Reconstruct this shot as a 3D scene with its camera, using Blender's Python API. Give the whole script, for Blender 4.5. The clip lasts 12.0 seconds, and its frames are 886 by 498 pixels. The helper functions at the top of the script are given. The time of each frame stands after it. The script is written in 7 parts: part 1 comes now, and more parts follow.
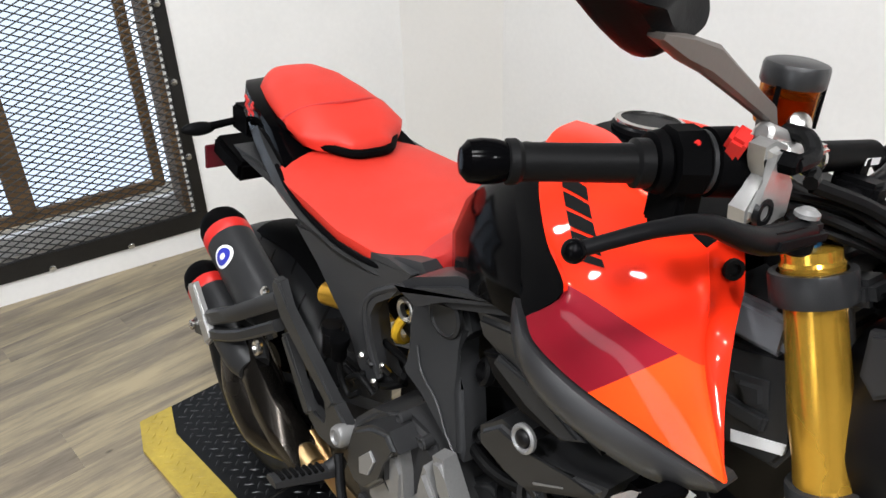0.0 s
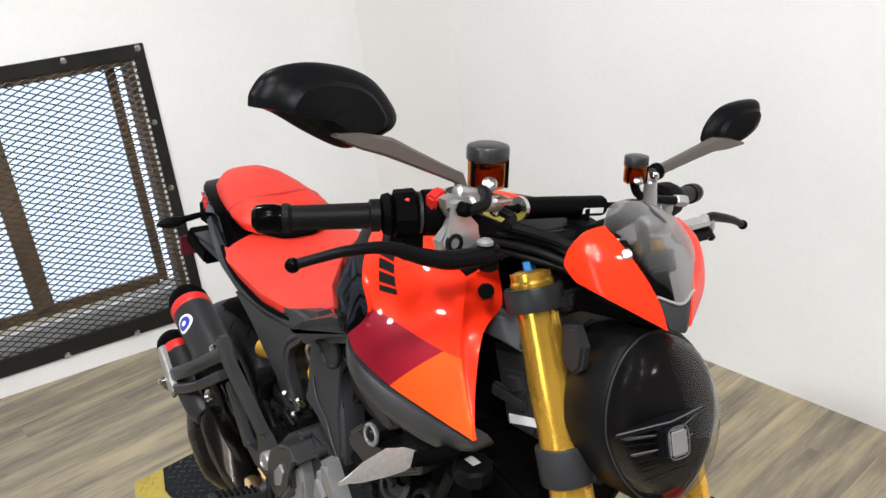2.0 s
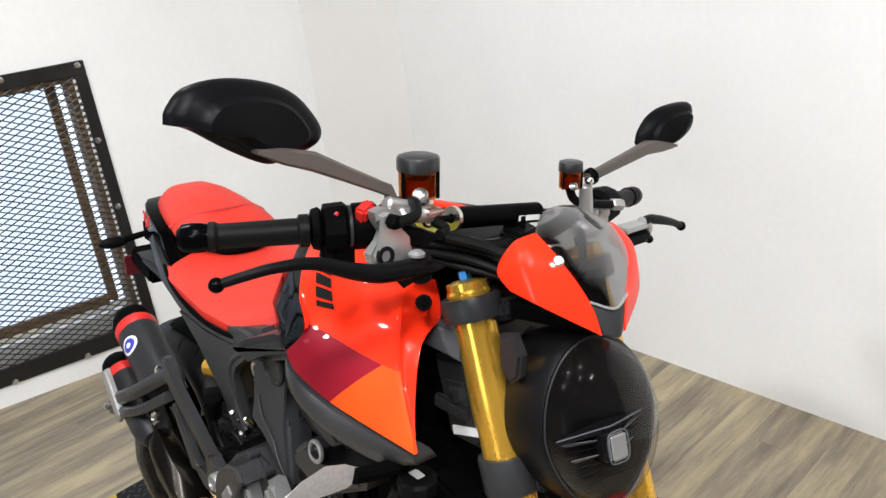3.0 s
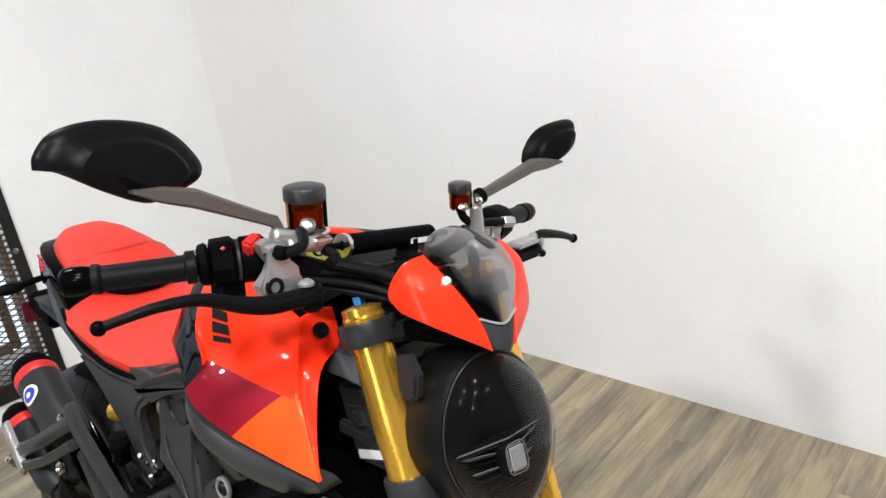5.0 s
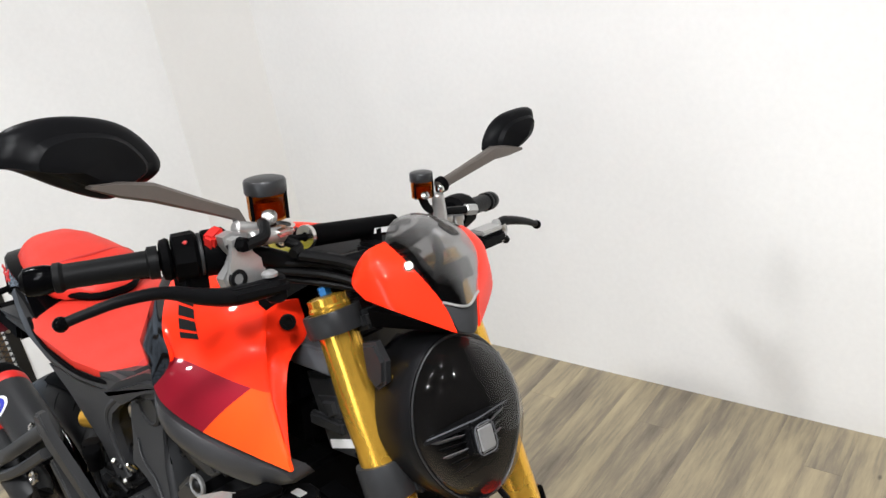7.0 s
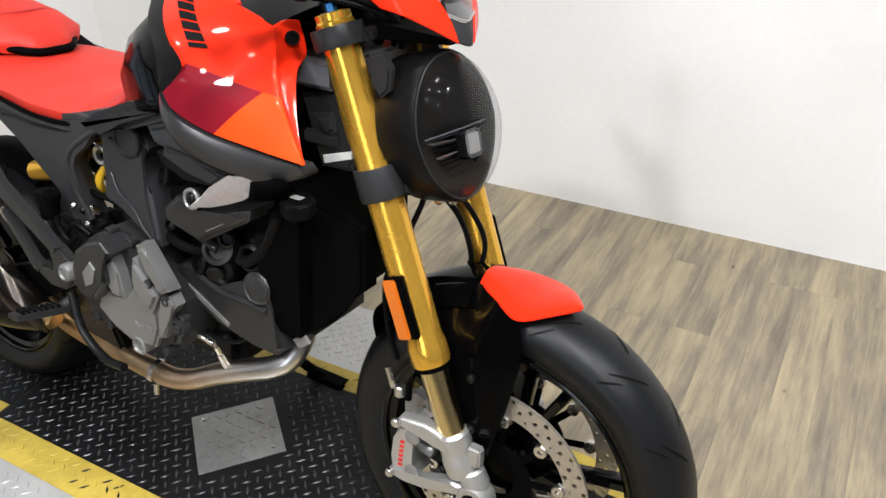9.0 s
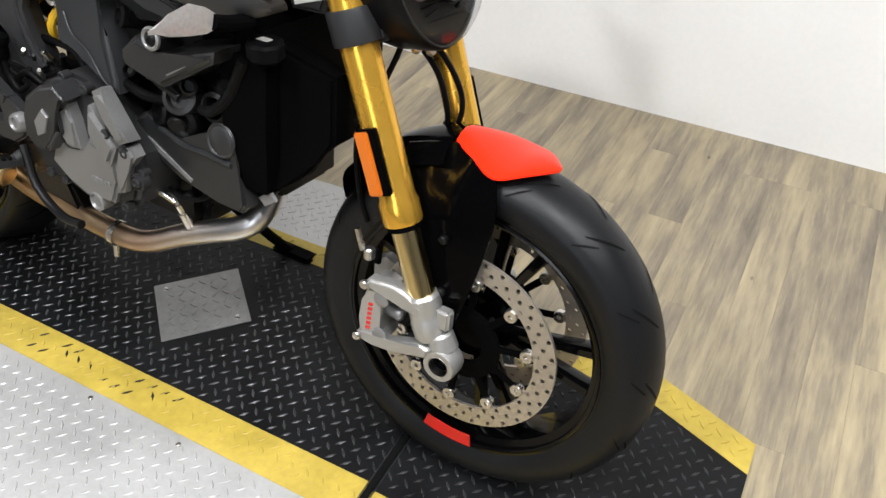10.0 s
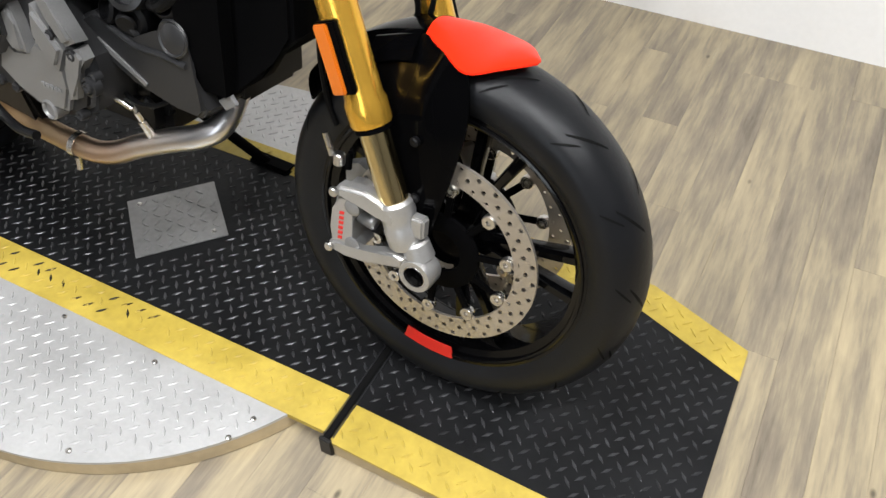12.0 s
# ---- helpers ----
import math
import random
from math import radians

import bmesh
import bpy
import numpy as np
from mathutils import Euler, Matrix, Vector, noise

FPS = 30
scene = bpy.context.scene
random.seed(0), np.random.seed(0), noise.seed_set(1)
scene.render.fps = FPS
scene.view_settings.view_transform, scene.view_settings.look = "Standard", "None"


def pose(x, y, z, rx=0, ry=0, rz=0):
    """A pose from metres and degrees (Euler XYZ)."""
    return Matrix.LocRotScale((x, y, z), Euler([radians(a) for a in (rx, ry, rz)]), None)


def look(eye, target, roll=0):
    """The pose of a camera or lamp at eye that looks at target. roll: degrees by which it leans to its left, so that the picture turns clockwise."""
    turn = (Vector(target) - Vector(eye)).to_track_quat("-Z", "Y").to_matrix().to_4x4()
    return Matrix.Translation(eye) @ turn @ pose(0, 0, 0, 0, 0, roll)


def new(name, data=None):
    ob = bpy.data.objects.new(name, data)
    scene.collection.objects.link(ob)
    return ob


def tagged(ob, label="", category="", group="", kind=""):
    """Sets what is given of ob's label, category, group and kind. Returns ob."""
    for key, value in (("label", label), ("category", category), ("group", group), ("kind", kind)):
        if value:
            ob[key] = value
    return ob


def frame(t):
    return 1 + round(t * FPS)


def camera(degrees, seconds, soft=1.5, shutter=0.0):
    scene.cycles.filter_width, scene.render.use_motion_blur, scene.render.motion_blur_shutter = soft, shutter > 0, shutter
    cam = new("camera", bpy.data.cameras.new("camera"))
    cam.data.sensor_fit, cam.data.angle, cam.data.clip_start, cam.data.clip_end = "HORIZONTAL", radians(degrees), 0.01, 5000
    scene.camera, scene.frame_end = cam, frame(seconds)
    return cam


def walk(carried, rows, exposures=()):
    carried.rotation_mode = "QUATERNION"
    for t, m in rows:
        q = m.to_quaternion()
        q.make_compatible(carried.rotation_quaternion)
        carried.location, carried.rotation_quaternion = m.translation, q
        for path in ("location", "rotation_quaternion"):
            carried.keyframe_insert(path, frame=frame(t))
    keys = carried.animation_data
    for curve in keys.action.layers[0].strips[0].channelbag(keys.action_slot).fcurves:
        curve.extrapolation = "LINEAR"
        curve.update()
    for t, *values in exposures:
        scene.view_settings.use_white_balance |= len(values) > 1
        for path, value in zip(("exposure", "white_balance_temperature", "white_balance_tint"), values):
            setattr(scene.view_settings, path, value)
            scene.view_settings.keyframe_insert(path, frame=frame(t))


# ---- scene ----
cam = camera(57.7, 12.0)
PATH = [
    (0, (-0.039, -0.595, 1.344), (-1.336, 0.532, 0.32), -2.0),
    (0.5, (0.205, -0.607, 1.378), (-1.193, 0.455, 0.42), -2.7),
    (1, (0.31, -0.624, 1.413), (-1.168, 0.425, 0.567), -4.9),
    (1.5, (0.328, -0.613, 1.413), (-1.131, 0.47, 0.578), -5.6),
    (2, (0.34, -0.601, 1.414), (-1.09, 0.537, 0.601), -5.9),
    (2.5, (0.348, -0.584, 1.412), (-1.054, 0.592, 0.605), -6.4),
    (3, (0.357, -0.57, 1.412), (-1.017, 0.64, 0.607), -6.8),
    (5, (0.397, -0.554, 1.418), (-0.85, 0.801, 0.638), -8.0),
    (5.5, (0.404, -0.54, 1.417), (-0.822, 0.835, 0.639), -8.6),
    (6, (0.41, -0.531, 1.418), (-0.813, 0.85, 0.646), -9.3),
    (6.5, (0.418, -0.524, 1.415), (-0.796, 0.864, 0.64), -9.7),
    (6.7, (0.422, -0.528, 1.411), (-0.797, 0.857, 0.638), -9.7),
    (8.3, (0.386, -0.811, 1.354), (-0.54, 0.669, 0.377), -6.1),
    (8.5, (0.384, -0.824, 1.341), (-0.514, 0.653, 0.335), -5.2),
    (9, (0.379, -0.846, 1.306), (-0.458, 0.606, 0.215), -2.5),
    (9.5, (0.376, -0.85, 1.268), (-0.394, 0.558, 0.075), -0.8),
    (10, (0.373, -0.853, 1.226), (-0.331, 0.511, -0.056), 1.0),
    (10.5, (0.373, -0.858, 1.185), (-0.258, 0.465, -0.175), 2.3),
    (11, (0.377, -0.873, 1.153), (-0.204, 0.423, -0.256), 3.9),
    (11.5, (0.385, -0.868, 1.139), (-0.163, 0.407, -0.301), 3.4),
    (12, (0.392, -0.799, 1.169), (-0.254, 0.437, -0.265), -0.3),
]
walk(cam, [(t, look(eye, target, roll)) for t, eye, target, roll in PATH])

# ---- world, lights, exposure ----
scene.world = bpy.data.worlds.new("world")
scene.world.use_nodes = True
scene.world.node_tree.nodes["Background"].inputs[0].default_value = (0.75, 0.82, 1.0, 1)
scene.world.node_tree.nodes["Background"].inputs[1].default_value = 0.3
scene.view_settings.exposure = 0.02

FLOOR = -0.04          # wooden floor; z = 0 is the top of the turntable
CEIL = 2.62
# round ceiling lamps: x, y, watts
LAMPS = [(0.7, -0.75, 34.0), (-0.45, -0.95, 15.0), (0.1, -0.35, 13.0), (1.5, -0.15, 34.0), (-1.35, 0.1, 13.0), (1.25, -1.45, 28.0), (-0.55, -1.65, 46.0)]
LAMP_SIZE = 0.2


def lamp_at(name, m, sx, sy, watts, colour, shape="RECTANGLE"):
    light = bpy.data.lights.new(name, "AREA")
    light.shape, light.size, light.size_y, light.energy, light.color = shape, sx, sy, watts, colour
    ob = new(name, light)
    ob.matrix_world = m
    return ob


for lx, ly, watts in LAMPS:
    lamp_at("ceiling_lamp", pose(lx, ly, CEIL - 0.075), LAMP_SIZE, LAMP_SIZE, watts, (0.97, 0.98, 1.0), "DISK")
# lamp in an unseen window added for gold highlights; barred window has its backdrop
SOUTH_WIN = (0.0, 0.75, 0.75, 2.15)        # x from, to; z from, to
lamp_at("south_window_light", pose((SOUTH_WIN[0] + SOUTH_WIN[1]) / 2, -2.97, (SOUTH_WIN[2] + SOUTH_WIN[3]) / 2, 90, 0, 0), 0.75, 1.4, 12.0, (0.9, 0.96, 1.0))


# ---- materials ----
def nodes_of(name):
    m = bpy.data.materials.new(name)
    m.use_nodes = True
    return m, m.node_tree.nodes, m.node_tree.links, m.node_tree.nodes["Principled BSDF"]


def surface(name, colour, rough=0.5, metal=0.0, vary=0.15, grain=40.0, bump=0.05, coat=0.0, coarse=5.0, specular=0.5, rough_vary=0.12):
    """Painted, cast, moulded or worn surface: two scales of tone, grain in the relief and in the gloss."""
    m, n, l, b = nodes_of(name)
    co = n.new("ShaderNodeTexCoord")
    big, fine = n.new("ShaderNodeTexNoise"), n.new("ShaderNodeTexNoise")
    big.inputs["Scale"].default_value, fine.inputs["Scale"].default_value = coarse, grain
    big.inputs["Detail"].default_value, fine.inputs["Detail"].default_value = 4, 3
    for t in (big, fine):
        l.new(co.outputs["Object"], t.inputs["Vector"])
    mix = n.new("ShaderNodeMath")
    mix.operation = "MULTIPLY_ADD"
    l.new(fine.outputs["Fac"], mix.inputs[0])
    mix.inputs[1].default_value = 0.4
    l.new(big.outputs["Fac"], mix.inputs[2])
    ramp = n.new("ShaderNodeMapRange")
    ramp.inputs[1].default_value, ramp.inputs[2].default_value = 0.35, 1.05
    ramp.inputs[3].default_value, ramp.inputs[4].default_value = 1 - vary, 1 + vary
    l.new(mix.outputs[0], ramp.inputs[0])
    tone = n.new("ShaderNodeVectorMath")
    tone.operation = "SCALE"
    tone.inputs[0].default_value = colour
    l.new(ramp.outputs[0], tone.inputs["Scale"])
    l.new(tone.outputs[0], b.inputs["Base Color"])
    rr = n.new("ShaderNodeMapRange")
    rr.inputs[1].default_value, rr.inputs[2].default_value = 0.3, 0.7
    rr.inputs[3].default_value, rr.inputs[4].default_value = max(rough - rough_vary * rough, 0.02), min(rough + rough_vary, 1)
    l.new(big.outputs["Fac"], rr.inputs[0])
    l.new(rr.outputs[0], b.inputs["Roughness"])
    b.inputs["Metallic"].default_value = metal
    b.inputs["Specular IOR Level"].default_value = specular
    b.inputs["Coat Weight"].default_value = coat
    b.inputs["Coat Roughness"].default_value = 0.03
    if bump:
        bp = n.new("ShaderNodeBump")
        bp.inputs["Strength"].default_value, bp.inputs["Distance"].default_value = bump, 0.002
        l.new(fine.outputs["Fac"], bp.inputs["Height"])
        l.new(bp.outputs[0], b.inputs["Normal"])
    return m


def clear(name, tint, rough=0.02, gloss=0.12, falloff=1.6):
    """A thin clear or tinted plastic shell."""
    m, n, l, b = nodes_of(name)
    n.remove(b)
    tr, gl, mx, lw, fr = n.new("ShaderNodeBsdfTransparent"), n.new("ShaderNodeBsdfGlossy"), n.new("ShaderNodeMixShader"), n.new("ShaderNodeLayerWeight"), n.new("ShaderNodeMath")
    tr.inputs[0].default_value = (*tint, 1)
    gl.inputs["Roughness"].default_value = rough
    lw.inputs["Blend"].default_value = 0.3
    fr.operation = "MULTIPLY_ADD"
    pw = n.new("ShaderNodeMath")
    pw.operation = "POWER"
    l.new(lw.outputs["Facing"], pw.inputs[0])
    pw.inputs[1].default_value = falloff
    l.new(pw.outputs[0], fr.inputs[0])
    fr.inputs[1].default_value, fr.inputs[2].default_value = gloss, 0.001
    l.new(fr.outputs[0], mx.inputs[0])
    l.new(tr.outputs[0], mx.inputs[1])
    l.new(gl.outputs[0], mx.inputs[2])
    l.new(mx.outputs[0], n["Material Output"].inputs[0])
    return m


RED = surface("red_lacquer", (0.78, 0.024, 0.006), 0.4, vary=0.03, grain=400, bump=0.0, coat=0.35, specular=0.05)
GUARD_BLACK = surface("deep_black_lacquer", (0.0012, 0.0012, 0.0014), 0.05, vary=0.05, bump=0.0, coat=0.0, specular=0.04)
GLOSS_BLACK = surface("gloss_black_lacquer", (0.0012, 0.0012, 0.0014), 0.045, vary=0.05, bump=0.0, coat=0.0, specular=0.03)
RIM_BLACK = surface("gloss_black_rim_lacquer", (0.0015, 0.0015, 0.0017), 0.05, vary=0.05, bump=0.0, coat=0.0, specular=0.26)
BLACK = surface("black_plastic", (0.0016, 0.0016, 0.0018), 0.5, vary=0.25, grain=600, bump=0.08, specular=0.02)
SATIN_BLACK = surface("satin_black_plastic", (0.0042, 0.0042, 0.0046), 0.3, vary=0.2, grain=500, bump=0.06, specular=0.04)
GREY = surface("grey_moulded_plastic", (0.021, 0.0214, 0.0225), 0.38, vary=0.15, grain=700, bump=0.12, specular=0.18)
GREY_LID = surface("pale_grey_plastic", (0.09, 0.092, 0.1), 0.4, vary=0.12, grain=500, bump=0.06)
FRAME_GREY = surface("grey_painted_metal", (0.026, 0.0264, 0.028), 0.34, metal=0.1, vary=0.12, grain=300, bump=0.06, specular=0.3)
CAST = surface("grey_cast_metal", (0.25, 0.248, 0.246), 0.36, metal=0.55, vary=0.16, grain=350, bump=0.12)
ENGINE_GREY = surface("dark_engine_plastic", (0.015, 0.0152, 0.016), 0.32, vary=0.2, grain=500, bump=0.08, specular=0.5)
CAST_DARK = surface("dark_cast_metal", (0.004, 0.004, 0.0045), 0.4, metal=0.2, vary=0.25, grain=300, bump=0.15, specular=0.25)
SILVER = surface("silver_alloy", (0.46, 0.455, 0.445), 0.34, metal=0.75, vary=0.12, grain=250, bump=0.06)
SILVER_DULL = surface("dull_silver_plastic", (0.2, 0.2, 0.205), 0.35, metal=0.5, vary=0.3, grain=200, bump=0.05)
STEEL = surface("bright_steel", (0.62, 0.6, 0.57), 0.22, metal=1.0, vary=0.12, grain=120, bump=0.03)
DISC_STEEL = surface("brushed_disc_steel", (0.5, 0.46, 0.41), 0.38, metal=0.9, vary=0.12, grain=220, bump=0.05)
GOLD = surface("gold_anodised_metal", (0.8, 0.45, 0.06), 0.2, metal=0.8, vary=0.06, grain=300, bump=0.02)
GOLD_TUBE = surface("polished_gold_tube", (0.72, 0.58, 0.3), 0.12, metal=1.0, vary=0.05, grain=300, bump=0.0)
TYRE = surface("tyre_rubber", (0.0048, 0.0052, 0.0062), 0.38, vary=0.25, grain=160, bump=0.12, coarse=9, specular=0.25)
RUBBER = surface("black_rubber", (0.0045, 0.0045, 0.0047), 0.4, vary=0.2, grain=300, bump=0.15, specular=0.07)
LEATHER = surface("red_seat_vinyl", (0.56, 0.03, 0.018), 0.42, vary=0.08, grain=900, bump=0.18, coarse=8, specular=0.3)
LEATHER_DARK = surface("dark_red_seat_vinyl", (0.44, 0.018, 0.016), 0.45, vary=0.06, grain=900, bump=0.2, coarse=8)
AMBER = surface("amber_reflector", (0.55, 0.13, 0.008), 0.15, vary=0.1, grain=500, bump=0.3, coat=1.0)
BLUE = surface("blue_anodised_metal", (0.02, 0.12, 0.3), 0.25, metal=0.7, vary=0.05, bump=0.0)
YELLOW_STICKER = surface("yellow_sticker", (0.8, 0.72, 0.05), 0.4, vary=0.05, bump=0.0)
WHITE_STICKER = surface("white_sticker", (0.8, 0.8, 0.8), 0.4, vary=0.05, bump=0.0)
BLUE_STICKER = surface("blue_sticker", (0.02, 0.03, 0.35), 0.35, vary=0.05, bump=0.0)
RED_MARK = surface("red_print", (0.55, 0.016, 0.012), 0.4, vary=0.05, bump=0.0)
BLACK_MARK = surface("black_print", (0.003, 0.003, 0.003), 0.7, vary=0.1, bump=0.0, specular=0.1)
GREY_LABEL = surface("pale_grey_label", (0.7, 0.7, 0.7), 0.5, vary=0.15, bump=0.02)
GREY_MARK = surface("grey_print", (0.2, 0.2, 0.2), 0.4, vary=0.1, bump=0.0)
TITAN = surface("dark_heat_shield", (0.04, 0.035, 0.03), 0.2, metal=0.9, vary=0.3, grain=80, bump=0.05)
SHOCK_YELLOW = surface("yellow_painted_spring", (0.85, 0.5, 0.03), 0.35, vary=0.05, bump=0.02)
MIRROR_STALK = surface("warm_grey_alloy", (0.13, 0.112, 0.1), 0.4, metal=0.6, vary=0.1, grain=200, bump=0.05)
LENS = clear("clear_lens", (0.88, 0.88, 0.89), 0.08, 0.5, 1.6)
SCREEN = clear("smoked_screen", (0.54, 0.54, 0.55), 0.08, 0.75, 1.25)
AMBER_CUP = clear("amber_cup", (0.72, 0.45, 0.2), 0.15, 0.2)
FROST = surface("frosted_clear_plastic", (0.3, 0.29, 0.28), 0.25, vary=0.5, grain=180, bump=0.5, coat=0.5)
SMOKE_CHROME = surface("smoky_chrome", (0.02, 0.0187, 0.0178), 0.3, metal=0.9, vary=0.2, grain=30, bump=0.0)
TRIM_GREY = surface("satin_grey_trim", (0.026, 0.026, 0.0275), 0.33, vary=0.15, grain=600, bump=0.08, specular=0.4)
SHELL_BLACK = surface("satin_black_shell_paint", (0.0045, 0.0045, 0.005), 0.36, vary=0.12, grain=700, bump=0.08, specular=0.11)
CHROME = surface("chrome", (0.8, 0.8, 0.8), 0.06, metal=1.0, vary=0.02, bump=0.0)

WALL_PAINT = surface("white_wall_paint", (0.85, 0.843, 0.828), 0.6, vary=0.06, grain=60, bump=0.05, coarse=2.2)
CORNER_PAINT = surface("warm_white_wall_paint", (0.8, 0.782, 0.75), 0.6, vary=0.04, grain=60, bump=0.05, coarse=2.0)
CEIL_PAINT = surface("dark_ceiling_paint", (0.09, 0.09, 0.092), 0.8, vary=0.15, grain=90, bump=0.05, coarse=1.5)
CEIL_WHITE = surface("white_lamp_housing", (0.75, 0.75, 0.75), 0.4, vary=0.03, bump=0.0)
DIM_WALL = surface("dark_grey_wall_paint", (0.1, 0.1, 0.105), 0.7, vary=0.2, grain=60, bump=0.1, coarse=1.5)
BLACK_STEEL = surface("black_painted_steel", (0.014, 0.013, 0.012), 0.4, metal=0.3, vary=0.5, grain=70, bump=0.2)
RUST_WOOD = surface("weathered_brown_timber", (0.16, 0.09, 0.035), 0.6, vary=0.6, grain=30, bump=0.4, coarse=8)
MESH_STEEL = surface("black_mesh_steel", (0.02, 0.019, 0.018), 0.4, metal=0.4, vary=0.4, grain=80, bump=0.1)
YELLOW_PAINT = surface("worn_yellow_floor_paint", (0.45, 0.33, 0.05), 0.45, vary=0.3, grain=70, bump=0.3, coarse=9)
BLACK_LUG = surface("worn_black_tread_lug", (0.06, 0.061, 0.064), 0.28, metal=0.6, vary=0.8, grain=60, bump=0.1, coarse=9)
BLACK_PLATE = surface("worn_black_plate", (0.0065, 0.0067, 0.0073), 0.42, metal=0.1, vary=0.6, grain=70, bump=0.3, coarse=7, specular=0.2)
SILVER_PLATE = surface("bare_tread_plate", (0.46, 0.457, 0.45), 0.38, metal=0.5, vary=0.2, grain=90, bump=0.2, coarse=5)
# worn steel like SILVER_PLATE, base darkened for the shade over the hatch
HATCH_PLATE = surface("worn_shade_darkened_plate", (0.27, 0.268, 0.265), 0.34, metal=0.6, vary=0.35, grain=90, bump=0.25, coarse=8)
PLY = surface("pale_timber_edge", (0.42, 0.33, 0.2), 0.55, vary=0.3, grain=50, bump=0.2, coarse=6)


def wood_floor():
    """Grey-brown vinyl planks: each with its own tone, long grain and knots."""
    m, n, l, b = nodes_of("grey_brown_wood_plank")
    co, info = n.new("ShaderNodeTexCoord"), n.new("ShaderNodeObjectInfo")
    shift = n.new("ShaderNodeVectorMath")
    shift.operation = "MULTIPLY_ADD"
    cmb = n.new("ShaderNodeCombineXYZ")
    for k in range(3):
        l.new(info.outputs["Random"], cmb.inputs[k])
    shift.inputs[1].default_value = (17, 31, 5)
    l.new(cmb.outputs[0], shift.inputs[0])
    l.new(co.outputs["Object"], shift.inputs[2])
    mp = n.new("ShaderNodeMapping")
    mp.inputs["Scale"].default_value = (1.0, 0.085, 1.0)
    l.new(shift.outputs[0], mp.inputs[0])
    long_, fine, blot = n.new("ShaderNodeTexNoise"), n.new("ShaderNodeTexNoise"), n.new("ShaderNodeTexNoise")
    for t, s, d in ((long_, 20, 6), (fine, 140, 4), (blot, 11, 5)):
        t.inputs["Scale"].default_value, t.inputs["Detail"].default_value = s, d
        t.inputs["Roughness"].default_value = 0.62
    l.new(mp.outputs[0], long_.inputs["Vector"])
    l.new(mp.outputs[0], fine.inputs["Vector"])
    mp2 = n.new("ShaderNodeMapping")
    mp2.inputs["Scale"].default_value = (1.0, 0.3, 1.0)
    l.new(shift.outputs[0], mp2.inputs[0])
    l.new(mp2.outputs[0], blot.inputs["Vector"])
    ramp = n.new("ShaderNodeValToRGB")
    e = ramp.color_ramp.elements
    e[0].position, e[0].color = 0.28, (0.13, 0.105, 0.074, 1)
    e[1].position, e[1].color = 0.74, (0.44, 0.36, 0.224, 1)
    for p, c in ((0.4, (0.205, 0.17, 0.125, 1)), (0.5, (0.262, 0.218, 0.15, 1)), (0.58, (0.335, 0.277, 0.18, 1))):
        k = e.new(p)
        k.color = c
    a = n.new("ShaderNodeMath")
    a.operation = "MULTIPLY_ADD"
    l.new(fine.outputs["Fac"], a.inputs[0])
    a.inputs[1].default_value = 0.3
    l.new(long_.outputs["Fac"], a.inputs[2])
    c = n.new("ShaderNodeMath")
    c.operation = "MULTIPLY_ADD"
    l.new(blot.outputs["Fac"], c.inputs[0])
    c.inputs[1].default_value = 0.45
    l.new(a.outputs[0], c.inputs[2])
    d = n.new("ShaderNodeMath")
    d.operation = "MULTIPLY_ADD"
    l.new(info.outputs["Random"], d.inputs[0])
    d.inputs[1].default_value = 0.03
    l.new(c.outputs[0], d.inputs[2])
    f = n.new("ShaderNodeMath")
    f.operation = "SUBTRACT"
    l.new(d.outputs[0], f.inputs[0])
    f.inputs[1].default_value = 0.355
    l.new(f.outputs[0], ramp.inputs[0])
    # knots
    vor = n.new("ShaderNodeTexVoronoi")
    vor.inputs["Scale"].default_value = 9
    mp3 = n.new("ShaderNodeMapping")
    mp3.inputs["Scale"].default_value = (1.0, 0.5, 1.0)
    l.new(shift.outputs[0], mp3.inputs[0])
    l.new(mp3.outputs[0], vor.inputs["Vector"])
    kr = n.new("ShaderNodeMapRange")
    kr.inputs[1].default_value, kr.inputs[2].default_value, kr.inputs[3].default_value, kr.inputs[4].default_value = 0.02, 0.06, 0.28, 0.92
    l.new(vor.outputs["Distance"], kr.inputs[0])
    sc = n.new("ShaderNodeVectorMath")
    sc.operation = "SCALE"
    l.new(ramp.outputs[0], sc.inputs[0])
    l.new(kr.outputs[0], sc.inputs["Scale"])
    l.new(sc.outputs[0], b.inputs["Base Color"])
    b.inputs["Roughness"].default_value = 0.42
    bp = n.new("ShaderNodeBump")
    bp.inputs["Strength"].default_value, bp.inputs["Distance"].default_value = 0.25, 0.002
    l.new(a.outputs[0], bp.inputs["Height"])
    l.new(bp.outputs[0], b.inputs["Normal"])
    return m


WOOD = wood_floor()


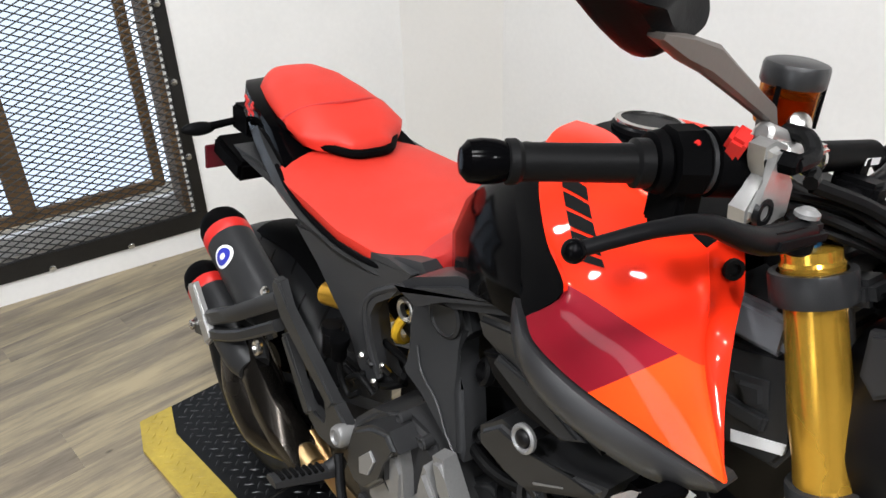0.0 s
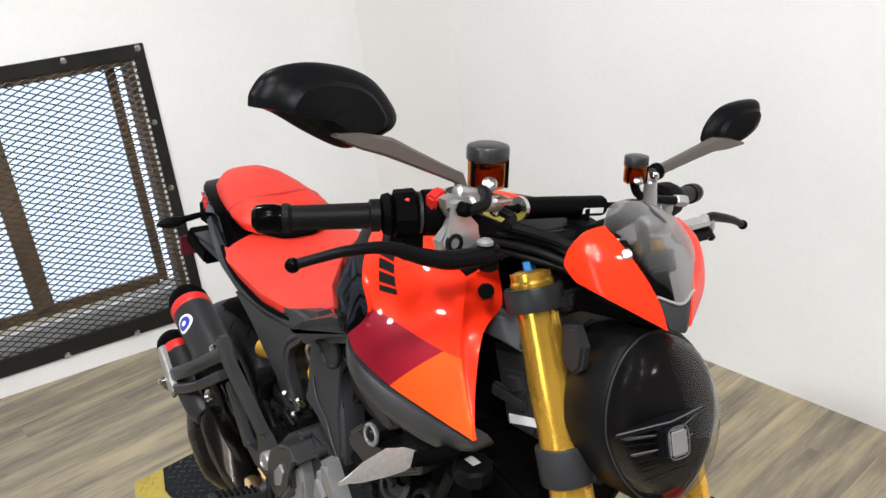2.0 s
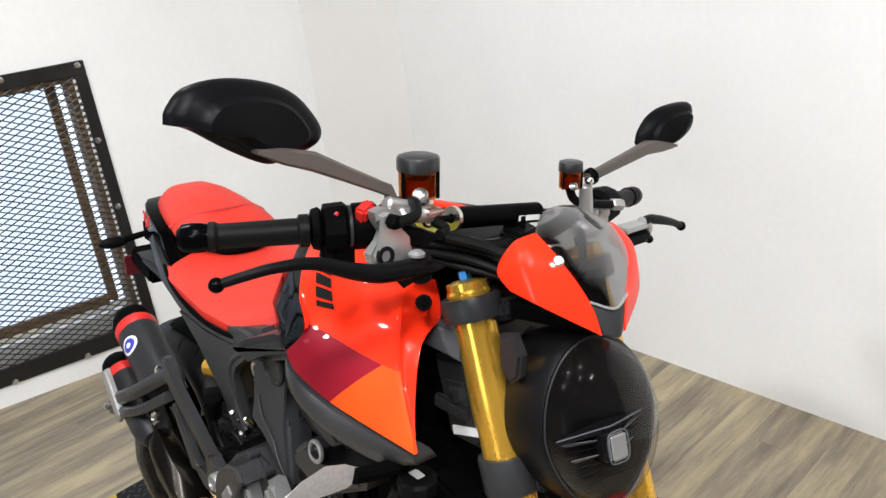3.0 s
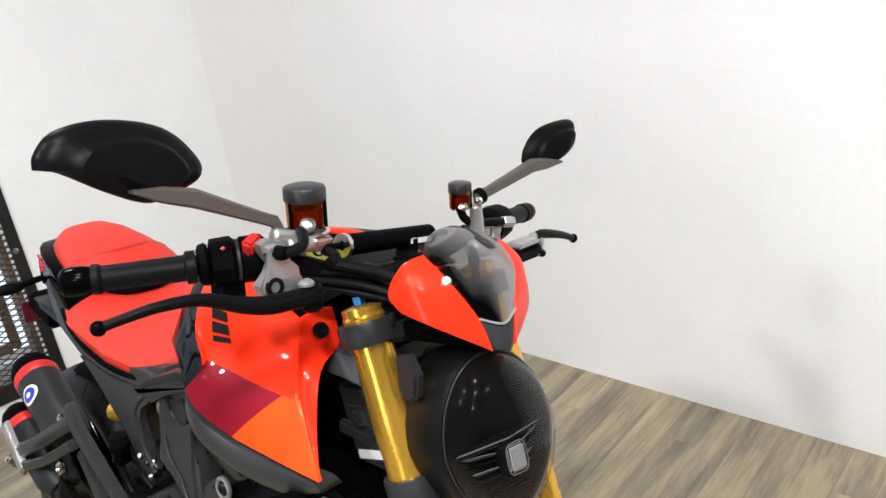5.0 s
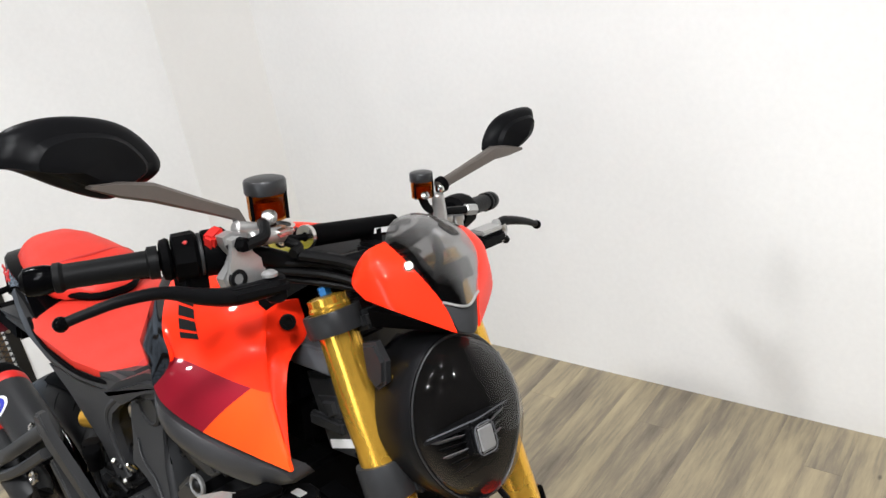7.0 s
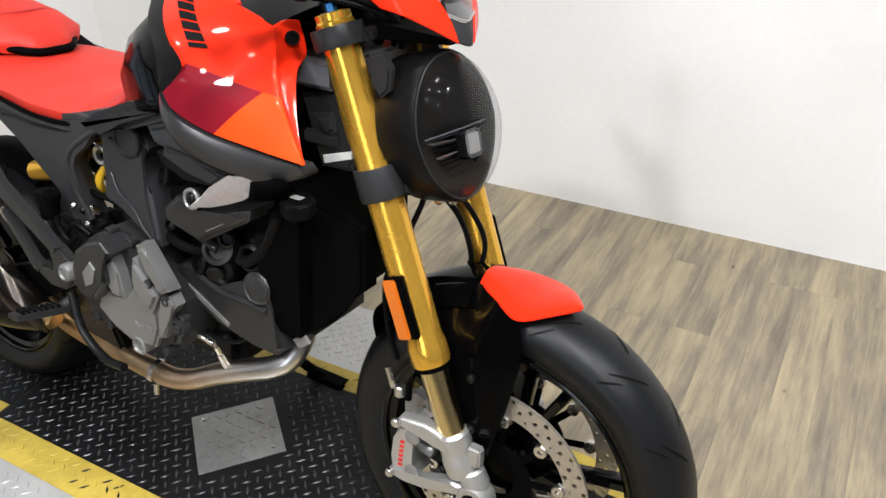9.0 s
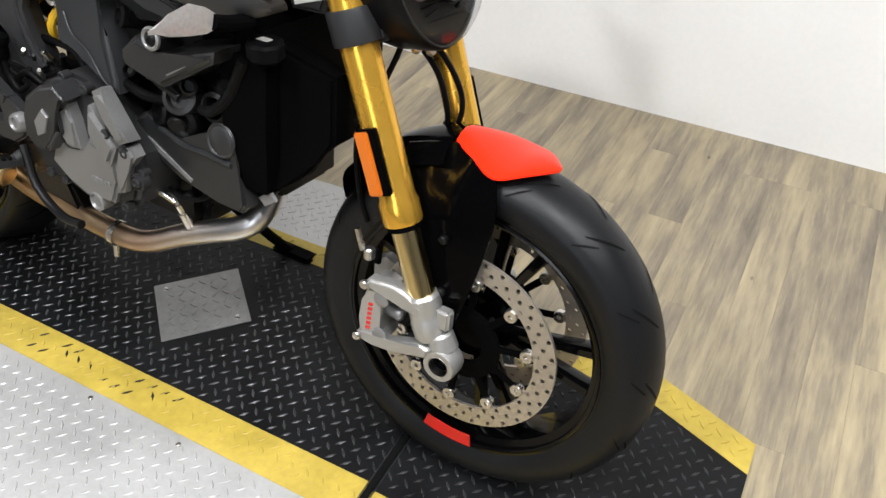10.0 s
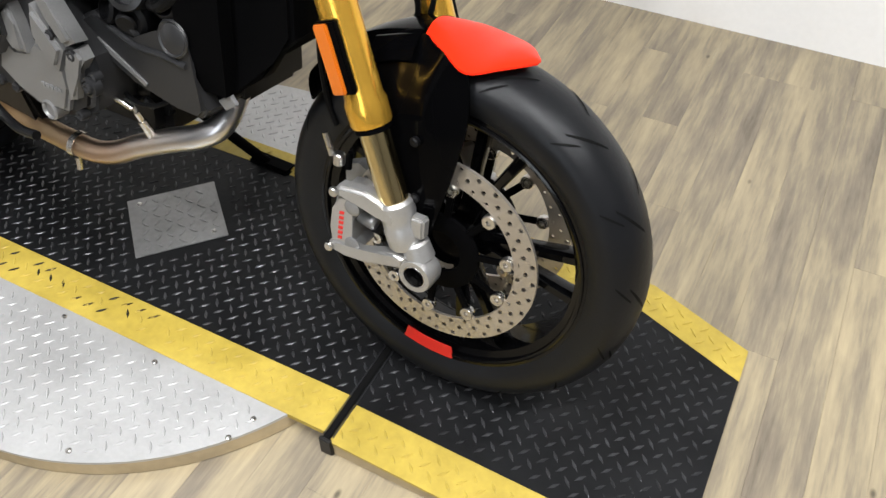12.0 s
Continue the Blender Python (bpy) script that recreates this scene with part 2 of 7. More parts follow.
def heat_tinted():
    """Steel pipe, straw and bronze towards the collector, bare towards the cylinder."""
    m, n, l, b = nodes_of("heat_tinted_steel")
    co, sep, noise, mix, ramp = n.new("ShaderNodeTexCoord"), n.new("ShaderNodeSeparateXYZ"), n.new("ShaderNodeTexNoise"), n.new("ShaderNodeMath"), n.new("ShaderNodeValToRGB")
    l.new(co.outputs["Object"], sep.inputs[0])
    l.new(co.outputs["Object"], noise.inputs["Vector"])
    noise.inputs["Scale"].default_value, noise.inputs["Detail"].default_value = 22, 5
    mix.operation = "MULTIPLY_ADD"
    l.new(noise.outputs["Fac"], mix.inputs[0])
    mix.inputs[1].default_value = 0.12
    l.new(sep.outputs["X"], mix.inputs[2])
    mr = n.new("ShaderNodeMapRange")
    mr.inputs[1].default_value, mr.inputs[2].default_value = -0.95, -0.33
    l.new(mix.outputs[0], mr.inputs[0])
    l.new(mr.outputs[0], ramp.inputs[0])
    e = ramp.color_ramp.elements
    e[0].position, e[0].color = 0.15, (0.36, 0.22, 0.1, 1)
    e[1].position, e[1].color = 0.95, (0.66, 0.65, 0.66, 1)
    for p, c in ((0.45, (0.5, 0.36, 0.22, 1)), (0.62, (0.52, 0.37, 0.27, 1)), (0.78, (0.6, 0.52, 0.46, 1))):
        e.new(p).color = c
    l.new(ramp.outputs[0], b.inputs["Base Color"])
    b.inputs["Metallic"].default_value, b.inputs["Roughness"].default_value = 1.0, 0.33
    return m


PIPE = heat_tinted()


def tank_paint():
    """Red lacquer with the dark red flash and the brighter lower wedge, cut along straight lines in side view."""
    m, n, l, b = nodes_of("red_lacquer_with_flash")
    co, sep = n.new("ShaderNodeTexCoord"), n.new("ShaderNodeSeparateXYZ")
    l.new(co.outputs["Object"], sep.inputs[0])

    def side(p, q):
        """1 on the lower side of the line from p to q in x and z."""
        (ax, az), (bx, bz) = p, q
        slope = (bz - az) / (bx - ax)
        s = n.new("ShaderNodeMath")
        s.operation = "MULTIPLY_ADD"
        l.new(sep.outputs["X"], s.inputs[0])
        s.inputs[1].default_value, s.inputs[2].default_value = slope, az - slope * ax
        t = n.new("ShaderNodeMath")
        t.operation = "LESS_THAN"
        l.new(sep.outputs["Z"], t.inputs[0])
        l.new(s.outputs[0], t.inputs[1])
        return t

    low = side(FLASH[0], FLASH[1])
    behind = side(FLASH[1], FLASH[2])
    inv = n.new("ShaderNodeMath")
    inv.operation = "SUBTRACT"
    inv.inputs[0].default_value = 1.0
    l.new(behind.outputs[0], inv.inputs[1])
    both = n.new("ShaderNodeMath")
    both.operation = "MULTIPLY"
    l.new(low.outputs[0], both.inputs[0])
    l.new(inv.outputs[0], both.inputs[1])
    m1, m2 = n.new("ShaderNodeMix"), n.new("ShaderNodeMix")
    m1.data_type = m2.data_type = "RGBA"
    l.new(low.outputs[0], m1.inputs["Factor"])
    m1.inputs["A"].default_value, m1.inputs["B"].default_value = (0.78, 0.025, 0.006, 1), (0.88, 0.062, 0.008, 1)
    l.new(both.outputs[0], m2.inputs["Factor"])
    l.new(m1.outputs["Result"], m2.inputs["A"])
    m2.inputs["B"].default_value = (0.2, 0.007, 0.016, 1)
    l.new(m2.outputs["Result"], b.inputs["Base Color"])
    b.inputs["Roughness"].default_value, b.inputs["Coat Weight"].default_value, b.inputs["Coat Roughness"].default_value = 0.4, 0.35, 0.02
    b.inputs["Specular IOR Level"].default_value = 0.05
    return m


FLASH = ((-0.412, 0.921), (-0.312, 0.893), (-0.362, 0.84))
TANK_RED = tank_paint()


def glow(name, colour, strength):
    m, n, l, b = nodes_of(name)
    n.remove(b)
    em = n.new("ShaderNodeEmission")
    em.inputs[0].default_value, em.inputs[1].default_value = (*colour, 1), strength
    l.new(em.outputs[0], n["Material Output"].inputs[0])
    return m


DAY = glow("daylight_outside", (0.78, 0.87, 1.0), 1.45)
TUBE_GLOW = glow("lamp_diffuser", (0.97, 0.98, 1.0), 12.0)


# ---- mesh helpers ----
def finish(bm, name, sharp=32):
    bmesh.ops.recalc_face_normals(bm, faces=bm.faces)
    me = bpy.data.meshes.new(name)
    bm.to_mesh(me)
    bm.free()
    me.polygons.foreach_set("use_smooth", [True] * len(me.polygons))
    me.set_sharp_from_angle(angle=radians(sharp))
    return me


def part(name, bm, material, parent=None, label="", sharp=32):
    me = bm if isinstance(bm, bpy.types.Mesh) else finish(bm, name, sharp)
    if not me.materials:
        me.materials.append(material)
    ob = new(name, me)
    ob.parent = parent
    return tagged(ob, label) if label else ob


def thing(name, m, label, category, group="", kind=""):
    ob = new(name)
    ob.empty_display_size = 0.05
    ob.matrix_world = m
    return tagged(ob, label, category, group, kind)


def rbox(a, b, bevel=0.004, turn=None, seg=2):
    """A box between two corners with rounded edges; turn: a pose about its middle."""
    bm = bmesh.new()
    bmesh.ops.create_cube(bm, size=1)
    a, b = Vector(a), Vector(b)
    mid, half = (a + b) / 2, (b - a)
    for v in bm.verts:
        v.co = Vector((v.co.x * half.x, v.co.y * half.y, v.co.z * half.z))
    if bevel:
        bmesh.ops.bevel(bm, geom=bm.edges[:], offset=min(bevel, 0.45 * min(abs(c) for c in half)), segments=seg, affect="EDGES")
    bm.transform(Matrix.Translation(mid) @ (turn if turn else Matrix()))
    return bm


def frame_along(d):
    return Vector(d).normalized().to_track_quat("Z", "Y").to_matrix()


def lathe(profile, o, d, seg=32, closed=False, caps=True):
    """Turns a profile of (radius, distance along d) about the axis through o."""
    o, m, bm = Vector(o), frame_along(d), bmesh.new()
    rings = []
    for r, a in profile:
        if r < 1e-6:
            rings.append([bm.verts.new(o + m @ Vector((0, 0, a)))])
        else:
            rings.append([bm.verts.new(o + m @ Vector((r * math.cos(2 * math.pi * k / seg), r * math.sin(2 * math.pi * k / seg), a))) for k in range(seg)])
    pairs = list(zip(rings, rings[1:])) + ([(rings[-1], rings[0])] if closed else [])
    for p, q in pairs:
        for k in range(seg):
            f = [p[k % len(p)], p[(k + 1) % len(p)], q[(k + 1) % len(q)], q[k % len(q)]]
            f = list(dict.fromkeys(f))
            if len(f) > 2:
                bm.faces.new(f)
    for ring in () if closed or not caps else (rings[0], rings[-1]):
        if len(ring) > 2:
            bm.faces.new(ring)
    return bm


def rod(p, q, r, r2=None, seg=20, bevel=0.0):
    """A round bar from p to q with softened ends."""
    p, q = Vector(p), Vector(q)
    n, r2 = (q - p).length, r if r2 is None else r2
    c = min(bevel, 0.4 * n, 0.6 * r, 0.6 * r2)
    prof = [(r - c, 0), (r, c), (r2, n - c), (r2 - c, n)] if c > 0 else [(r, 0), (r2, n)]
    return lathe(prof, p, q - p, seg)


def spline(points, steps=6):
    pts = [Vector(p) for p in points]
    ext = [2 * pts[0] - pts[1], *pts, 2 * pts[-1] - pts[-2]]
    out = []
    for i in range(1, len(ext) - 2):
        a, b, c, d = ext[i - 1 : i + 3]
        for k in range(steps):
            t = k / steps
            out.append(0.5 * (2 * b + (c - a) * t + (2 * a - 5 * b + 4 * c - d) * t * t + (3 * b - a - 3 * c + d) * t ** 3))
    return out + [pts[-1]]


def tube(points, r, seg=10, steps=6, radii=None):
    """A hose, cable or bent pipe along a smooth line."""
    line = spline(points, steps) if steps > 1 else [Vector(p) for p in points]
    bm, rings, up = bmesh.new(), [], None
    for i, p in enumerate(line):
        d = (line[min(i + 1, len(line) - 1)] - line[max(i - 1, 0)]).normalized()
        up = (up - d * up.dot(d)).normalized() if up else d.orthogonal().normalized()
        side = d.cross(up)
        rad = r if radii is None else float(np.interp(i / (len(line) - 1), np.linspace(0, 1, len(radii)), radii))
        rings.append([bm.verts.new(p + rad * (math.cos(2 * math.pi * k / seg) * up + math.sin(2 * math.pi * k / seg) * side)) for k in range(seg)])
    for p, q in zip(rings, rings[1:]):
        for k in range(seg):
            bm.faces.new((p[k], p[(k + 1) % seg], q[(k + 1) % seg], q[k]))
    bm.faces.new(rings[0])
    bm.faces.new(rings[-1])
    return bm


def loft(rings, caps=True, ring_closed=True):
    bm = bmesh.new()
    vs = [[bm.verts.new(Vector(p)) for p in ring] for ring in rings]
    n = len(vs[0])
    for p, q in zip(vs, vs[1:]):
        for k in range(n if ring_closed else n - 1):
            bm.faces.new((p[k], p[(k + 1) % n], q[(k + 1) % n], q[k]))
    if caps and ring_closed:
        bm.faces.new(vs[0])
        bm.faces.new(vs[-1])
    return bm


def plate(outline, y0, y1, bevel=0.003, seg=2, taper=0.0, bend=None):
    """A side panel: an outline in x and z, thick from y0 (outer face) to y1; taper shrinks the outer face."""
    bm = bmesh.new()
    cx, cz = sum(p[0] for p in outline) / len(outline), sum(p[1] for p in outline) / len(outline)
    outer = [bm.verts.new((cx + (x - cx) * (1 - taper), y0, cz + (z - cz) * (1 - taper))) for x, z in outline]
    inner = [bm.verts.new((x, y1, z)) for x, z in outline]
    n = len(outline)
    face = bm.faces.new(outer)
    bm.faces.new(inner)
    for k in range(n):
        bm.faces.new((outer[k], outer[(k + 1) % n], inner[(k + 1) % n], inner[k]))
    if bevel:
        bmesh.ops.bevel(bm, geom=list(face.edges), offset=bevel, segments=seg, affect="EDGES")
    if bend:
        for v in bm.verts:
            v.co.y += math.copysign(float(np.interp(v.co.x, bend[0], bend[1])), y0)
    return bm


def patch(top, bottom, left, right, nu=16, nv=12, thick=0.004, bulge=0.0, inward=(0, 1, 0)):
    """A curved panel between four edge lines (a Coons patch), given a back face."""
    def at(line, t):
        line = [Vector(p) for p in line]
        s = t * (len(line) - 1)
        i = min(int(s), len(line) - 2)
        a, b = line[i], line[i + 1]
        c0 = line[max(i - 1, 0)]
        c3 = line[min(i + 2, len(line) - 1)]
        f = s - i
        return 0.5 * (2 * a + (b - c0) * f + (2 * c0 - 5 * a + 4 * b - c3) * f * f + (3 * a - c0 - 3 * b + c3) * f ** 3)
    inw, grid = Vector(inward), []
    for j in range(nv + 1):
        v, row = j / nv, []
        for i in range(nu + 1):
            u = i / nu
            p = (1 - v) * at(top, u) + v * at(bottom, u) + (1 - u) * at(left, v) + u * at(right, v)
            p -= (1 - u) * (1 - v) * at(top, 0) + u * (1 - v) * at(top, 1) + (1 - u) * v * at(bottom, 0) + u * v * at(bottom, 1)
            p -= inw * bulge * 16 * u * (1 - u) * v * (1 - v)
            row.append(p)
        grid.append(row)
    bm = bmesh.new()
    f = [[bm.verts.new(p) for p in row] for row in grid]
    g = [[bm.verts.new(p + inw * thick) for p in row] for row in grid]
    for j in range(nv):
        for i in range(nu):
            bm.faces.new((f[j][i], f[j][i + 1], f[j + 1][i + 1], f[j + 1][i]))
            bm.faces.new((g[j][i], g[j + 1][i], g[j + 1][i + 1], g[j][i + 1]))
    rim = [(0, i) for i in range(nu)] + [(j, nu) for j in range(nv)] + [(nv, i) for i in range(nu, 0, -1)] + [(j, 0) for j in range(nv, 0, -1)]
    for (a, b), (c, d) in zip(rim, rim[1:] + rim[:1]):
        bm.faces.new((f[a][b], g[a][b], g[c][d], f[c][d]))
    return bm, grid


def mirrored(bm):
    """The same shape on the other side of the machine."""
    other = bm.copy()
    for v in other.verts:
        v.co.y = -v.co.y
    return other


def joined(*bms):
    out = bmesh.new()
    for b in bms:
        me = bpy.data.meshes.new("join")
        b.to_mesh(me)
        out.from_mesh(me)
        bpy.data.meshes.remove(me)
        b.free()
    return out


def egg(c, rx, ry, rz, seg=24, rings=14, shape=None):
    bm = bmesh.new()
    bmesh.ops.create_uvsphere(bm, u_segments=seg, v_segments=rings, radius=1)
    for v in bm.verts:
        p = v.co.copy()
        if shape:
            p = shape(p)
        v.co = Vector(c) + Vector((p.x * rx, p.y * ry, p.z * rz))
    return bm


# ---- the room ----
def block(name, a, b, material, label, bevel=0.0, kind="structure", parent=None):
    ob = part(name, rbox(a, b, bevel), material, parent, label)
    return tagged(ob, kind=kind, category=name.split("_")[0])


WIN_O = Vector((-2.42, 0.154, 0))                      # a point at the foot of the wall with the window
WIN_D = Vector((0.176, 0.9844, 0)).normalized()        # along that wall
WIN_N = Vector((0.9844, -0.176, 0)).normalized()       # into the room
WIN_M = Matrix((( WIN_D.x, -WIN_N.x, 0, WIN_O.x), (WIN_D.y, -WIN_N.y, 0, WIN_O.y), (0, 0, 1, 0), (0, 0, 0, 1)))   # along, outwards, up
S0, S1, Z0, Z1 = -0.98, 0.238, 0.038, 1.048            # the window frame's outer edges


def in_wall(bm):
    bm.transform(WIN_M)
    return bm


def opening_wall():
    """The wall round the window, in four blocks."""
    a0, a1, t = -3.2, 1.02, 0.22
    o0, o1, u0, u1 = S0 + 0.045, S1 - 0.045, Z0 + 0.05, Z1 - 0.045
    return joined(rbox((a0, 0, FLOOR - 0.02), (a1, t, u0), 0), rbox((a0, 0, u1), (a1, t, CEIL), 0),
                  rbox((a0, 0, u0), (o0, t, u1), 0), rbox((o1, 0, u0), (a1, t, u1), 0))


tagged(part("wall_west", in_wall(opening_wall()), WALL_PAINT, None, "white painted wall with a low barred window"), category="wall", kind="structure")
CORNER_A, CORNER_B = WIN_O + 1.02 * WIN_D, Vector((-1.962, 1.385, 0))
chamfer = (CORNER_B - CORNER_A).normalized()
cm = Matrix(((chamfer.x, -chamfer.y, 0, CORNER_A.x), (chamfer.y, chamfer.x, 0, CORNER_A.y), (0, 0, 1, 0), (0, 0, 0, 1)))
bm = rbox((0, 0, FLOOR - 0.02), ((CORNER_B - CORNER_A).length, 0.2, CEIL), 0)
bm.transform(cm)
tagged(part("wall_corner", bm, CORNER_PAINT, None, "narrow warm white wall across the room corner"), category="wall", kind="structure")
block("wall_north", (-1.962, 1.385, FLOOR - 0.02), (3.0, 1.6, CEIL), WALL_PAINT, "plain white wall with faint scuffs")
block("wall_east", (2.9, -3.0, FLOOR - 0.02), (3.1, 1.4, CEIL), DIM_WALL, "dark grey painted wall")
a0, a1, u0, u1 = SOUTH_WIN
tagged(part("wall_south", joined(rbox((-3.3, -3.2, FLOOR - 0.02), (3.1, -3.0, u0), 0), rbox((-3.3, -3.2, u1), (3.1, -3.0, CEIL), 0), rbox((-3.3, -3.2, u0), (a0, -3.0, u1), 0), rbox((a1, -3.2, u0), (3.1, -3.0, u1), 0)), DIM_WALL, None, "dark grey painted wall with an added window"), category="wall", kind="structure")
# unseen window, added and kept narrow for streak highlights on gold and gloss parts
win2 = thing("added_window", Matrix(), "tall narrow unseen window with a dark metal frame, added for highlights", "window", kind="structure")
for k in range(2):
    x = a0 + (a1 - a0) * k
    part("window_bar", rbox((x - 0.03, -3.13, u0), (x + 0.03, -3.07, u1), 0.004), BLACK_STEEL, win2)
part("window_sill", rbox((a0, -3.14, u0 - 0.03), (a1, -2.99, u0), 0.004), BLACK_STEEL, win2)
# glowing sheet that goes with the added south window
tagged(part("backdrop", rbox((a0 - 0.5, -3.5, u0 - 0.3), (a1 + 0.5, -3.48, u1 + 0.3), 0), DAY, None, "glowing sheet outside the added south window"), category="backdrop", kind="structure")
block("ceiling", (-3.4, -3.2, CEIL), (3.1, 1.6, CEIL + 0.1), CEIL_PAINT, "plain dark ceiling")

for lx, ly, watts in LAMPS:
    fix = thing("ceiling_light", pose(lx, ly, CEIL), "round white ceiling light with a pale diffuser", "light", "ceiling lights")
    part("housing", lathe([(0.0, -0.001), (0.125, -0.001), (0.125, -0.045), (0.115, -0.05), (0.1, -0.05)], (0, 0, 0), (0, 0, 1), 28), CEIL_WHITE, fix)
    part("diffuser", lathe([(0.1, -0.05), (0.1, -0.058), (0.0, -0.06)], (0, 0, 0), (0, 0, 1), 28), TUBE_GLOW, fix)

# window: steel frame on the wall, expanded mesh, timber casement set back in the opening
win = thing("window_1", WIN_M, "low window behind black expanded steel mesh", "window", kind="structure")
W = 0.045
for name, a, b in (("window_frame", (S0, -0.012, Z0), (S1, 0.004, Z0 + 0.062)), ("window_frame", (S0, -0.012, Z1 - W), (S1, 0.004, Z1)),
                   ("window_frame", (S0, -0.012, Z0 + 0.062), (S0 + W, 0.004, Z1 - W)), ("window_frame", (S1 - W + 0.008, -0.012, Z0 + 0.062), (S1, 0.004, Z1 - W))):
    part(name, rbox(a, b, 0.002), BLACK_STEEL, win, "black painted flat steel frame")
bolt = finish(lathe([(0.011, 0), (0.011, 0.002), (0.008, 0.006), (0.0, 0.0075)], (0, 0, 0), (0, -1, 0), 14), "bolt")
bolt.materials.append(STEEL)
for s, z in [(0.217, 0.055), (0.213, 0.3), (0.215, 0.547), (0.213, 0.785)] + [(0.217 - 0.2405 * k, 0.046) for k in range(1, 5)] + [(0.217 - 0.2295 * k, 1.034) for k in range(0, 6)]:
    ob = new("bolt", bolt)
    ob.parent, ob.location = win, (s, -0.012, z)
# timber lining of the opening
o0, o1, u0, u1 = S0 + W, S1 - W, Z0 + 0.05, Z1 - W
for a, b in (((o1 - 0.02, 0.008, u0), (o1, 0.15, u1)), ((o0, 0.008, u0), (o0 + 0.02, 0.15, u1)), ((o0 + 0.02, 0.008, u1 - 0.02), (o1 - 0.02, 0.15, u1))):
    part("lining", rbox(a, b, 0.002), RUST_WOOD, win, "weathered brown timber lining")
part("window_sill", rbox((o0 + 0.02, 0.008, u0), (o1 - 0.02, 0.15, u0 + 0.022), 0.003), surface("dusty_sill", (0.3, 0.28, 0.25), 0.7, vary=0.4, grain=40, bump=0.4, coarse=9), win, "dusty grey window sill")
for x0, x1, z0, z1 in ((0.118, 0.15, 0.16, 0.985), (-0.322, -0.252, 0.16, 0.985), (-0.70, -0.628, 0.16, 0.985), (-0.93, 0.118, 0.15, 0.185), (-0.93, 0.118, 0.962, 0.99)):
    part("casement_bar", rbox((x0, 0.125, z0), (x1, 0.158 if z1 - z0 > 0.1 else 0.152, z1), 0.004), RUST_WOOD, win, "brown timber casement bar")
for x0, x1 in ((-0.252, 0.118), (-0.628, -0.322), (-0.93, -0.70)):
    ob = part("pane", rbox((x0, 0.139, 0.18), (x1, 0.143, 0.965), 0), clear("old_pane", (0.9, 0.93, 0.96), 0.1, 0.12), win, "pale frosted window pane")
    ob.visible_shadow = False


def expanded_mesh():
    """Slit-and-stretched steel: zigzag strands that meet at knots, tilted a little."""
    verts, faces = [], []
    px, pz, w, d = 0.047, 0.0215, 0.0018, 0.002
    x0, x1, z0, z1 = S0 + 0.02, S1 - 0.02, Z0 + 0.03, Z1 - 0.02
    rows, cols = int((z1 - z0) / (pz / 2)), int((x1 - x0) / (px / 2))
    for r in range(rows + 1):
        zc = z0 + r * pz / 2 * 1.0
        for c in range(cols):
            up = (r + c) % 2 == 0
            a = (x0 + c * px / 2, zc + (-pz / 4 if up else pz / 4))
            b = (x0 + (c + 1) * px / 2, zc + (pz / 4 if up else -pz / 4))
            k = len(verts)
            for (x, z) in (a, b):
                verts += [(x, -0.004 - d, z - w), (x, -0.004 + d, z + w * 0.4), (x, -0.004 - d * 0.2, z + w * 1.4)]
            faces += [(k, k + 3, k + 4, k + 1), (k + 1, k + 4, k + 5, k + 2), (k + 2, k + 5, k + 3, k)]
    me = bpy.data.meshes.new("mesh_screen")
    me.from_pydata(verts, [], faces)
    return me


tagged(part("mesh_screen", expanded_mesh(), MESH_STEEL, win, "black expanded steel mesh"), kind="stuff")
bm = rbox((-1.5, 0.6, -0.1), (1.0, 0.62, 1.6), 0)
bm.transform(WIN_M)
tagged(part("backdrop", bm, DAY, None, "bright hazy daylight outside the window"), category="backdrop", kind="structure")

# ---- turntable with two ramps ----
TC, TR = Vector((-0.663, 0.004)), 0.541
HF, HR = -0.105, -1.222                     # the hinge lines
YN, YF = -0.178, 0.256                      # black strip
YNO, YFO = -0.258, 0.318                    # yellow borders' outer edges
table = thing("turntable", Matrix(), "round tread plate turntable with a black strip and yellow borders", "turntable")
bm = lathe([(TR - 0.002, FLOOR + 0.001), (TR, FLOOR + 0.003), (TR, -0.006)], (TC.x, TC.y, 0), (0, 0, 1), 96)
part("rim", bm, PLY, table, "pale timber edge of the turntable")


def round_side(sign, edge):
    """The silver plate on one side of the strip: a segment of the disc."""
    a = math.acos(abs(edge - TC.y) / TR)
    pts = [(TC.x + TR * math.sin(t), TC.y + sign * TR * math.cos(t)) for t in np.linspace(-a, a, 40)]
    bm = bmesh.new()
    lo, hi = [bm.verts.new((x, y, -0.006)) for x, y in pts], [bm.verts.new((x, y, 0.0)) for x, y in pts]
    bm.faces.new(hi)
    bm.faces.new(lo)
    for k in range(len(pts)):
        j = (k + 1) % len(pts)
        bm.faces.new((lo[k], lo[j], hi[j], hi[k]))
    return bm


part("tread_plate", round_side(-1, YNO), SILVER_PLATE, table, "bare silver tread plate")
part("tread_plate", round_side(1, YFO), SILVER_PLATE, table, "bare silver tread plate")
part("centre_strip", rbox((HR, YN, -0.008), (HF, YF, 0.001), 0), BLACK_PLATE, table, "black painted tread plate strip")
part("border", rbox((HR, YNO, -0.008), (HF, YN, 0.002), 0), YELLOW_PAINT, table, "worn yellow border")
part("border", rbox((HR, YF, -0.008), (HF, YFO, 0.002), 0), YELLOW_PAINT, table, "worn yellow border")
hatch_m = pose(-0.674, 0.031, 0, 0, 0, 48)
bm = rbox((-0.093, -0.09, 0.001), (0.093, 0.09, 0.004), 0.001)
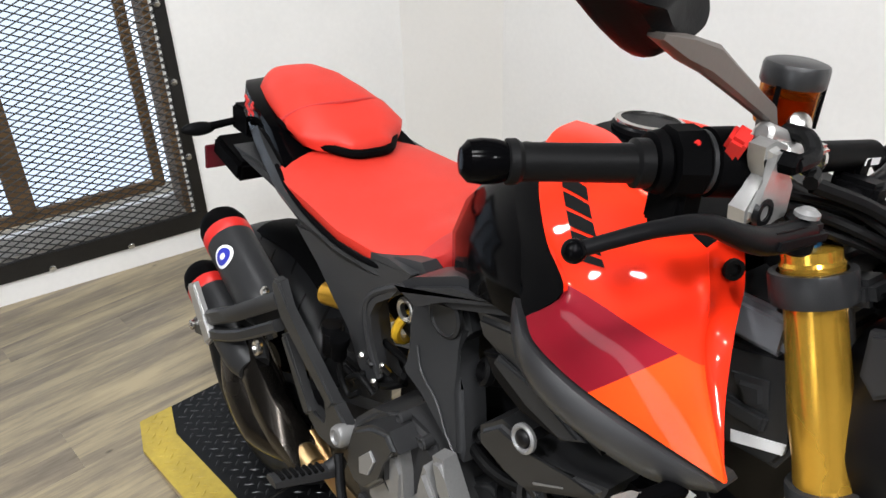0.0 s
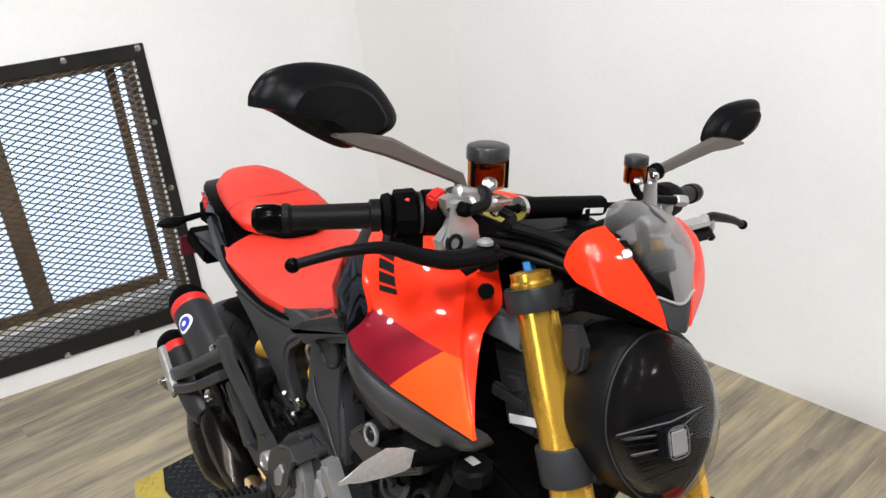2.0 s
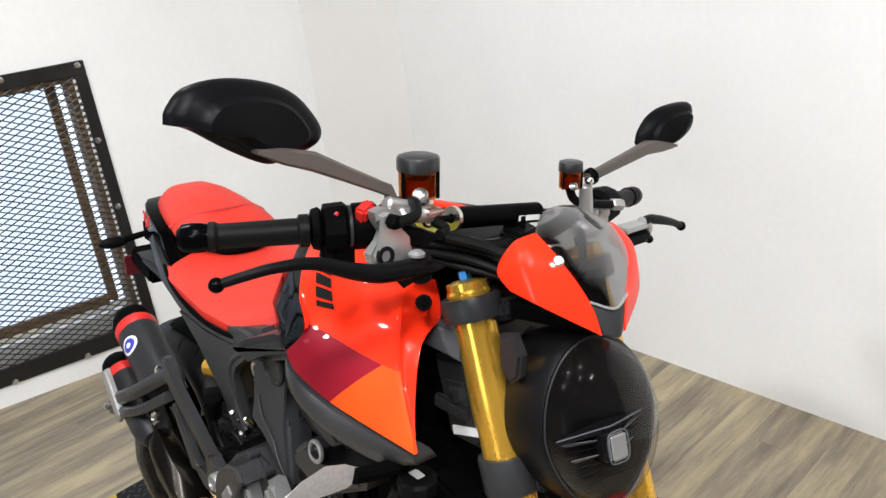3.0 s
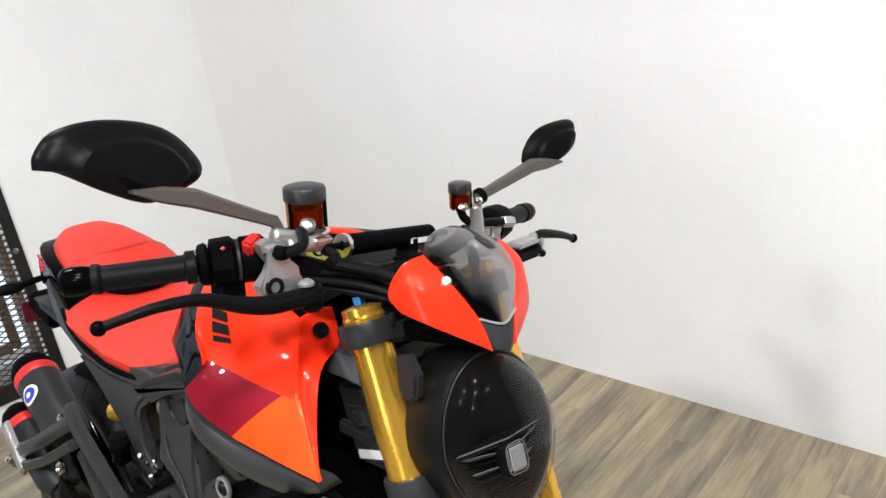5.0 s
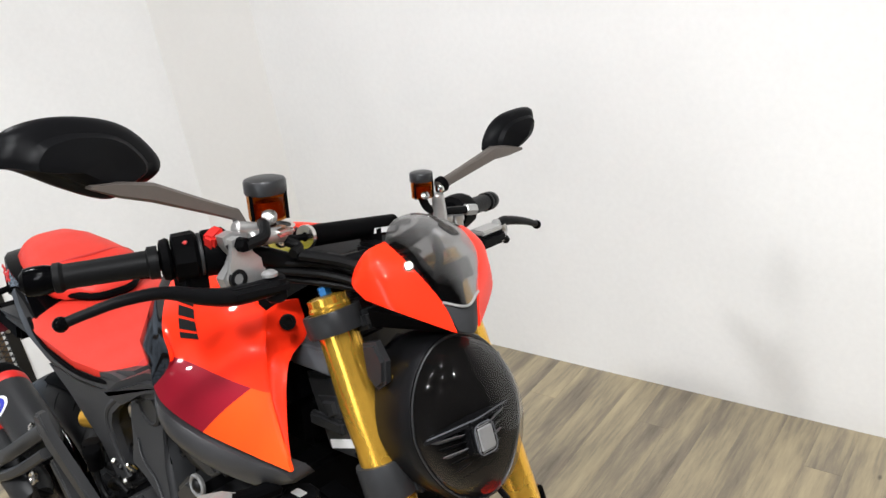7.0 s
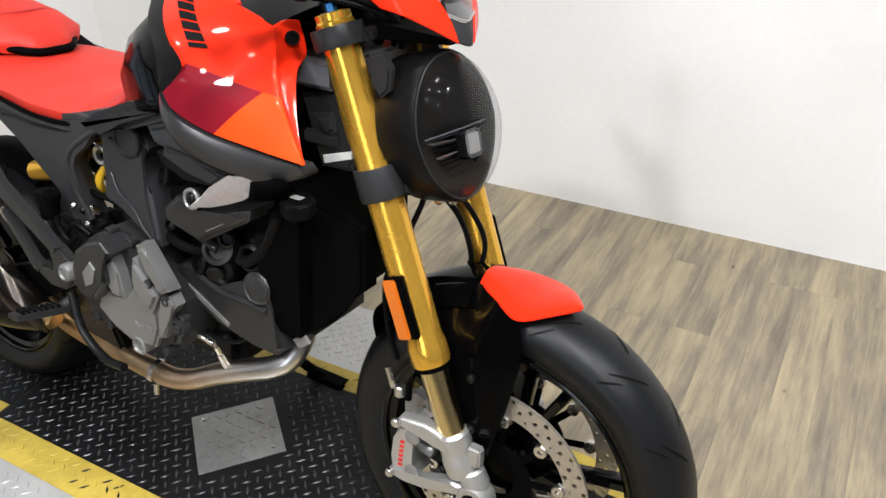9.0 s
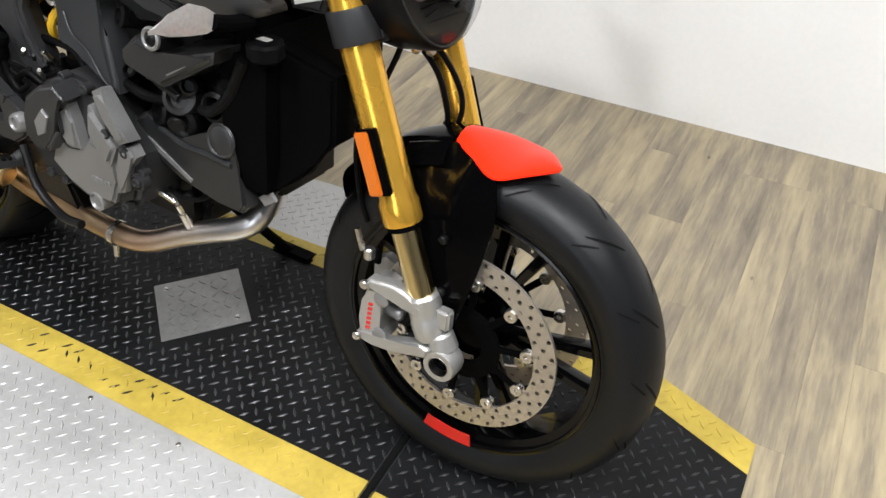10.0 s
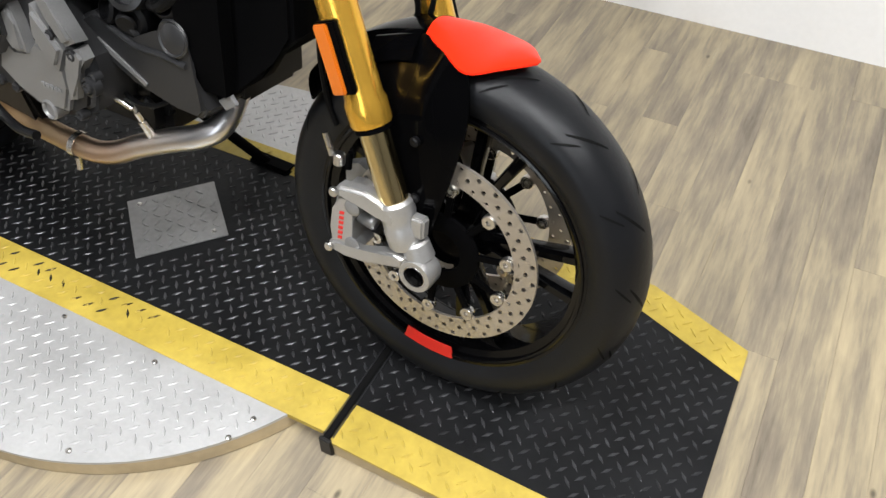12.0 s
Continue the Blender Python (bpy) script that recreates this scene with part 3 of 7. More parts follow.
bm.transform(hatch_m)
part("hatch", bm, HATCH_PLATE, table, "square bare tread plate hatch")
screw = finish(lathe([(0.006, 0), (0.005, 0.002), (0.0, 0.003)], (0, 0, 0), (0, 0, 1), 10), "screw")
screw.materials.append(STEEL)
for x, y, z in ((-0.772, 0.028, 0.004), (-0.578, 0.035, 0.004), (-0.686, -0.274, 0), (-0.463, -0.277, 0), (-0.235, -0.292, 0), (-0.467, -0.479, 0), (-0.69, -0.5, 0), (-0.25, -0.34, 0)):
    ob = new("screw", screw)
    ob.parent, ob.location = table, (x, y, z)


def lugs(inside, height, step, flip=0.0, seed=3, share=(0.0, 1.0)):
    """Raised tread lugs: lens-shaped bars on two square lattices, one leaning left and one right; share picks a part of them."""
    rnd, verts, faces = random.Random(seed), [], []
    n = int(1.4 / step)
    for i in range(-n, n):
        for j in range(-n, n):
            for half in (0, 1):
                x, y = -0.6 + (i + 0.5 * half) * step, (j + 0.5 * half) * step
                pick, size = rnd.random(), rnd.uniform(0.9, 1.08)
                if not inside(x, y) or not share[0] <= pick < share[1]:
                    continue
                a = radians(-48 if half else 48) + flip + rnd.uniform(-0.04, 0.04)
                c, s = math.cos(a), math.sin(a)
                k = len(verts)
                L, Wd, h = 0.0118 * size, 0.0031, 0.0019
                for u, v, z in ((-L, 0, 0), (0, -Wd, 0), (L, 0, 0), (0, Wd, 0), (-L * 0.6, -0.0006, h), (L * 0.6, -0.0006, h), (L * 0.6, 0.0006, h), (-L * 0.6, 0.0006, h)):
                    px, py = x + u * c - v * s, y + u * s + v * c
                    verts.append((px, py, height(px, py) + z))
                faces += [(k, k + 1, k + 4), (k + 1, k + 5, k + 4), (k + 1, k + 2, k + 5), (k + 2, k + 6, k + 5), (k + 2, k + 3, k + 6), (k + 3, k + 7, k + 6), (k + 3, k, k + 7), (k, k + 4, k + 7), (k + 4, k + 5, k + 6, k + 7)]
    me = bpy.data.meshes.new("tread")
    me.from_pydata(verts, [], faces)
    return me


STEP = 0.033


def in_hatch(x, y, pad=0.0):
    p = hatch_m.inverted() @ Vector((x, y, 0))
    return abs(p.x) < 0.093 + pad and abs(p.y) < 0.09 + pad


E1 = 0.012
tagged(part("tread", lugs(lambda x, y: HR + E1 < x < HF - E1 and YN + E1 < y < YF - E1 and not in_hatch(x, y, 0.012), lambda x, y: 0.001, STEP), BLACK_LUG, table), kind="stuff")
def on_border(x, y):
    return HR + E1 < x < HF - E1 and (YNO + E1 < y < YN - E1 or YF + E1 < y < YFO - E1)


def scuffed(x, y):
    return on_border(x, y) and -0.9 < x < -0.5


tagged(part("tread", lugs(lambda x, y: on_border(x, y) and not scuffed(x, y), lambda x, y: 0.002, STEP), YELLOW_PAINT, table), kind="stuff")
tagged(part("tread", lugs(scuffed, lambda x, y: 0.002, STEP, share=(0.4, 1.0)), YELLOW_PAINT, table), kind="stuff")
tagged(part("tread", lugs(scuffed, lambda x, y: 0.002, STEP, share=(0.0, 0.4)), BLACK_PLATE, table, "lugs with the yellow paint worn off"), kind="stuff")
tagged(part("tread", lugs(lambda x, y: in_hatch(x, y, -0.014), lambda x, y: 0.004, STEP, 0.84), HATCH_PLATE, table), kind="stuff")
tagged(part("tread", lugs(lambda x, y: (Vector((x, y)) - TC).length < TR - 0.018 and (y < YNO - E1 or y > YFO + E1), lambda x, y: 0.0, STEP), SILVER_PLATE, table), kind="stuff")


def ramp(name, x0, x1, near, far, near_o, far_o, cut, nc=0.35):
    """A ramp from the turntable's edge down to the floor: black middle, yellow borders, cut corners at the low end."""
    sgn = 1 if x1 > x0 else -1
    ob = thing(name, Matrix(), "low black tread plate ramp with worn yellow borders", "ramp", "turntable ramps")
    zl = FLOOR + 0.012

    def height(x, y):
        return (x - x0) / (x1 - x0) * zl

    def slab(pts, lift, deep=0.006):
        bm = bmesh.new()
        hi = [bm.verts.new((x, y, height(x, y) + lift)) for x, y in pts]
        lo = [bm.verts.new((x, y, max(FLOOR + 0.0005, height(x, y) + lift - deep))) for x, y in pts]
        bm.faces.new(hi)
        bm.faces.new(lo)
        for k in range(len(pts)):
            j = (k + 1) % len(pts)
            bm.faces.new((lo[k], lo[j], hi[j], hi[k]))
        return bm

    xk, xe = x1 - sgn * cut, x1
    part("deck", slab([(x0 + sgn * 0.006, near), (xk, near), (xe, near + cut * nc), (xe, far - cut * 0.35), (xk, far), (x0 + sgn * 0.006, far)], 0.0), BLACK_PLATE, ob, "black painted tread plate")
    part("border", slab([(x0 + sgn * 0.006, near_o), (xk, near_o), (xe, near_o + cut * nc), (xe, near + cut * nc), (xk, near), (x0 + sgn * 0.006, near)], 0.001), YELLOW_PAINT, ob, "worn yellow border")
    part("border", slab([(x0 + sgn * 0.006, far_o), (xk, far_o), (xe, far_o - cut * 0.35), (xe, far - cut * 0.35), (xk, far), (x0 + sgn * 0.006, far)], 0.001), YELLOW_PAINT, ob, "worn yellow border")
    part("core", slab([(x0 + sgn * 0.008, near_o + 0.003), (xk, near_o + 0.003), (xe - sgn * 0.003, near_o + cut * nc + 0.003), (xe - sgn * 0.003, far_o - cut * 0.35 - 0.003), (xk, far_o - 0.003), (x0 + sgn * 0.008, far_o - 0.003)], -0.0065, 0.2), PLY, ob, "pale timber core of the ramp")
    lo_, hi_ = min(x0, xe), max(x0, xe)

    def mid(x, y):
        c = 0.35 * max(0.0, cut - abs(x - xe))
        return lo_ + E1 < x < hi_ - E1 and near + c * nc / 0.35 + E1 < y < far - c - E1

    def edge(x, y):
        c = 0.35 * max(0.0, cut - abs(x - xe))
        return lo_ + E1 < x < hi_ - E1 and (near_o + c * nc / 0.35 + E1 < y < near + c * nc / 0.35 - E1 or far - c + E1 < y < far_o - c - E1)

    tagged(part("tread", lugs(mid, height, STEP), BLACK_LUG, ob), kind="stuff")
    tagged(part("tread", lugs(edge, lambda x, y: height(x, y) + 0.001, STEP), YELLOW_PAINT, ob), kind="stuff")
    return ob


front_ramp = ramp("ramp", HF, 0.475, -0.189, 0.25, -0.270, 0.325, 0.2, 0.0)
rear_ramp = ramp("ramp", HR, -1.685, -0.138, 0.235, -0.222, 0.31, 0.11)
hinge = part("hinge_bar", rbox((HF - 0.007, -0.27, -0.01), (HF + 0.007, 0.33, 0.0045), 0.002), BLACK_MARK, front_ramp, "black hinge bar across the plates")
for off in (-0.0095, 0.0085):
    part("worn_edge", rbox((HF + off, -0.262, -0.006), (HF + off + 0.0018, 0.318, 0.0038), 0.0005), BLACK_LUG, hinge, "edge worn to bare steel")
part("hinge_tab", rbox((HF - 0.012, -0.274, FLOOR + 0.001), (HF + 0.012, -0.266, 0.004), 0.002), BLACK_STEEL, front_ramp, "bent steel tab at the hinge's end")
part("hinge_bar", rod((HR, -0.24, -0.004), (HR, 0.33, -0.004), 0.006, seg=10), BLACK_STEEL, rear_ramp)


# ---- the motorcycle (built upright: x ahead, y to its left, z up from the ground; it leans on its stand) ----
bike = thing("motorcycle", pose(0, -0.045, 0.0, -8.5, 0, -3.0), "red and black naked motorcycle leaning on its side stand", "motorcycle")
C = -0.04             # middle of the steered front end


def torus_profile(r_out, r_bead, half, crown=0.62):
    """A tyre's section as (radius, across)."""
    pts = []
    for k in range(19):
        a = radians(-112 + 224 * k / 18)
        pts.append((r_out - (r_out - r_bead) * 0.52 * (1 - math.cos(a)) * 1.04, half * math.sin(a) if abs(a) < 1.57 else half * math.copysign(1 - 0.12 * (abs(a) - 1.57), a)))
    return [(r_bead, -half * 0.72), *pts, (r_bead, half * 0.72)]


def wheel(name, c, r_out, half, r_rim, spokes, label):
    c = Vector(c)
    hub = part(name, joined(lathe([(0.02, -0.045), (0.036, -0.045), (0.04, -0.02), (0.034, 0.0), (0.04, 0.02), (0.036, 0.045), (0.02, 0.045)], c, (0, 1, 0), 28)), GLOSS_BLACK, bike, label)
    part("tyre", lathe(torus_profile(r_out, r_rim, half), c, (0, 1, 0), 80, closed=True), TYRE, hub, "black road tyre with short tread sipes")
    w = half * 0.8
    part("rim", lathe([(r_rim + 0.002, -w), (r_rim - 0.001, -w + 0.006), (r_rim - 0.016, -w + 0.012), (r_rim - 0.02, -w * 0.3), (r_rim - 0.02, w * 0.3), (r_rim - 0.016, w - 0.012), (r_rim - 0.001, w - 0.006),
                       (r_rim + 0.002, w), (r_rim + 0.008, w), (r_rim + 0.008, -w)], c, (0, 1, 0), 72, closed=True), RIM_BLACK, hub, "gloss black cast rim")
    for side in (-1, 1):
        part("rim_lip", lathe([(r_rim - 0.002 + 0.0042 * math.cos(t), side * (w - 0.001) + 0.0042 * math.sin(t)) for t in np.linspace(0, 2 * math.pi, 9)[:-1]], c, (0, 1, 0), 72, closed=True), RIM_BLACK, hub)
    for k in range(spokes):
        for off in (-0.16, 0.16):
            a0, a1 = 2 * math.pi * k / spokes + off * 0.5, 2 * math.pi * k / spokes + off * 1.15
            p, q = c + Vector((0.034 * math.cos(a0), 0, 0.034 * math.sin(a0))), c + Vector(((r_rim - 0.018) * math.cos(a1), 0, (r_rim - 0.018) * math.sin(a1)))
            d = (q - p).normalized()
            n = Vector((0, 1, 0)).cross(d)
            rings = []
            for t, wid, th in ((0, 0.013, 0.02), (0.5, 0.008, 0.014), (1, 0.01, 0.016)):
                m = p.lerp(q, t)
                rings.append([m + n * wid * u + Vector((0, th * v, 0)) for u, v in ((-1, -0.6), (-0.6, -1), (0.6, -1), (1, -0.6), (1, 0.6), (0.6, 1), (-0.6, 1), (-1, 0.6))])
            part("spoke", loft(rings), RIM_BLACK, hub)
    return hub


def sipes(hub, c, r_out, r_bead, half, count, lean):
    """Short curved sipes across the tread: dark strips laid on it for the grooves' shade."""
    c = Vector(c)

    def on_tyre(ang, s):
        a = s * 1.9
        r = r_out - (r_out - r_bead) * 0.52 * (1 - math.cos(a)) * 1.04 + 0.0006
        return c + Vector((r * math.cos(ang), half * math.sin(a), r * math.sin(ang)))

    for k in range(count):
        a0 = 2 * math.pi * k / count
        for side in (-1, 1):
            for s0, s1, da, w in ((0.06, 0.42, 0.17, 0.0125), (0.38, 0.66, 0.1, 0.009)):
                bm, rows = bmesh.new(), []
                for i in range(6):
                    t = i / 5
                    s, ang = side * (s0 + (s1 - s0) * t), a0 + (0.16 if side > 0 else 0) + lean * da * t + (0.09 if s0 > 0.3 else 0)
                    ww = w * (0.35 + 0.65 * math.sin(math.pi * (0.1 + 0.8 * t)))
                    rows.append((bm.verts.new(on_tyre(ang - ww, s)), bm.verts.new(on_tyre(ang + ww, s))))
                for p, q in zip(rows, rows[1:]):
                    bm.faces.new((p[0], p[1], q[1], q[0]))
                part("sipe", bm, BLACK_MARK, hub)


FW = (0.0, 0.004, 0.3)
fw = wheel("front_wheel", FW, 0.300, 0.06, 0.222, 5, "gloss black front wheel with paired spokes")
sipes(fw, FW, 0.300, 0.222, 0.06, 15, 1)


def brake_disc(cy, out):
    """A drilled floating disc: an outer ring with real holes, on a black carrier with buttons."""
    bm, rows, cols, r0, r1, t = bmesh.new(), 3, 64, 0.124, 0.160, 0.0025
    cx, cz = FW[0], FW[2]
    for i in range(rows):
        for j in range(cols):
            ra, rb = r0 + (r1 - r0) * i / rows, r0 + (r1 - r0) * (i + 1) / rows
            aa, ab = 2 * math.pi * j / cols, 2 * math.pi * (j + 1) / cols
            am, rm = (aa + ab) / 2, (ra + rb) / 2
            ring = [(ra, aa), (ra, am), (ra, ab), (rm, ab), (rb, ab), (rb, am), (rb, aa), (rm, aa)]
            def w(r, a, y):
                return bm.verts.new((cx + r * math.cos(a), y, cz + r * math.sin(a)))
            hole = (j + i) % 2 == 0
            for y in (cy - t, cy + t):
                if hole:
                    o = [w(r, a, y) for r, a in ring]
                    h = []
                    for k in range(8):
                        g = radians(225 - 45 * k)
                        h.append(w(rm + 0.0038 * math.cos(g), am + 0.0038 * math.sin(g) / rm, y))
                    for k in range(8):
                        bm.faces.new((o[k], o[(k + 1) % 8], h[(k + 1) % 8], h[k]))
                else:
                    bm.faces.new([w(r, a, y) for r, a in ring])
    bmesh.ops.remove_doubles(bm, verts=bm.verts, dist=1e-5)
    disc = part("brake_disc", joined(bm, lathe([(r1, -t), (r1, t)], (cx, cy, cz), (0, 1, 0), 60, caps=False), lathe([(r0, -t), (r0, t)], (cx, cy, cz), (0, 1, 0), 60, caps=False)), DISC_STEEL, bike, "drilled steel brake disc", sharp=25)
    part("carrier", lathe([(0.036, -0.004), (0.055, -0.006), (0.066, -0.003), (0.066, 0.003), (0.036, 0.004)], (cx, cy, cz), (0, 1, 0), 40, closed=True), BLACK, disc, "black disc carrier")
    for k in range(10):
        a = 2 * math.pi * (k + 0.35) / 10
        p = Vector((cx + 0.113 * math.cos(a), cy, cz + 0.113 * math.sin(a)))
        part("button", lathe([(0.004, -0.006), (0.010, -0.006), (0.011, -0.004), (0.011, 0.004), (0.010, 0.006), (0.004, 0.006)], p, (0, 1, 0), 14, closed=True), STEEL, disc)
        part("carrier_arm", rbox((-0.022, -0.003, -0.006), (0.024, 0.003, 0.006), 0.002, Matrix.Rotation(-a, 4, "Y")), BLACK, disc).location = p + Vector((-0.03 * math.cos(a), 0, -0.03 * math.sin(a)))
        part("lug", rbox((-0.012, -0.002, -0.009), (0.012, 0.002, 0.009), 0.002, Matrix.Rotation(-a, 4, "Y")), DISC_STEEL, disc).location = p + Vector((0.008 * math.cos(a), 0, 0.008 * math.sin(a)))
    return disc


brake_disc(FW[1] - 0.062, -1)
brake_disc(FW[1] + 0.062, 1)
# red band on the rim
bm = lathe([(0.201, -0.0515), (0.2255, -0.0515), (0.2255, -0.0495), (0.201, -0.0495)], FW, (0, 1, 0), 120, closed=True)
cut = [f for f in bm.faces if not (radians(-106) < math.atan2(f.calc_center_median().z - FW[2], f.calc_center_median().x) < radians(-82))]
bmesh.ops.delete(bm, geom=cut, context="FACES")
part("rim_band", bm, RED_MARK, fw, "red printed band on the rim")
axle = part("axle_nut", lathe([(0.019, 0.02), (0.019, 0.0), (0.0165, -0.002), (0.0155, 0.004), (0.0155, 0.03)], (FW[0] - 0.002, -0.127, FW[2] - 0.006), (0, 1, 0), 24, closed=True), STEEL, bike, "hollow silver front axle end")
part("bore", lathe([(0.0152, 0.012), (0.0, 0.012)], (FW[0] - 0.002, -0.127, FW[2] - 0.006), (0, 1, 0), 20), BLACK, axle, "dark axle bore")


# fork
def fork_x(z):
    return -0.011 - 0.366 * (z - 0.276)


FD = Vector((-0.366, 0, 1)).normalized()


def fork_leg(y, near):
    def at(z):
        return Vector((fork_x(z), y, z))
    k = 1 / FD.z
    z0 = 0.505
    prof = [(0.0285, 0), (0.0295, 0.004), (0.0295, 0.03), (0.0265, 0.037), (0.0262, 0.2), (0.0268, 0.245), (0.0268, 0.29), (0.0262, 0.305), (0.0278, 0.335), (0.0274, 0.36), (0.0258, 0.40), (0.0253, 0.43), (0.0258, 0.44), (0.0258, 0.467)]
    leg = part("fork_tube", lathe([(r, a * k) for r, a in prof], at(z0), FD, 32), GOLD, bike, "gold anodised upside-down fork tube")
    part("fork_cap", lathe([(0.026, 0), (0.0265, 0.004), (0.0245, 0.007), (0.0245, 0.016), (0.016, 0.018), (0.0, 0.018)], at(z0 + 0.467), FD, 28), GOLD, leg, "gold fork cap")
    part("adjuster", rod(at(z0 + 0.484), at(z0 + 0.494), 0.0085, seg=6), BLUE, leg, "blue fork adjuster")
    part("stanchion", rod(at(0.35), at(z0), 0.0215, seg=28), GOLD_TUBE, leg, "polished gold stanchion")
    part("dust_seal", rod(at(z0 - 0.008), at(z0 + 0.002), 0.026, seg=28), BLACK, leg)
    # foot casting round the axle, with arms back to the caliper
    s = -1 if y < 0 else 1
    foot = part("fork_foot", joined(lathe([(0.0235, -0.02), (0.026, -0.015), (0.027, 0.01), (0.0255, 0.015), (0.0255, 0.028), (0.027, 0.032), (0.027, 0.05), (0.0235, 0.055)], at(0.345), FD, 28),
                                    rod(at(0.35) + Vector((0.02, 0, -0.01)), at(0.315) + Vector((0.02, 0, -0.005)), 0.021, 0.023, 20, 0.004),
                                    lathe([(0.018, -0.018), (0.0255, -0.018), (0.027, -0.013), (0.027, 0.013), (0.0255, 0.018), (0.018, 0.018)], (FW[0] - 0.002, y + s * 0.006, FW[2] - 0.006), (0, 1, 0), 28, closed=True)), SILVER, leg, "silver cast fork foot")
    part("pinch_lug", rbox((fork_x(0.36) + 0.018, y - 0.01, 0.35), (fork_x(0.36) + 0.042, y + 0.01, 0.385), 0.004), SILVER, foot)
    part("arm", plate([(-0.142, 0.391), (-0.134, 0.402), (-0.087, 0.408), (-0.063, 0.402), (-0.038, 0.388), (-0.036, 0.367), (-0.067, 0.375), (-0.093, 0.386), (-0.136, 0.383)], s * 0.132, s * 0.112, 0.005, 3), SILVER, foot, "silver caliper bracket arm")
    part("arm", plate([(-0.153, 0.292), (-0.146, 0.302), (-0.098, 0.299), (-0.038, 0.322), (-0.018, 0.320), (-0.02, 0.301), (-0.086, 0.281), (-0.123, 0.277), (-0.15, 0.281)], s * 0.132, s * 0.112, 0.005, 3), SILVER, foot, "silver caliper bracket arm")
    # radial caliper over the disc's rear edge
    yc = FW[1] + s * 0.066
    cal = part("caliper", plate([(-0.138, 0.386), (-0.121, 0.390), (-0.104, 0.384), (-0.103, 0.360), (-0.116, 0.338), (-0.116, 0.300), (-0.105, 0.290), (-0.116, 0.272), (-0.138, 0.274), (-0.152, 0.287), (-0.150, 0.322), (-0.146, 0.358)], s * 0.128, s * 0.075, 0.006, 3, 0.03), SILVER, bike, "silver radial brake caliper")
    part("inner_half", plate([(-0.150, 0.395), (-0.128, 0.385), (-0.122, 0.32), (-0.152, 0.262), (-0.172, 0.27), (-0.172, 0.385)], yc - s * 0.03, yc - s * 0.006, 0.005), CAST, cal)
    part("bridge", rod((-0.115, s * 0.1, 0.342), (-0.085, s * 0.1, 0.336), 0.012, seg=14, bevel=0.003), CAST, cal)
    for k in range(6):
        z = 0.306 + 0.0092 * k
        part("logo_bar", plate([(-0.1365 + 0.00075 * k, z), (-0.1285 + 0.00075 * k, z + 0.001), (-0.1277 + 0.00075 * k, z + 0.0065), (-0.1357 + 0.00075 * k, z + 0.0055)], s * 0.1288, s * 0.1275, 0.0), RED_MARK, cal, "red printed mark")
    for x, z in ((-0.137, 0.393), (-0.147, 0.290)):
        part("bolt", rod((x, s * 0.131, z), (x, s * 0.14, z), 0.0075, seg=12, bevel=0.002), STEEL, cal)
    # dark plate stands in for the shade in the caliper's recess
    part("pad_shadow", plate([(-0.112, 0.366), (-0.082, 0.372), (-0.07, 0.34), (-0.085, 0.305), (-0.112, 0.308)], s * 0.09, s * 0.08, 0.003), CAST_DARK, cal, "dark plate for the shade inside the caliper")
    part("bleed_nipple", rod((-0.15, yc + s * 0.02, 0.4), (-0.146, yc + s * 0.02, 0.428), 0.006, 0.004, seg=10), BLACK, cal)
    part("banjo", joined(rod((-0.166, yc + s * 0.02, 0.4), (-0.166, yc + s * 0.02, 0.42), 0.009, seg=12, bevel=0.002), rod((-0.178, yc + s * 0.02, 0.412), (-0.19, yc + s * 0.02, 0.446), 0.005, seg=10)), STEEL, cal, "steel banjo fitting")
    for z in (0.372, 0.305):
        part("piston_cap", lathe([(0.013, 0), (0.013, 0.002), (0.009, 0.004), (0.0, 0.004)], (-0.108 - 0.002, s * 0.1275, z), (0, s, 0), 18), CAST, cal)
    return leg


FY = 0.105
leg_r = fork_leg(-FY, True)
leg_l = fork_leg(FY, False)
# reflector on each tube
for s in (-1, 1):
    m = Matrix.Translation((fork_x(0.6) - 0.002, s * (FY + 0.03), 0.598)) @ Matrix.Rotation(math.atan2(-0.366, 1), 4, "Y")
    bm = rbox((-0.014, -0.005, -0.048), (0.018, 0.005, 0.048), 0.002)
    bm.transform(m)
    rf = part("reflector_holder", bm, BLACK, bike, "black reflector holder")
    bm = rbox((-0.0135, -0.0065 * 1 if s < 0 else 0.0, -0.046), (0.008, 0.0 if s < 0 else 0.0065, 0.046), 0.002)
    bm.transform(Matrix.Translation((0, s * 0.004, 0)) @ m)
    part("reflector", bm, AMBER, rf, "amber side reflector")


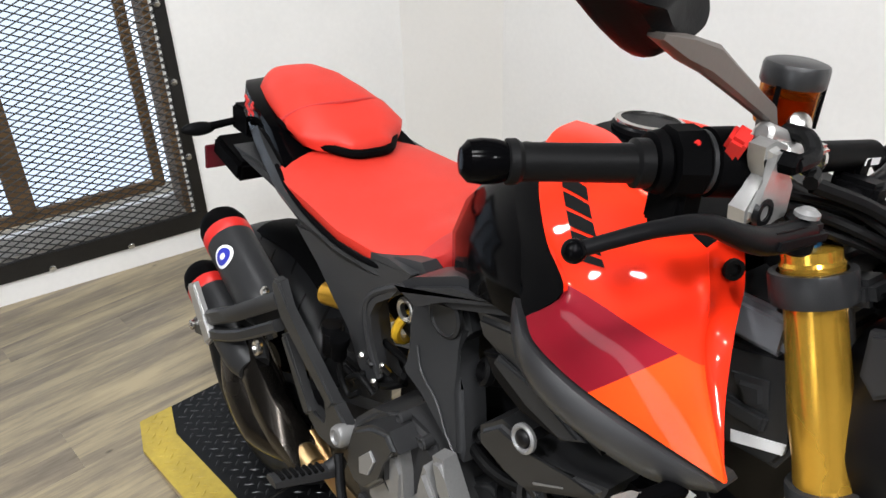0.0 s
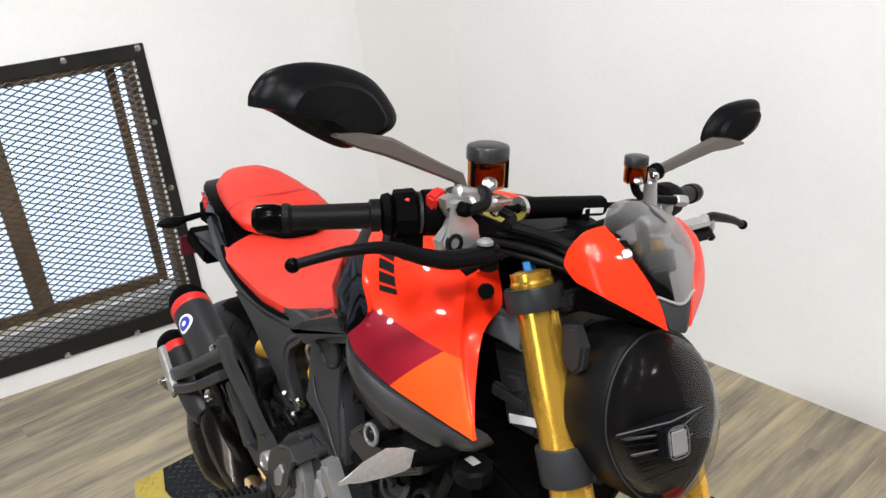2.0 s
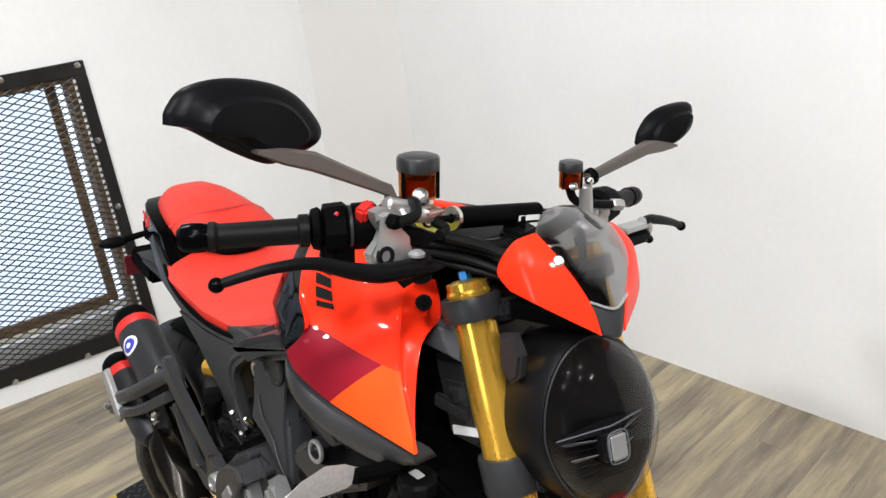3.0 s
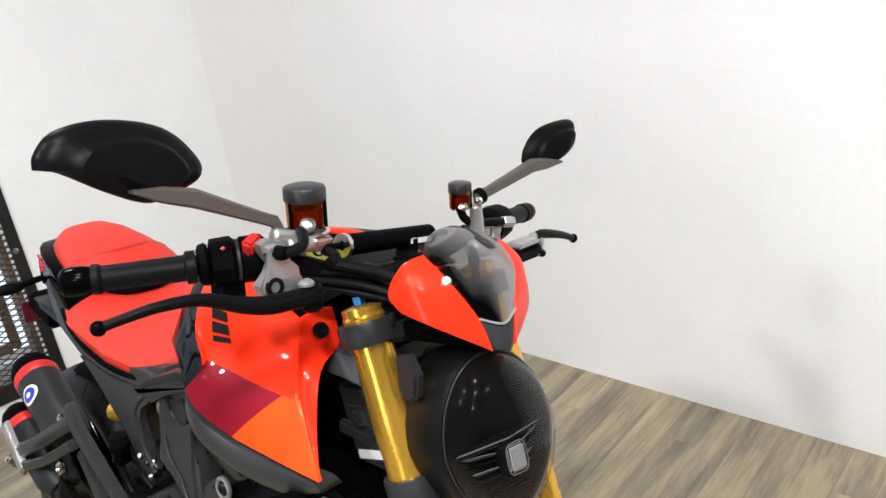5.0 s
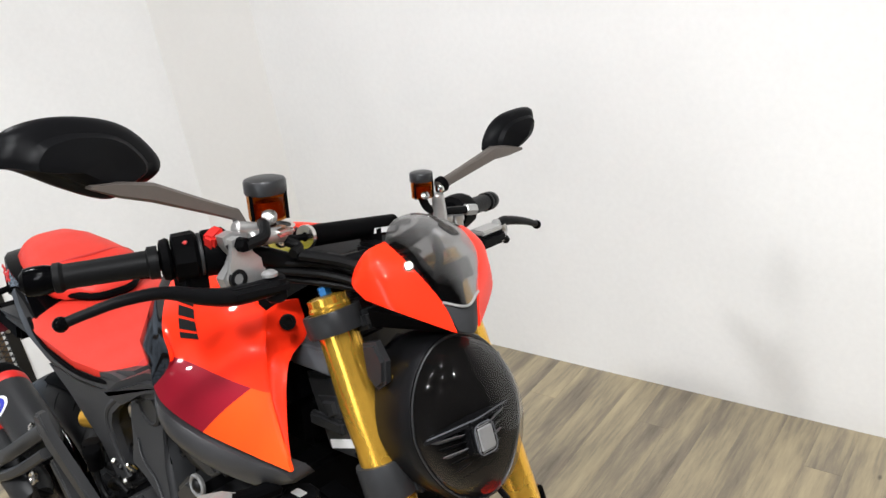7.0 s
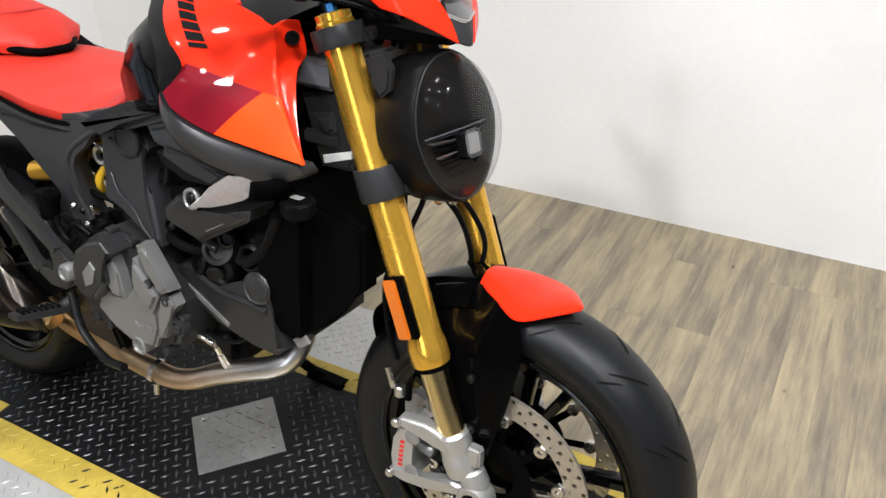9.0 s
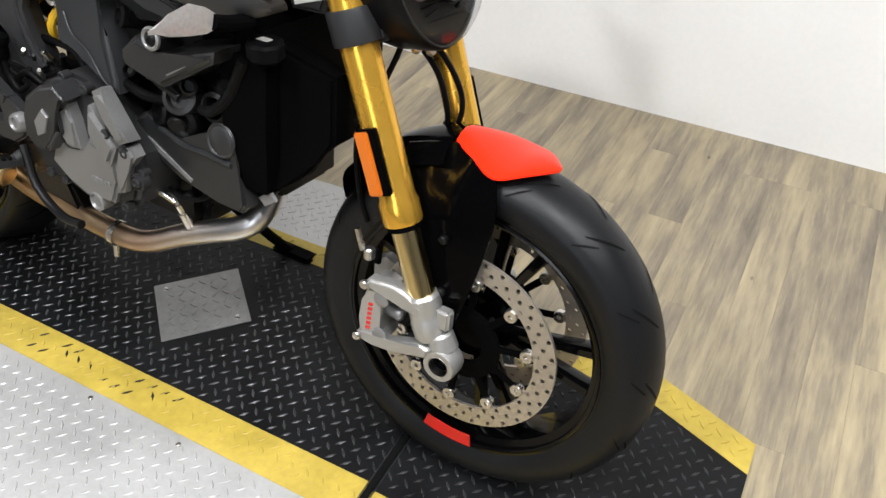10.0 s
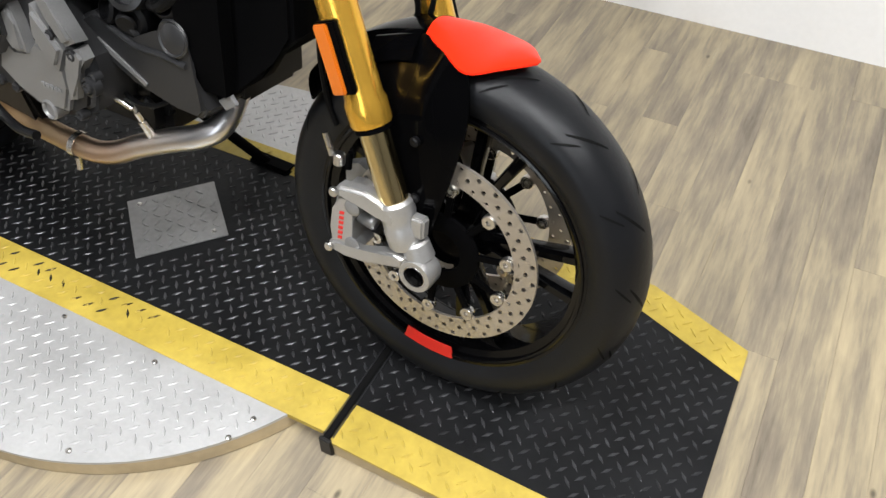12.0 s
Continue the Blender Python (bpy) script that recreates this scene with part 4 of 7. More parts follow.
def yoke(z, half, thick, material, label):
    """A triple clamp: rings round both tubes joined by a web."""
    rings = []
    for s in (-1, 1):
        rings.append(lathe([(half - 0.007, -thick), (half - 0.001, -thick), (half, -thick + 0.003), (half, thick - 0.003), (half - 0.001, thick), (half - 0.007, thick)], (fork_x(z), s * FY, z), FD, 30, closed=True))
    m = Matrix.Translation((fork_x(z) - 0.012, 0, z)) @ Matrix.Rotation(math.atan2(-0.366, 1), 4, "Y")
    web = rbox((-0.035, -FY + half * 0.75, -thick * 0.9), (0.025, FY - half * 0.75, thick * 0.9), 0.006)
    web.transform(m)
    lug = []
    for s in (-1, 1):
        b = rbox((-0.018, -0.02, -thick * 0.85), (0.018, 0.02, thick * 0.85), 0.006)
        b.transform(Matrix.Translation((fork_x(z) + half * 0.75, s * (FY - half * 0.85), z)) @ Matrix.Rotation(math.atan2(-0.366, 1), 4, "Y"))
        lug.append(b)
    return part("fork_clamp", joined(*rings, web, *lug), material, bike, label)


yk = yoke(0.958, 0.036, 0.014, GREY, "black upper fork clamp")
for s in (-1, 1):
    part("clamp_bolt", rod((fork_x(0.958) + 0.042, s * (FY - 0.03), 0.957), (fork_x(0.958) + 0.049, s * (FY - 0.029), 0.955), 0.008, seg=12, bevel=0.002), BLACK, yk)
yoke(0.768, 0.034, 0.023, GREY, "grey lower fork clamp")
for z, y in ((0.745, -0.052), (0.735, -0.02)):
    part("stay_bolt", lathe([(0.008, 0), (0.008, 0.004), (0.005, 0.009), (0, 0.01)], (fork_x(z) + 0.055, y, z - 0.005), (1, -0.3, 0.1), 12), STEEL, bike)


# front mudguard: red tip, black body
def guard_ring(a, r, half, drop, t=0.0):
    ca, sa = math.cos(a), math.sin(a)
    out = []
    for k in range(13):
        u = -1 + 2 * k / 12
        rr = r - drop * abs(u) ** 3.0 - t
        out.append(Vector((FW[0] + rr * ca, FW[1] + (half - t) * u, FW[2] + rr * sa)))
    return out


def guard(a0, a1, r0, r1, h0, h1, d0, d1, n=14):
    rings = []
    for i in range(n + 1):
        t = i / n
        a, r, h, d = a0 + (a1 - a0) * t, r0 + (r1 - r0) * t, h0 + (h1 - h0) * t, d0 + (d1 - d0) * t
        rings.append(guard_ring(a, r, h, d) + guard_ring(a, r, h, d, 0.003)[::-1])
    return loft(rings)


gd = part("front_mudguard", guard(radians(102), radians(142), 0.327, 0.330, 0.07, 0.066, 0.03, 0.04, 20), GUARD_BLACK, bike, "gloss black front mudguard with a red tip", sharp=40)
near = [(-0.062, -0.03, 0.616), (-0.022, -0.052, 0.609), (0.018, -0.066, 0.598), (0.058, -0.038, 0.605), (0.087, -0.002, 0.607)]
away = [(x, 2 * FW[1] - y, z) for x, y, z in near]
bmk, _ = patch(near, away, [near[0], (-0.065, -0.012, 0.622), (-0.066, FW[1], 0.624), (-0.065, 0.02, 0.622), away[0]], [near[-1], (0.0875, 0.001, 0.6075), (0.088, FW[1], 0.608), (0.0875, 0.007, 0.6075), away[-1]], 18, 14, 0.003, 0.008, (0, 0, -1))
part("mudguard_tip", bmk, RED, gd, "red lacquered mudguard tip", sharp=40)
for s in (-1, 1):
    def S(x, y, z):
        return (x, FW[1] + s * y, z)
    bmk, _ = patch([S(0.022, 0.069, 0.595), S(-0.02, 0.057, 0.607), S(-0.06, 0.037, 0.615), S(-0.13, 0.05, 0.598)], [S(-0.006, 0.086, 0.338), S(-0.022, 0.088, 0.335), S(-0.038, 0.088, 0.338), S(-0.052, 0.085, 0.352)],
                   [S(0.022, 0.069, 0.595), S(0.033, 0.08, 0.535), S(0.022, 0.087, 0.455), S(-0.006, 0.086, 0.338)], [S(-0.13, 0.05, 0.598), S(-0.135, 0.078, 0.54), S(-0.10, 0.088, 0.45), S(-0.052, 0.085, 0.352)], 14, 16, 0.004, 0.008, (0, -s, 0))
    part("mudguard_flank", bmk, GUARD_BLACK, gd, "gloss black mudguard flank", sharp=50)
    for x, z in ((-0.03, 0.40), (-0.035, 0.49)):
        part("bolt", lathe([(0.007, -0.004), (0.007, 0.003), (0.004, 0.005), (0, 0.005)], (x, s * 0.0945 + FW[1], z), (0, s, 0), 12), CAST_DARK, gd)

# brake hoses
hose = part("brake_hose", tube([(-0.19, -0.055, 0.446), (-0.205, -0.06, 0.5), (-0.2, -0.075, 0.6), (-0.17, -0.06, 0.68), (-0.16, -0.03, 0.76), (-0.2, -0.03, 0.86)], 0.0045, 8), RUBBER, bike, "black rubber brake hose")
part("brake_hose", tube([(-0.16, 0.0, 0.76), (-0.12, 0.03, 0.70), (-0.1, 0.05, 0.64), (-0.11, 0.055, 0.58)], 0.0045, 8), RUBBER, bike, "black rubber brake hose")
part("brake_hose", tube([(-0.16, -0.02, 0.75), (-0.125, 0.01, 0.69), (-0.115, 0.035, 0.62), (-0.13, 0.05, 0.57)], 0.0045, 8), RUBBER, bike, "black rubber brake hose")

# ---- headlight and cowl ----
HC, HA = Vector((-0.107, C - 0.008, 0.85)), Vector((0.95, -0.19, 0.25)).normalized()
HU = Vector((-0.25, 0.0, 0.97))
HU = (HU - HA * HU.dot(HA)).normalized()
HS = HU.cross(HA).normalized()


def oval(depth, rw, rh, n=40, lift=0.0, pinch=0.12):
    out = []
    for k in range(n):
        a = 2 * math.pi * k / n
        s, u = math.cos(a), math.sin(a)
        w = rw * (1 + pinch * u) if u < 0 else rw * (1 - 0.04 * u)
        out.append(HC + HA * depth + HS * (w * s) + HU * (rh * u + lift))
    return out


shell = part("headlight_shell", loft([oval(-0.112, 0.0282, 0.0380), oval(-0.108, 0.0620, 0.0817), oval(-0.096, 0.0771, 0.0988), oval(-0.07, 0.0832, 0.1050), oval(-0.02, 0.0841, 0.1059), oval(-0.004, 0.0837, 0.1055), oval(0.002, 0.0808, 0.1026), oval(0.001, 0.0775, 0.0988), oval(-0.05, 0.0658, 0.0855), oval(-0.07, 0.0282, 0.0380)], caps=True), SHELL_BLACK, bike, "satin black round headlight shell")
part("lens_ring", tube([*oval(0.0035, 0.0785, 0.1002), oval(0.0035, 0.0785, 0.1002)[0]], 0.0012, 6, 2), ENGINE_GREY, shell, "thin dark ring round the lens")
part("mark_bar", rbox((-0.030, -0.0006, -0.004), (0.030, 0.0006, 0.004), 0.0003, pose(0, 0, 0, 0, 72, 0)), GREY_MARK, shell, "faint printed mark").location = HC + HA * -0.022 + HS * 0.0845 + HU * 0.02
glass = part("headlight_lens", loft([oval(0.003, 0.0771, 0.0992), oval(0.016, 0.0738, 0.0950), oval(0.030, 0.0625, 0.0815), oval(0.039, 0.0430, 0.0580), oval(0.043, 0.0190, 0.0266), oval(0.044, 0.0035, 0.0045)], caps=False), LENS, shell, "clear domed headlight lens", sharp=60)
glass.visible_shadow = False
part("reflector_bowl", loft([oval(-0.001, 0.0749, 0.0969), oval(-0.03, 0.0620, 0.0800), oval(-0.045, 0.0345, 0.0445), oval(-0.048, 0.0042, 0.0053)]), SMOKE_CHROME, shell, "smoky headlight bowl", sharp=50)


def head(a, b, up, depth):
    return HC + HS * a + HU * up + HA * depth


HM = Matrix(((HS.x, HU.x, HA.x, 0), (HS.y, HU.y, HA.y, 0), (HS.z, HU.z, HA.z, 0), (0, 0, 0, 1)))     # across, up, ahead


def lamp_box(a, b, bevel, at_, tilt=0.0, seg=2):
    bm = rbox(a, b, bevel, seg=seg)
    bm.transform(Matrix.Translation(head(*at_)) @ HM @ Matrix.Rotation(radians(tilt), 4, "Z"))
    return bm


proj = part("projector", lamp_box((-0.017, -0.021, -0.03), (0.017, 0.021, 0.004), 0.006, (0.0, 0, -0.022, 0.024), 0, 3), SATIN_BLACK, shell, "dark projector lamp housing")
part("projector_lens", lamp_box((-0.012, -0.016, 0.0), (0.012, 0.016, 0.007), 0.005, (0.0, 0, -0.022, 0.024), 0, 3), SILVER, proj, "bright rounded projector lens")
part("projector_ring", tube([head(0.0145 * math.copysign(abs(math.cos(t)) ** 0.5, math.cos(t)), 0, -0.022 + 0.0185 * math.copysign(abs(math.sin(t)) ** 0.5, math.sin(t)), 0.0285) for t in np.linspace(0, 2 * math.pi, 33)], 0.0009, 6, 1), GREY_LID, proj, "pale rim of the projector")
part("lamp_shelf", loft([[head(x * 0.066, 0, -0.002 - 0.004 * abs(x) + dz, -0.012 + d - 0.02 * abs(x)) for dz, d in ((0.003, 0.0), (0.003, 0.03), (-0.003, 0.032), (-0.003, 0.0))] for x in np.linspace(-1, 1, 9)]), SATIN_BLACK, shell, "black shelf across the lamp")
part("shelf_edge", tube([head(x * 0.062, 0, 0.0 - 0.004 * abs(x), 0.02 - 0.02 * abs(x)) for x in np.linspace(-1, 1, 9)], 0.0009, 6, 1), GREY_LID, shell, "pale edge line of the shelf")
for sg in (-1, 1):
    for k in range(5):
        up = -0.012 - 0.0095 * k
        q = [head(sg * 0.019, 0, up + 0.001 * k, 0.016), head(sg * (0.058 - 0.006 * k), 0, up + 0.003 - 0.002 * k, 0.0), head(sg * (0.058 - 0.006 * k), 0, up - 0.003 - 0.002 * k, -0.006), head(sg * 0.019, 0, up - 0.005 + 0.001 * k, 0.008)]
        part("light_blade", loft([q, [p - HA * 0.003 for p in q]]), SILVER_DULL if k in (0, 2) else SATIN_BLACK, shell, "grey ribbed light guide", sharp=20)
part("lower_bowl", loft([[head(0.9 * r * math.cos(t), 0, -0.062 + 0.028 * r * math.sin(t), -0.012 + 0.02 * (1 - r)) for t in np.linspace(0, 2 * math.pi, 21)[:-1]] for r in (0.045, 0.03, 0.012)]), SATIN_BLACK, shell, "black lower lamp bowl")
for k in range(6):
    part("fin", lamp_box((-0.0014, -0.0055, -0.002), (0.0014, 0.0055, 0.002), 0.0005, (0.011 - 0.0058 * k, 0, 0.033, -0.014)), GREY_LID, shell)
part("hood", loft([[head(x * 0.05, 0, 0.056 - 0.03 * x * x + dz, -0.03 + d) for dz, d in ((0.004, 0.0), (0.004, 0.026), (-0.004, 0.026), (-0.004, 0.0))] for x in np.linspace(-1, 1, 9)]), BLACK, shell, "black lamp hood")
part("hood_strip", tube([head(x * 0.03, 0, 0.022 - 0.01 * x * x, -0.008) for x in np.linspace(-1, 1, 7)], 0.0022, 6, 1), CAST, shell, "brown-grey trim strip")

# small cowl over the headlight
K = {"lt": (-0.202, -0.118, 1.037), "ll": (-0.178, -0.127, 1.008), "lm": (-0.140, -0.116, 0.998), "st": (-0.176, -0.092, 1.067), "sm": (-0.142, -0.088, 1.043), "tip": (-0.095, -0.070, 0.967), "sl": (-0.112, -0.073, 1.001)}
flip = {"lt": (-0.206, 0.078, 1.022), "ll": (-0.180, 0.086, 0.992), "lm": (-0.135, 0.048, 0.982), "st": (-0.186, 0.050, 1.050), "sm": (-0.146, 0.033, 1.024), "tip": (-0.094, -0.031, 0.963), "sl": (-0.105, -0.018, 0.999)}
cowl = None
for k, s in ((K, 1), (flip, -1)):
    bmk, _ = patch([k["lt"], ((k["lt"][0] + k["st"][0]) / 2, (k["lt"][1] + k["st"][1]) / 2 - s * 0.006, (k["lt"][2] + k["st"][2]) / 2 + 0.006), k["st"]],
                   [k["ll"], k["lm"], k["tip"]],
                   [k["lt"], (-0.196, (k["lt"][1] + k["ll"][1]) / 2 - s * 0.006, (k["lt"][2] + k["ll"][2]) / 2), k["ll"]],
                   [k["st"], k["sm"], k["sl"], k["tip"]], 16, 12, 0.003, 0.005, (-0.5, s * 0.7, -0.5))
    ob = part("cowl" if cowl is None else "cowl_side", bmk, RED, bike if cowl is None else cowl, "red lacquered headlight cowl" if cowl is None else "red lacquered cowl side", sharp=50)
    cowl = cowl or ob
bmk, _ = patch([K["st"], (-0.2, -0.055, 1.078), (-0.206, -0.012, 1.078), (-0.204, 0.024, 1.066), flip["st"]], [K["sl"], (-0.098, -0.048, 0.993), flip["sl"]], [K["st"], (-0.141, -0.085, 1.046), K["sl"]], [flip["st"], (-0.144, 0.03, 1.028), flip["sl"]], 14, 14, 0.0015, 0.010, (-0.7, 0, -0.7))
scr = part("flyscreen", bmk, SCREEN, cowl, "smoked clear flyscreen", sharp=60)
scr.visible_shadow = False
part("screen_edge", tube([K["sl"], (-0.0975, -0.048, 0.992), flip["sl"]], 0.0016, 6), SILVER, scr, "pale polished lower edge")
bmk, _ = patch([(-0.112, -0.072, 0.998), (-0.099, -0.047, 0.989), (-0.105, -0.019, 0.996)], [(-0.096, -0.066, 0.968), (-0.088, -0.05, 0.962), (-0.095, -0.034, 0.965)], [(-0.112, -0.072, 0.998), (-0.096, -0.066, 0.968)], [(-0.105, -0.019, 0.996), (-0.095, -0.034, 0.965)], 6, 4, 0.004, 0.002, (-0.9, 0, -0.4))
part("cowl_nose", bmk, GREY, cowl, "dark grey cowl nose")
part("screw", lathe([(0.006, -0.002), (0.006, 0.001), (0.004, 0.003), (0, 0.0035)], (-0.143, -0.091, 1.043), (0.6, -0.6, 0.5), 12), STEEL, cowl)
part("cowl_inner", loft([[(-0.2, -0.105, 0.985), (-0.2, 0.065, 0.975), (-0.2, 0.06, 0.955), (-0.2, -0.1, 0.962)], [(-0.115, -0.068, 0.97), (-0.115, -0.026, 0.967), (-0.115, -0.03, 0.96), (-0.115, -0.06, 0.96)]]), BLACK, cowl, "black cowl lining")
dash = part("dash_display", rbox((-0.012, -0.05, -0.022), (0.004, 0.05, 0.022), 0.006, pose(0, 0, 0, 0, -60, -8)), SATIN_BLACK, bike, "black instrument display behind the screen")
dash.location = (-0.228, -0.022, 0.998)
part("display_glass", rbox((-0.0135, -0.044, -0.018), (-0.0125, 0.044, 0.018), 0.0005, pose(0, 0, 0, 0, -60, -8)), GLOSS_BLACK, dash)
# side brackets of the headlight
for s in (-1, 1):
    part("headlight_bracket", plate([(-0.204, 0.945), (-0.182, 0.952), (-0.168, 0.93), (-0.17, 0.902), (-0.184, 0.89), (-0.2, 0.905)], C - 0.008 + s * 0.07, C - 0.008 + s * 0.058, 0.004), ENGINE_GREY, bike, "grey headlight bracket")

# ---- handlebar and controls ----
BR, BL = Vector((-0.385, -0.389, 1.071)), Vector((-0.372, 0.352, 0.995))
bar_line = [BR, (-0.332, -0.285, 1.072), (-0.306, -0.205, 1.066), (-0.288, -0.12, 1.03), (-0.285, C, 1.012), (-0.292, 0.06, 1.012), (-0.305, 0.14, 1.022), (-0.33, 0.23, 1.01), BL]
hb = part("handlebar", tube(bar_line, 0.0115, 14, 8), SATIN_BLACK, bike, "black tapered handlebar")


def grip(p, q, parent):
    p, q = Vector(p), Vector(q)
    n = (q - p).length
    g = part("grip", lathe([(0.0118, 0.018), (0.0158, 0.02), (0.016, 0.026), (0.0134, 0.03), (0.0136, n * 0.5), (0.0142, n - 0.012), (0.0178, n - 0.01), (0.0178, n), (0.0118, n)], p, q - p, 26), RUBBER, parent, "black rubber grip")
    part("bar_end", lathe([(0.0, -0.013), (0.009, -0.012), (0.0145, -0.007), (0.0158, 0.002), (0.0155, 0.012), (0.0138, 0.019), (0.0118, 0.02)], p, q - p, 26), GLOSS_BLACK, g, "gloss black bar end")
    return g


grip(BR, (-0.326, -0.282, 1.072), hb)
grip(BL, (-0.333, 0.235, 1.011), hb)
# switch gear
GD = (Vector((-0.326, -0.274, 1.072)) - BR).normalized()
s0 = Vector((-0.326, -0.274, 1.072))
sw = part("switch_housing", joined(lathe([(0.016, -0.006), (0.0215, -0.004), (0.0235, 0.003), (0.021, 0.006)], s0, GD, 24), lathe([(0.02, 0.007), (0.0265, 0.009), (0.0275, 0.03), (0.024, 0.034)], s0, GD, 10), lathe([(0.021, 0.038), (0.0255, 0.04), (0.026, 0.062), (0.021, 0.067)], s0, GD, 22)), BLACK, hb, "black switch housing")
part("switch_collar", lathe([(0.0215, 0.034), (0.0235, 0.035), (0.0235, 0.038), (0.0215, 0.039)], s0, GD, 22), GREY, sw, "grey joint of the switch housing")
part("starter_button", rbox((-0.003, -0.003, -0.003), (0.003, 0.003, 0.003), 0.001, pose(0, 0, 0, 25, 0, 25)), RED_MARK, sw, "small red button").location = (-0.303, -0.262, 1.09)
part("kill_switch", rbox((-0.007, -0.011, -0.012), (0.007, 0.011, 0.012), 0.003, pose(0, 0, 0, 20, 20, 25)), RED_MARK, sw, "red kill switch").location = (-0.289, -0.236, 1.09)
part("cable_box", rbox((-0.018, -0.014, -0.05), (0.014, 0.014, -0.012), 0.004), BLACK, sw).location = s0 + GD * 0.024
swl = part("switch_housing", lathe([(0.018, 0), (0.026, 0.004), (0.028, 0.02), (0.026, 0.045), (0.018, 0.05)], (-0.333, 0.235, 1.011), (0.28, -1, 0.1), 12), BLACK, hb, "black switch housing")


def brake_lever(line, parent, radii):
    lv = part("lever", tube(line, 0.006, 12, 8, radii), SATIN_BLACK, parent, "black hand lever with a ball end")
    part("ball_end", egg(line[-1], 0.0075, 0.0075, 0.0075, 16, 10), GLOSS_BLACK, lv)
    return lv


LB, LB2 = Vector((-0.27, -0.416, 1.059)), Vector((-0.283, 0.36, 0.963))
def plate_ahead(outline, x0, x1, bevel=0.003, seg=2):
    """A casting with an outline across and up, thick from x0 (its front) to x1."""
    bm = plate([(y, z) for y, z in outline], x0, x1, bevel, seg)
    for v in bm.verts:
        v.co = Vector((v.co.y, v.co.x, v.co.z))
    return bm


mc = part("master_cylinder", joined(plate_ahead([(-0.241, 1.097), (-0.228, 1.1), (-0.211, 1.094), (-0.207, 1.079), (-0.206, 1.062), (-0.192, 1.05), (-0.194, 1.036), (-0.212, 1.034), (-0.226, 1.042), (-0.244, 1.041), (-0.247, 1.052), (-0.234, 1.064), (-0.231, 1.074), (-0.239, 1.087)], -0.258, -0.277, 0.006, 3),
                                    rod((-0.285, -0.212, 1.098), (-0.283, -0.176, 1.086), 0.0085, seg=16, bevel=0.003), rod((-0.276, -0.2, 1.083), (-0.278, -0.152, 1.077), 0.009, seg=18, bevel=0.003)), SILVER, hb, "silver front brake master cylinder", sharp=40)
part("pivot_eye", lathe([(0.006, 0.0), (0.0105, 0.0), (0.011, -0.004), (0.006, -0.004)], (-0.2565, -0.232, 1.05), (1, 0, 0.05), 20, closed=True), CAST_DARK, mc, "dark pivot eye")
part("banjo_bolt", rod((-0.268, -0.225, 1.086), (-0.246, -0.224, 1.087), 0.008, seg=6, bevel=0.002), BLACK, mc, "black banjo bolt")
part("banjo_hose", tube([(-0.25, -0.223, 1.086), (-0.25, -0.2, 1.089), (-0.262, -0.188, 1.097), (-0.285, -0.175, 1.094)], 0.0062, 10), RUBBER, mc, "short black fluid hose")
part("lever_body", joined(rbox((-0.252, -0.262, 1.03), (-0.228, -0.185, 1.046), 0.005, pose(0, 0, 0, -6, 0, 0)), rod((-0.246, -0.195, 1.016), (-0.246, -0.195, 1.046), 0.012, seg=16, bevel=0.003)), SATIN_BLACK, mc)
brake_lever([(-0.24, -0.2, 1.036), (-0.24, -0.25, 1.04), (-0.241, -0.285, 1.05), (-0.246, -0.326, 1.066), (-0.252, -0.365, 1.069), (-0.262, -0.395, 1.064), LB], mc, [0.0105, 0.0105, 0.009, 0.0065, 0.0055, 0.005, 0.005])
part("pivot_bolt", lathe([(0.009, 0), (0.009, 0.003), (0.005, 0.006), (0, 0.006)], (-0.24, -0.205, 1.049), (0, 0, 1), 14), CAST, mc)
mc2 = part("clutch_cylinder", joined(rod((-0.29, 0.165, 1.0), (-0.278, 0.105, 1.005), 0.013, seg=16, bevel=0.004), rbox((-0.31, 0.15, 0.998), (-0.284, 0.18, 1.018), 0.005)), SILVER, hb, "silver clutch master cylinder")
brake_lever([(-0.262, 0.228, 0.999), (-0.266, 0.25, 0.998), (-0.27, 0.287, 0.989), (-0.276, 0.325, 0.977), LB2], mc2, [0.0065, 0.0075, 0.0068, 0.0058, 0.005])


part("lever_knuckle", tube([(-0.262, 0.222, 1.001), (-0.264, 0.238, 0.996), (-0.265, 0.246, 0.984), (-0.265, 0.237, 0.972)], 0.0065, 10), SILVER, mc2, "silver clutch lever knuckle")
part("lever_body", joined(rbox((-0.28, 0.17, 0.97), (-0.25, 0.236, 0.992), 0.006), rod((-0.264, 0.236, 0.982), (-0.266, 0.255, 0.965), 0.006, seg=12, bevel=0.002)), SATIN_BLACK, mc2, "black clutch lever body with its adjuster")
part("lever_plate", rbox((-0.276, 0.178, 0.993), (-0.25, 0.226, 1.0), 0.002), SILVER, mc2, "silver plate over the lever body")
for y, z in ((0.137, 1.03), (0.162, 1.026)):
    part("clamp_post", lathe([(0.0085, 0), (0.0085, 0.006), (0.007, 0.009), (0.007, 0.03), (0.0085, 0.033), (0.0085, 0.04)], (-0.282, y, z - 0.04), (0, 0, 1), 16), SILVER, mc2, "silver bar clamp post")
part("mirror_post", rod((-0.284, 0.122, 1.066), (-0.286, 0.128, 1.02), 0.0085, 0.011, 16, 0.002), SILVER, mc2, "silver cast mirror post")
part("riser_cover", egg((-0.324, 0.143, 1.009), 0.014, 0.019, 0.017, 18, 12), SATIN_BLACK, hb, "rounded black cover on the bar")


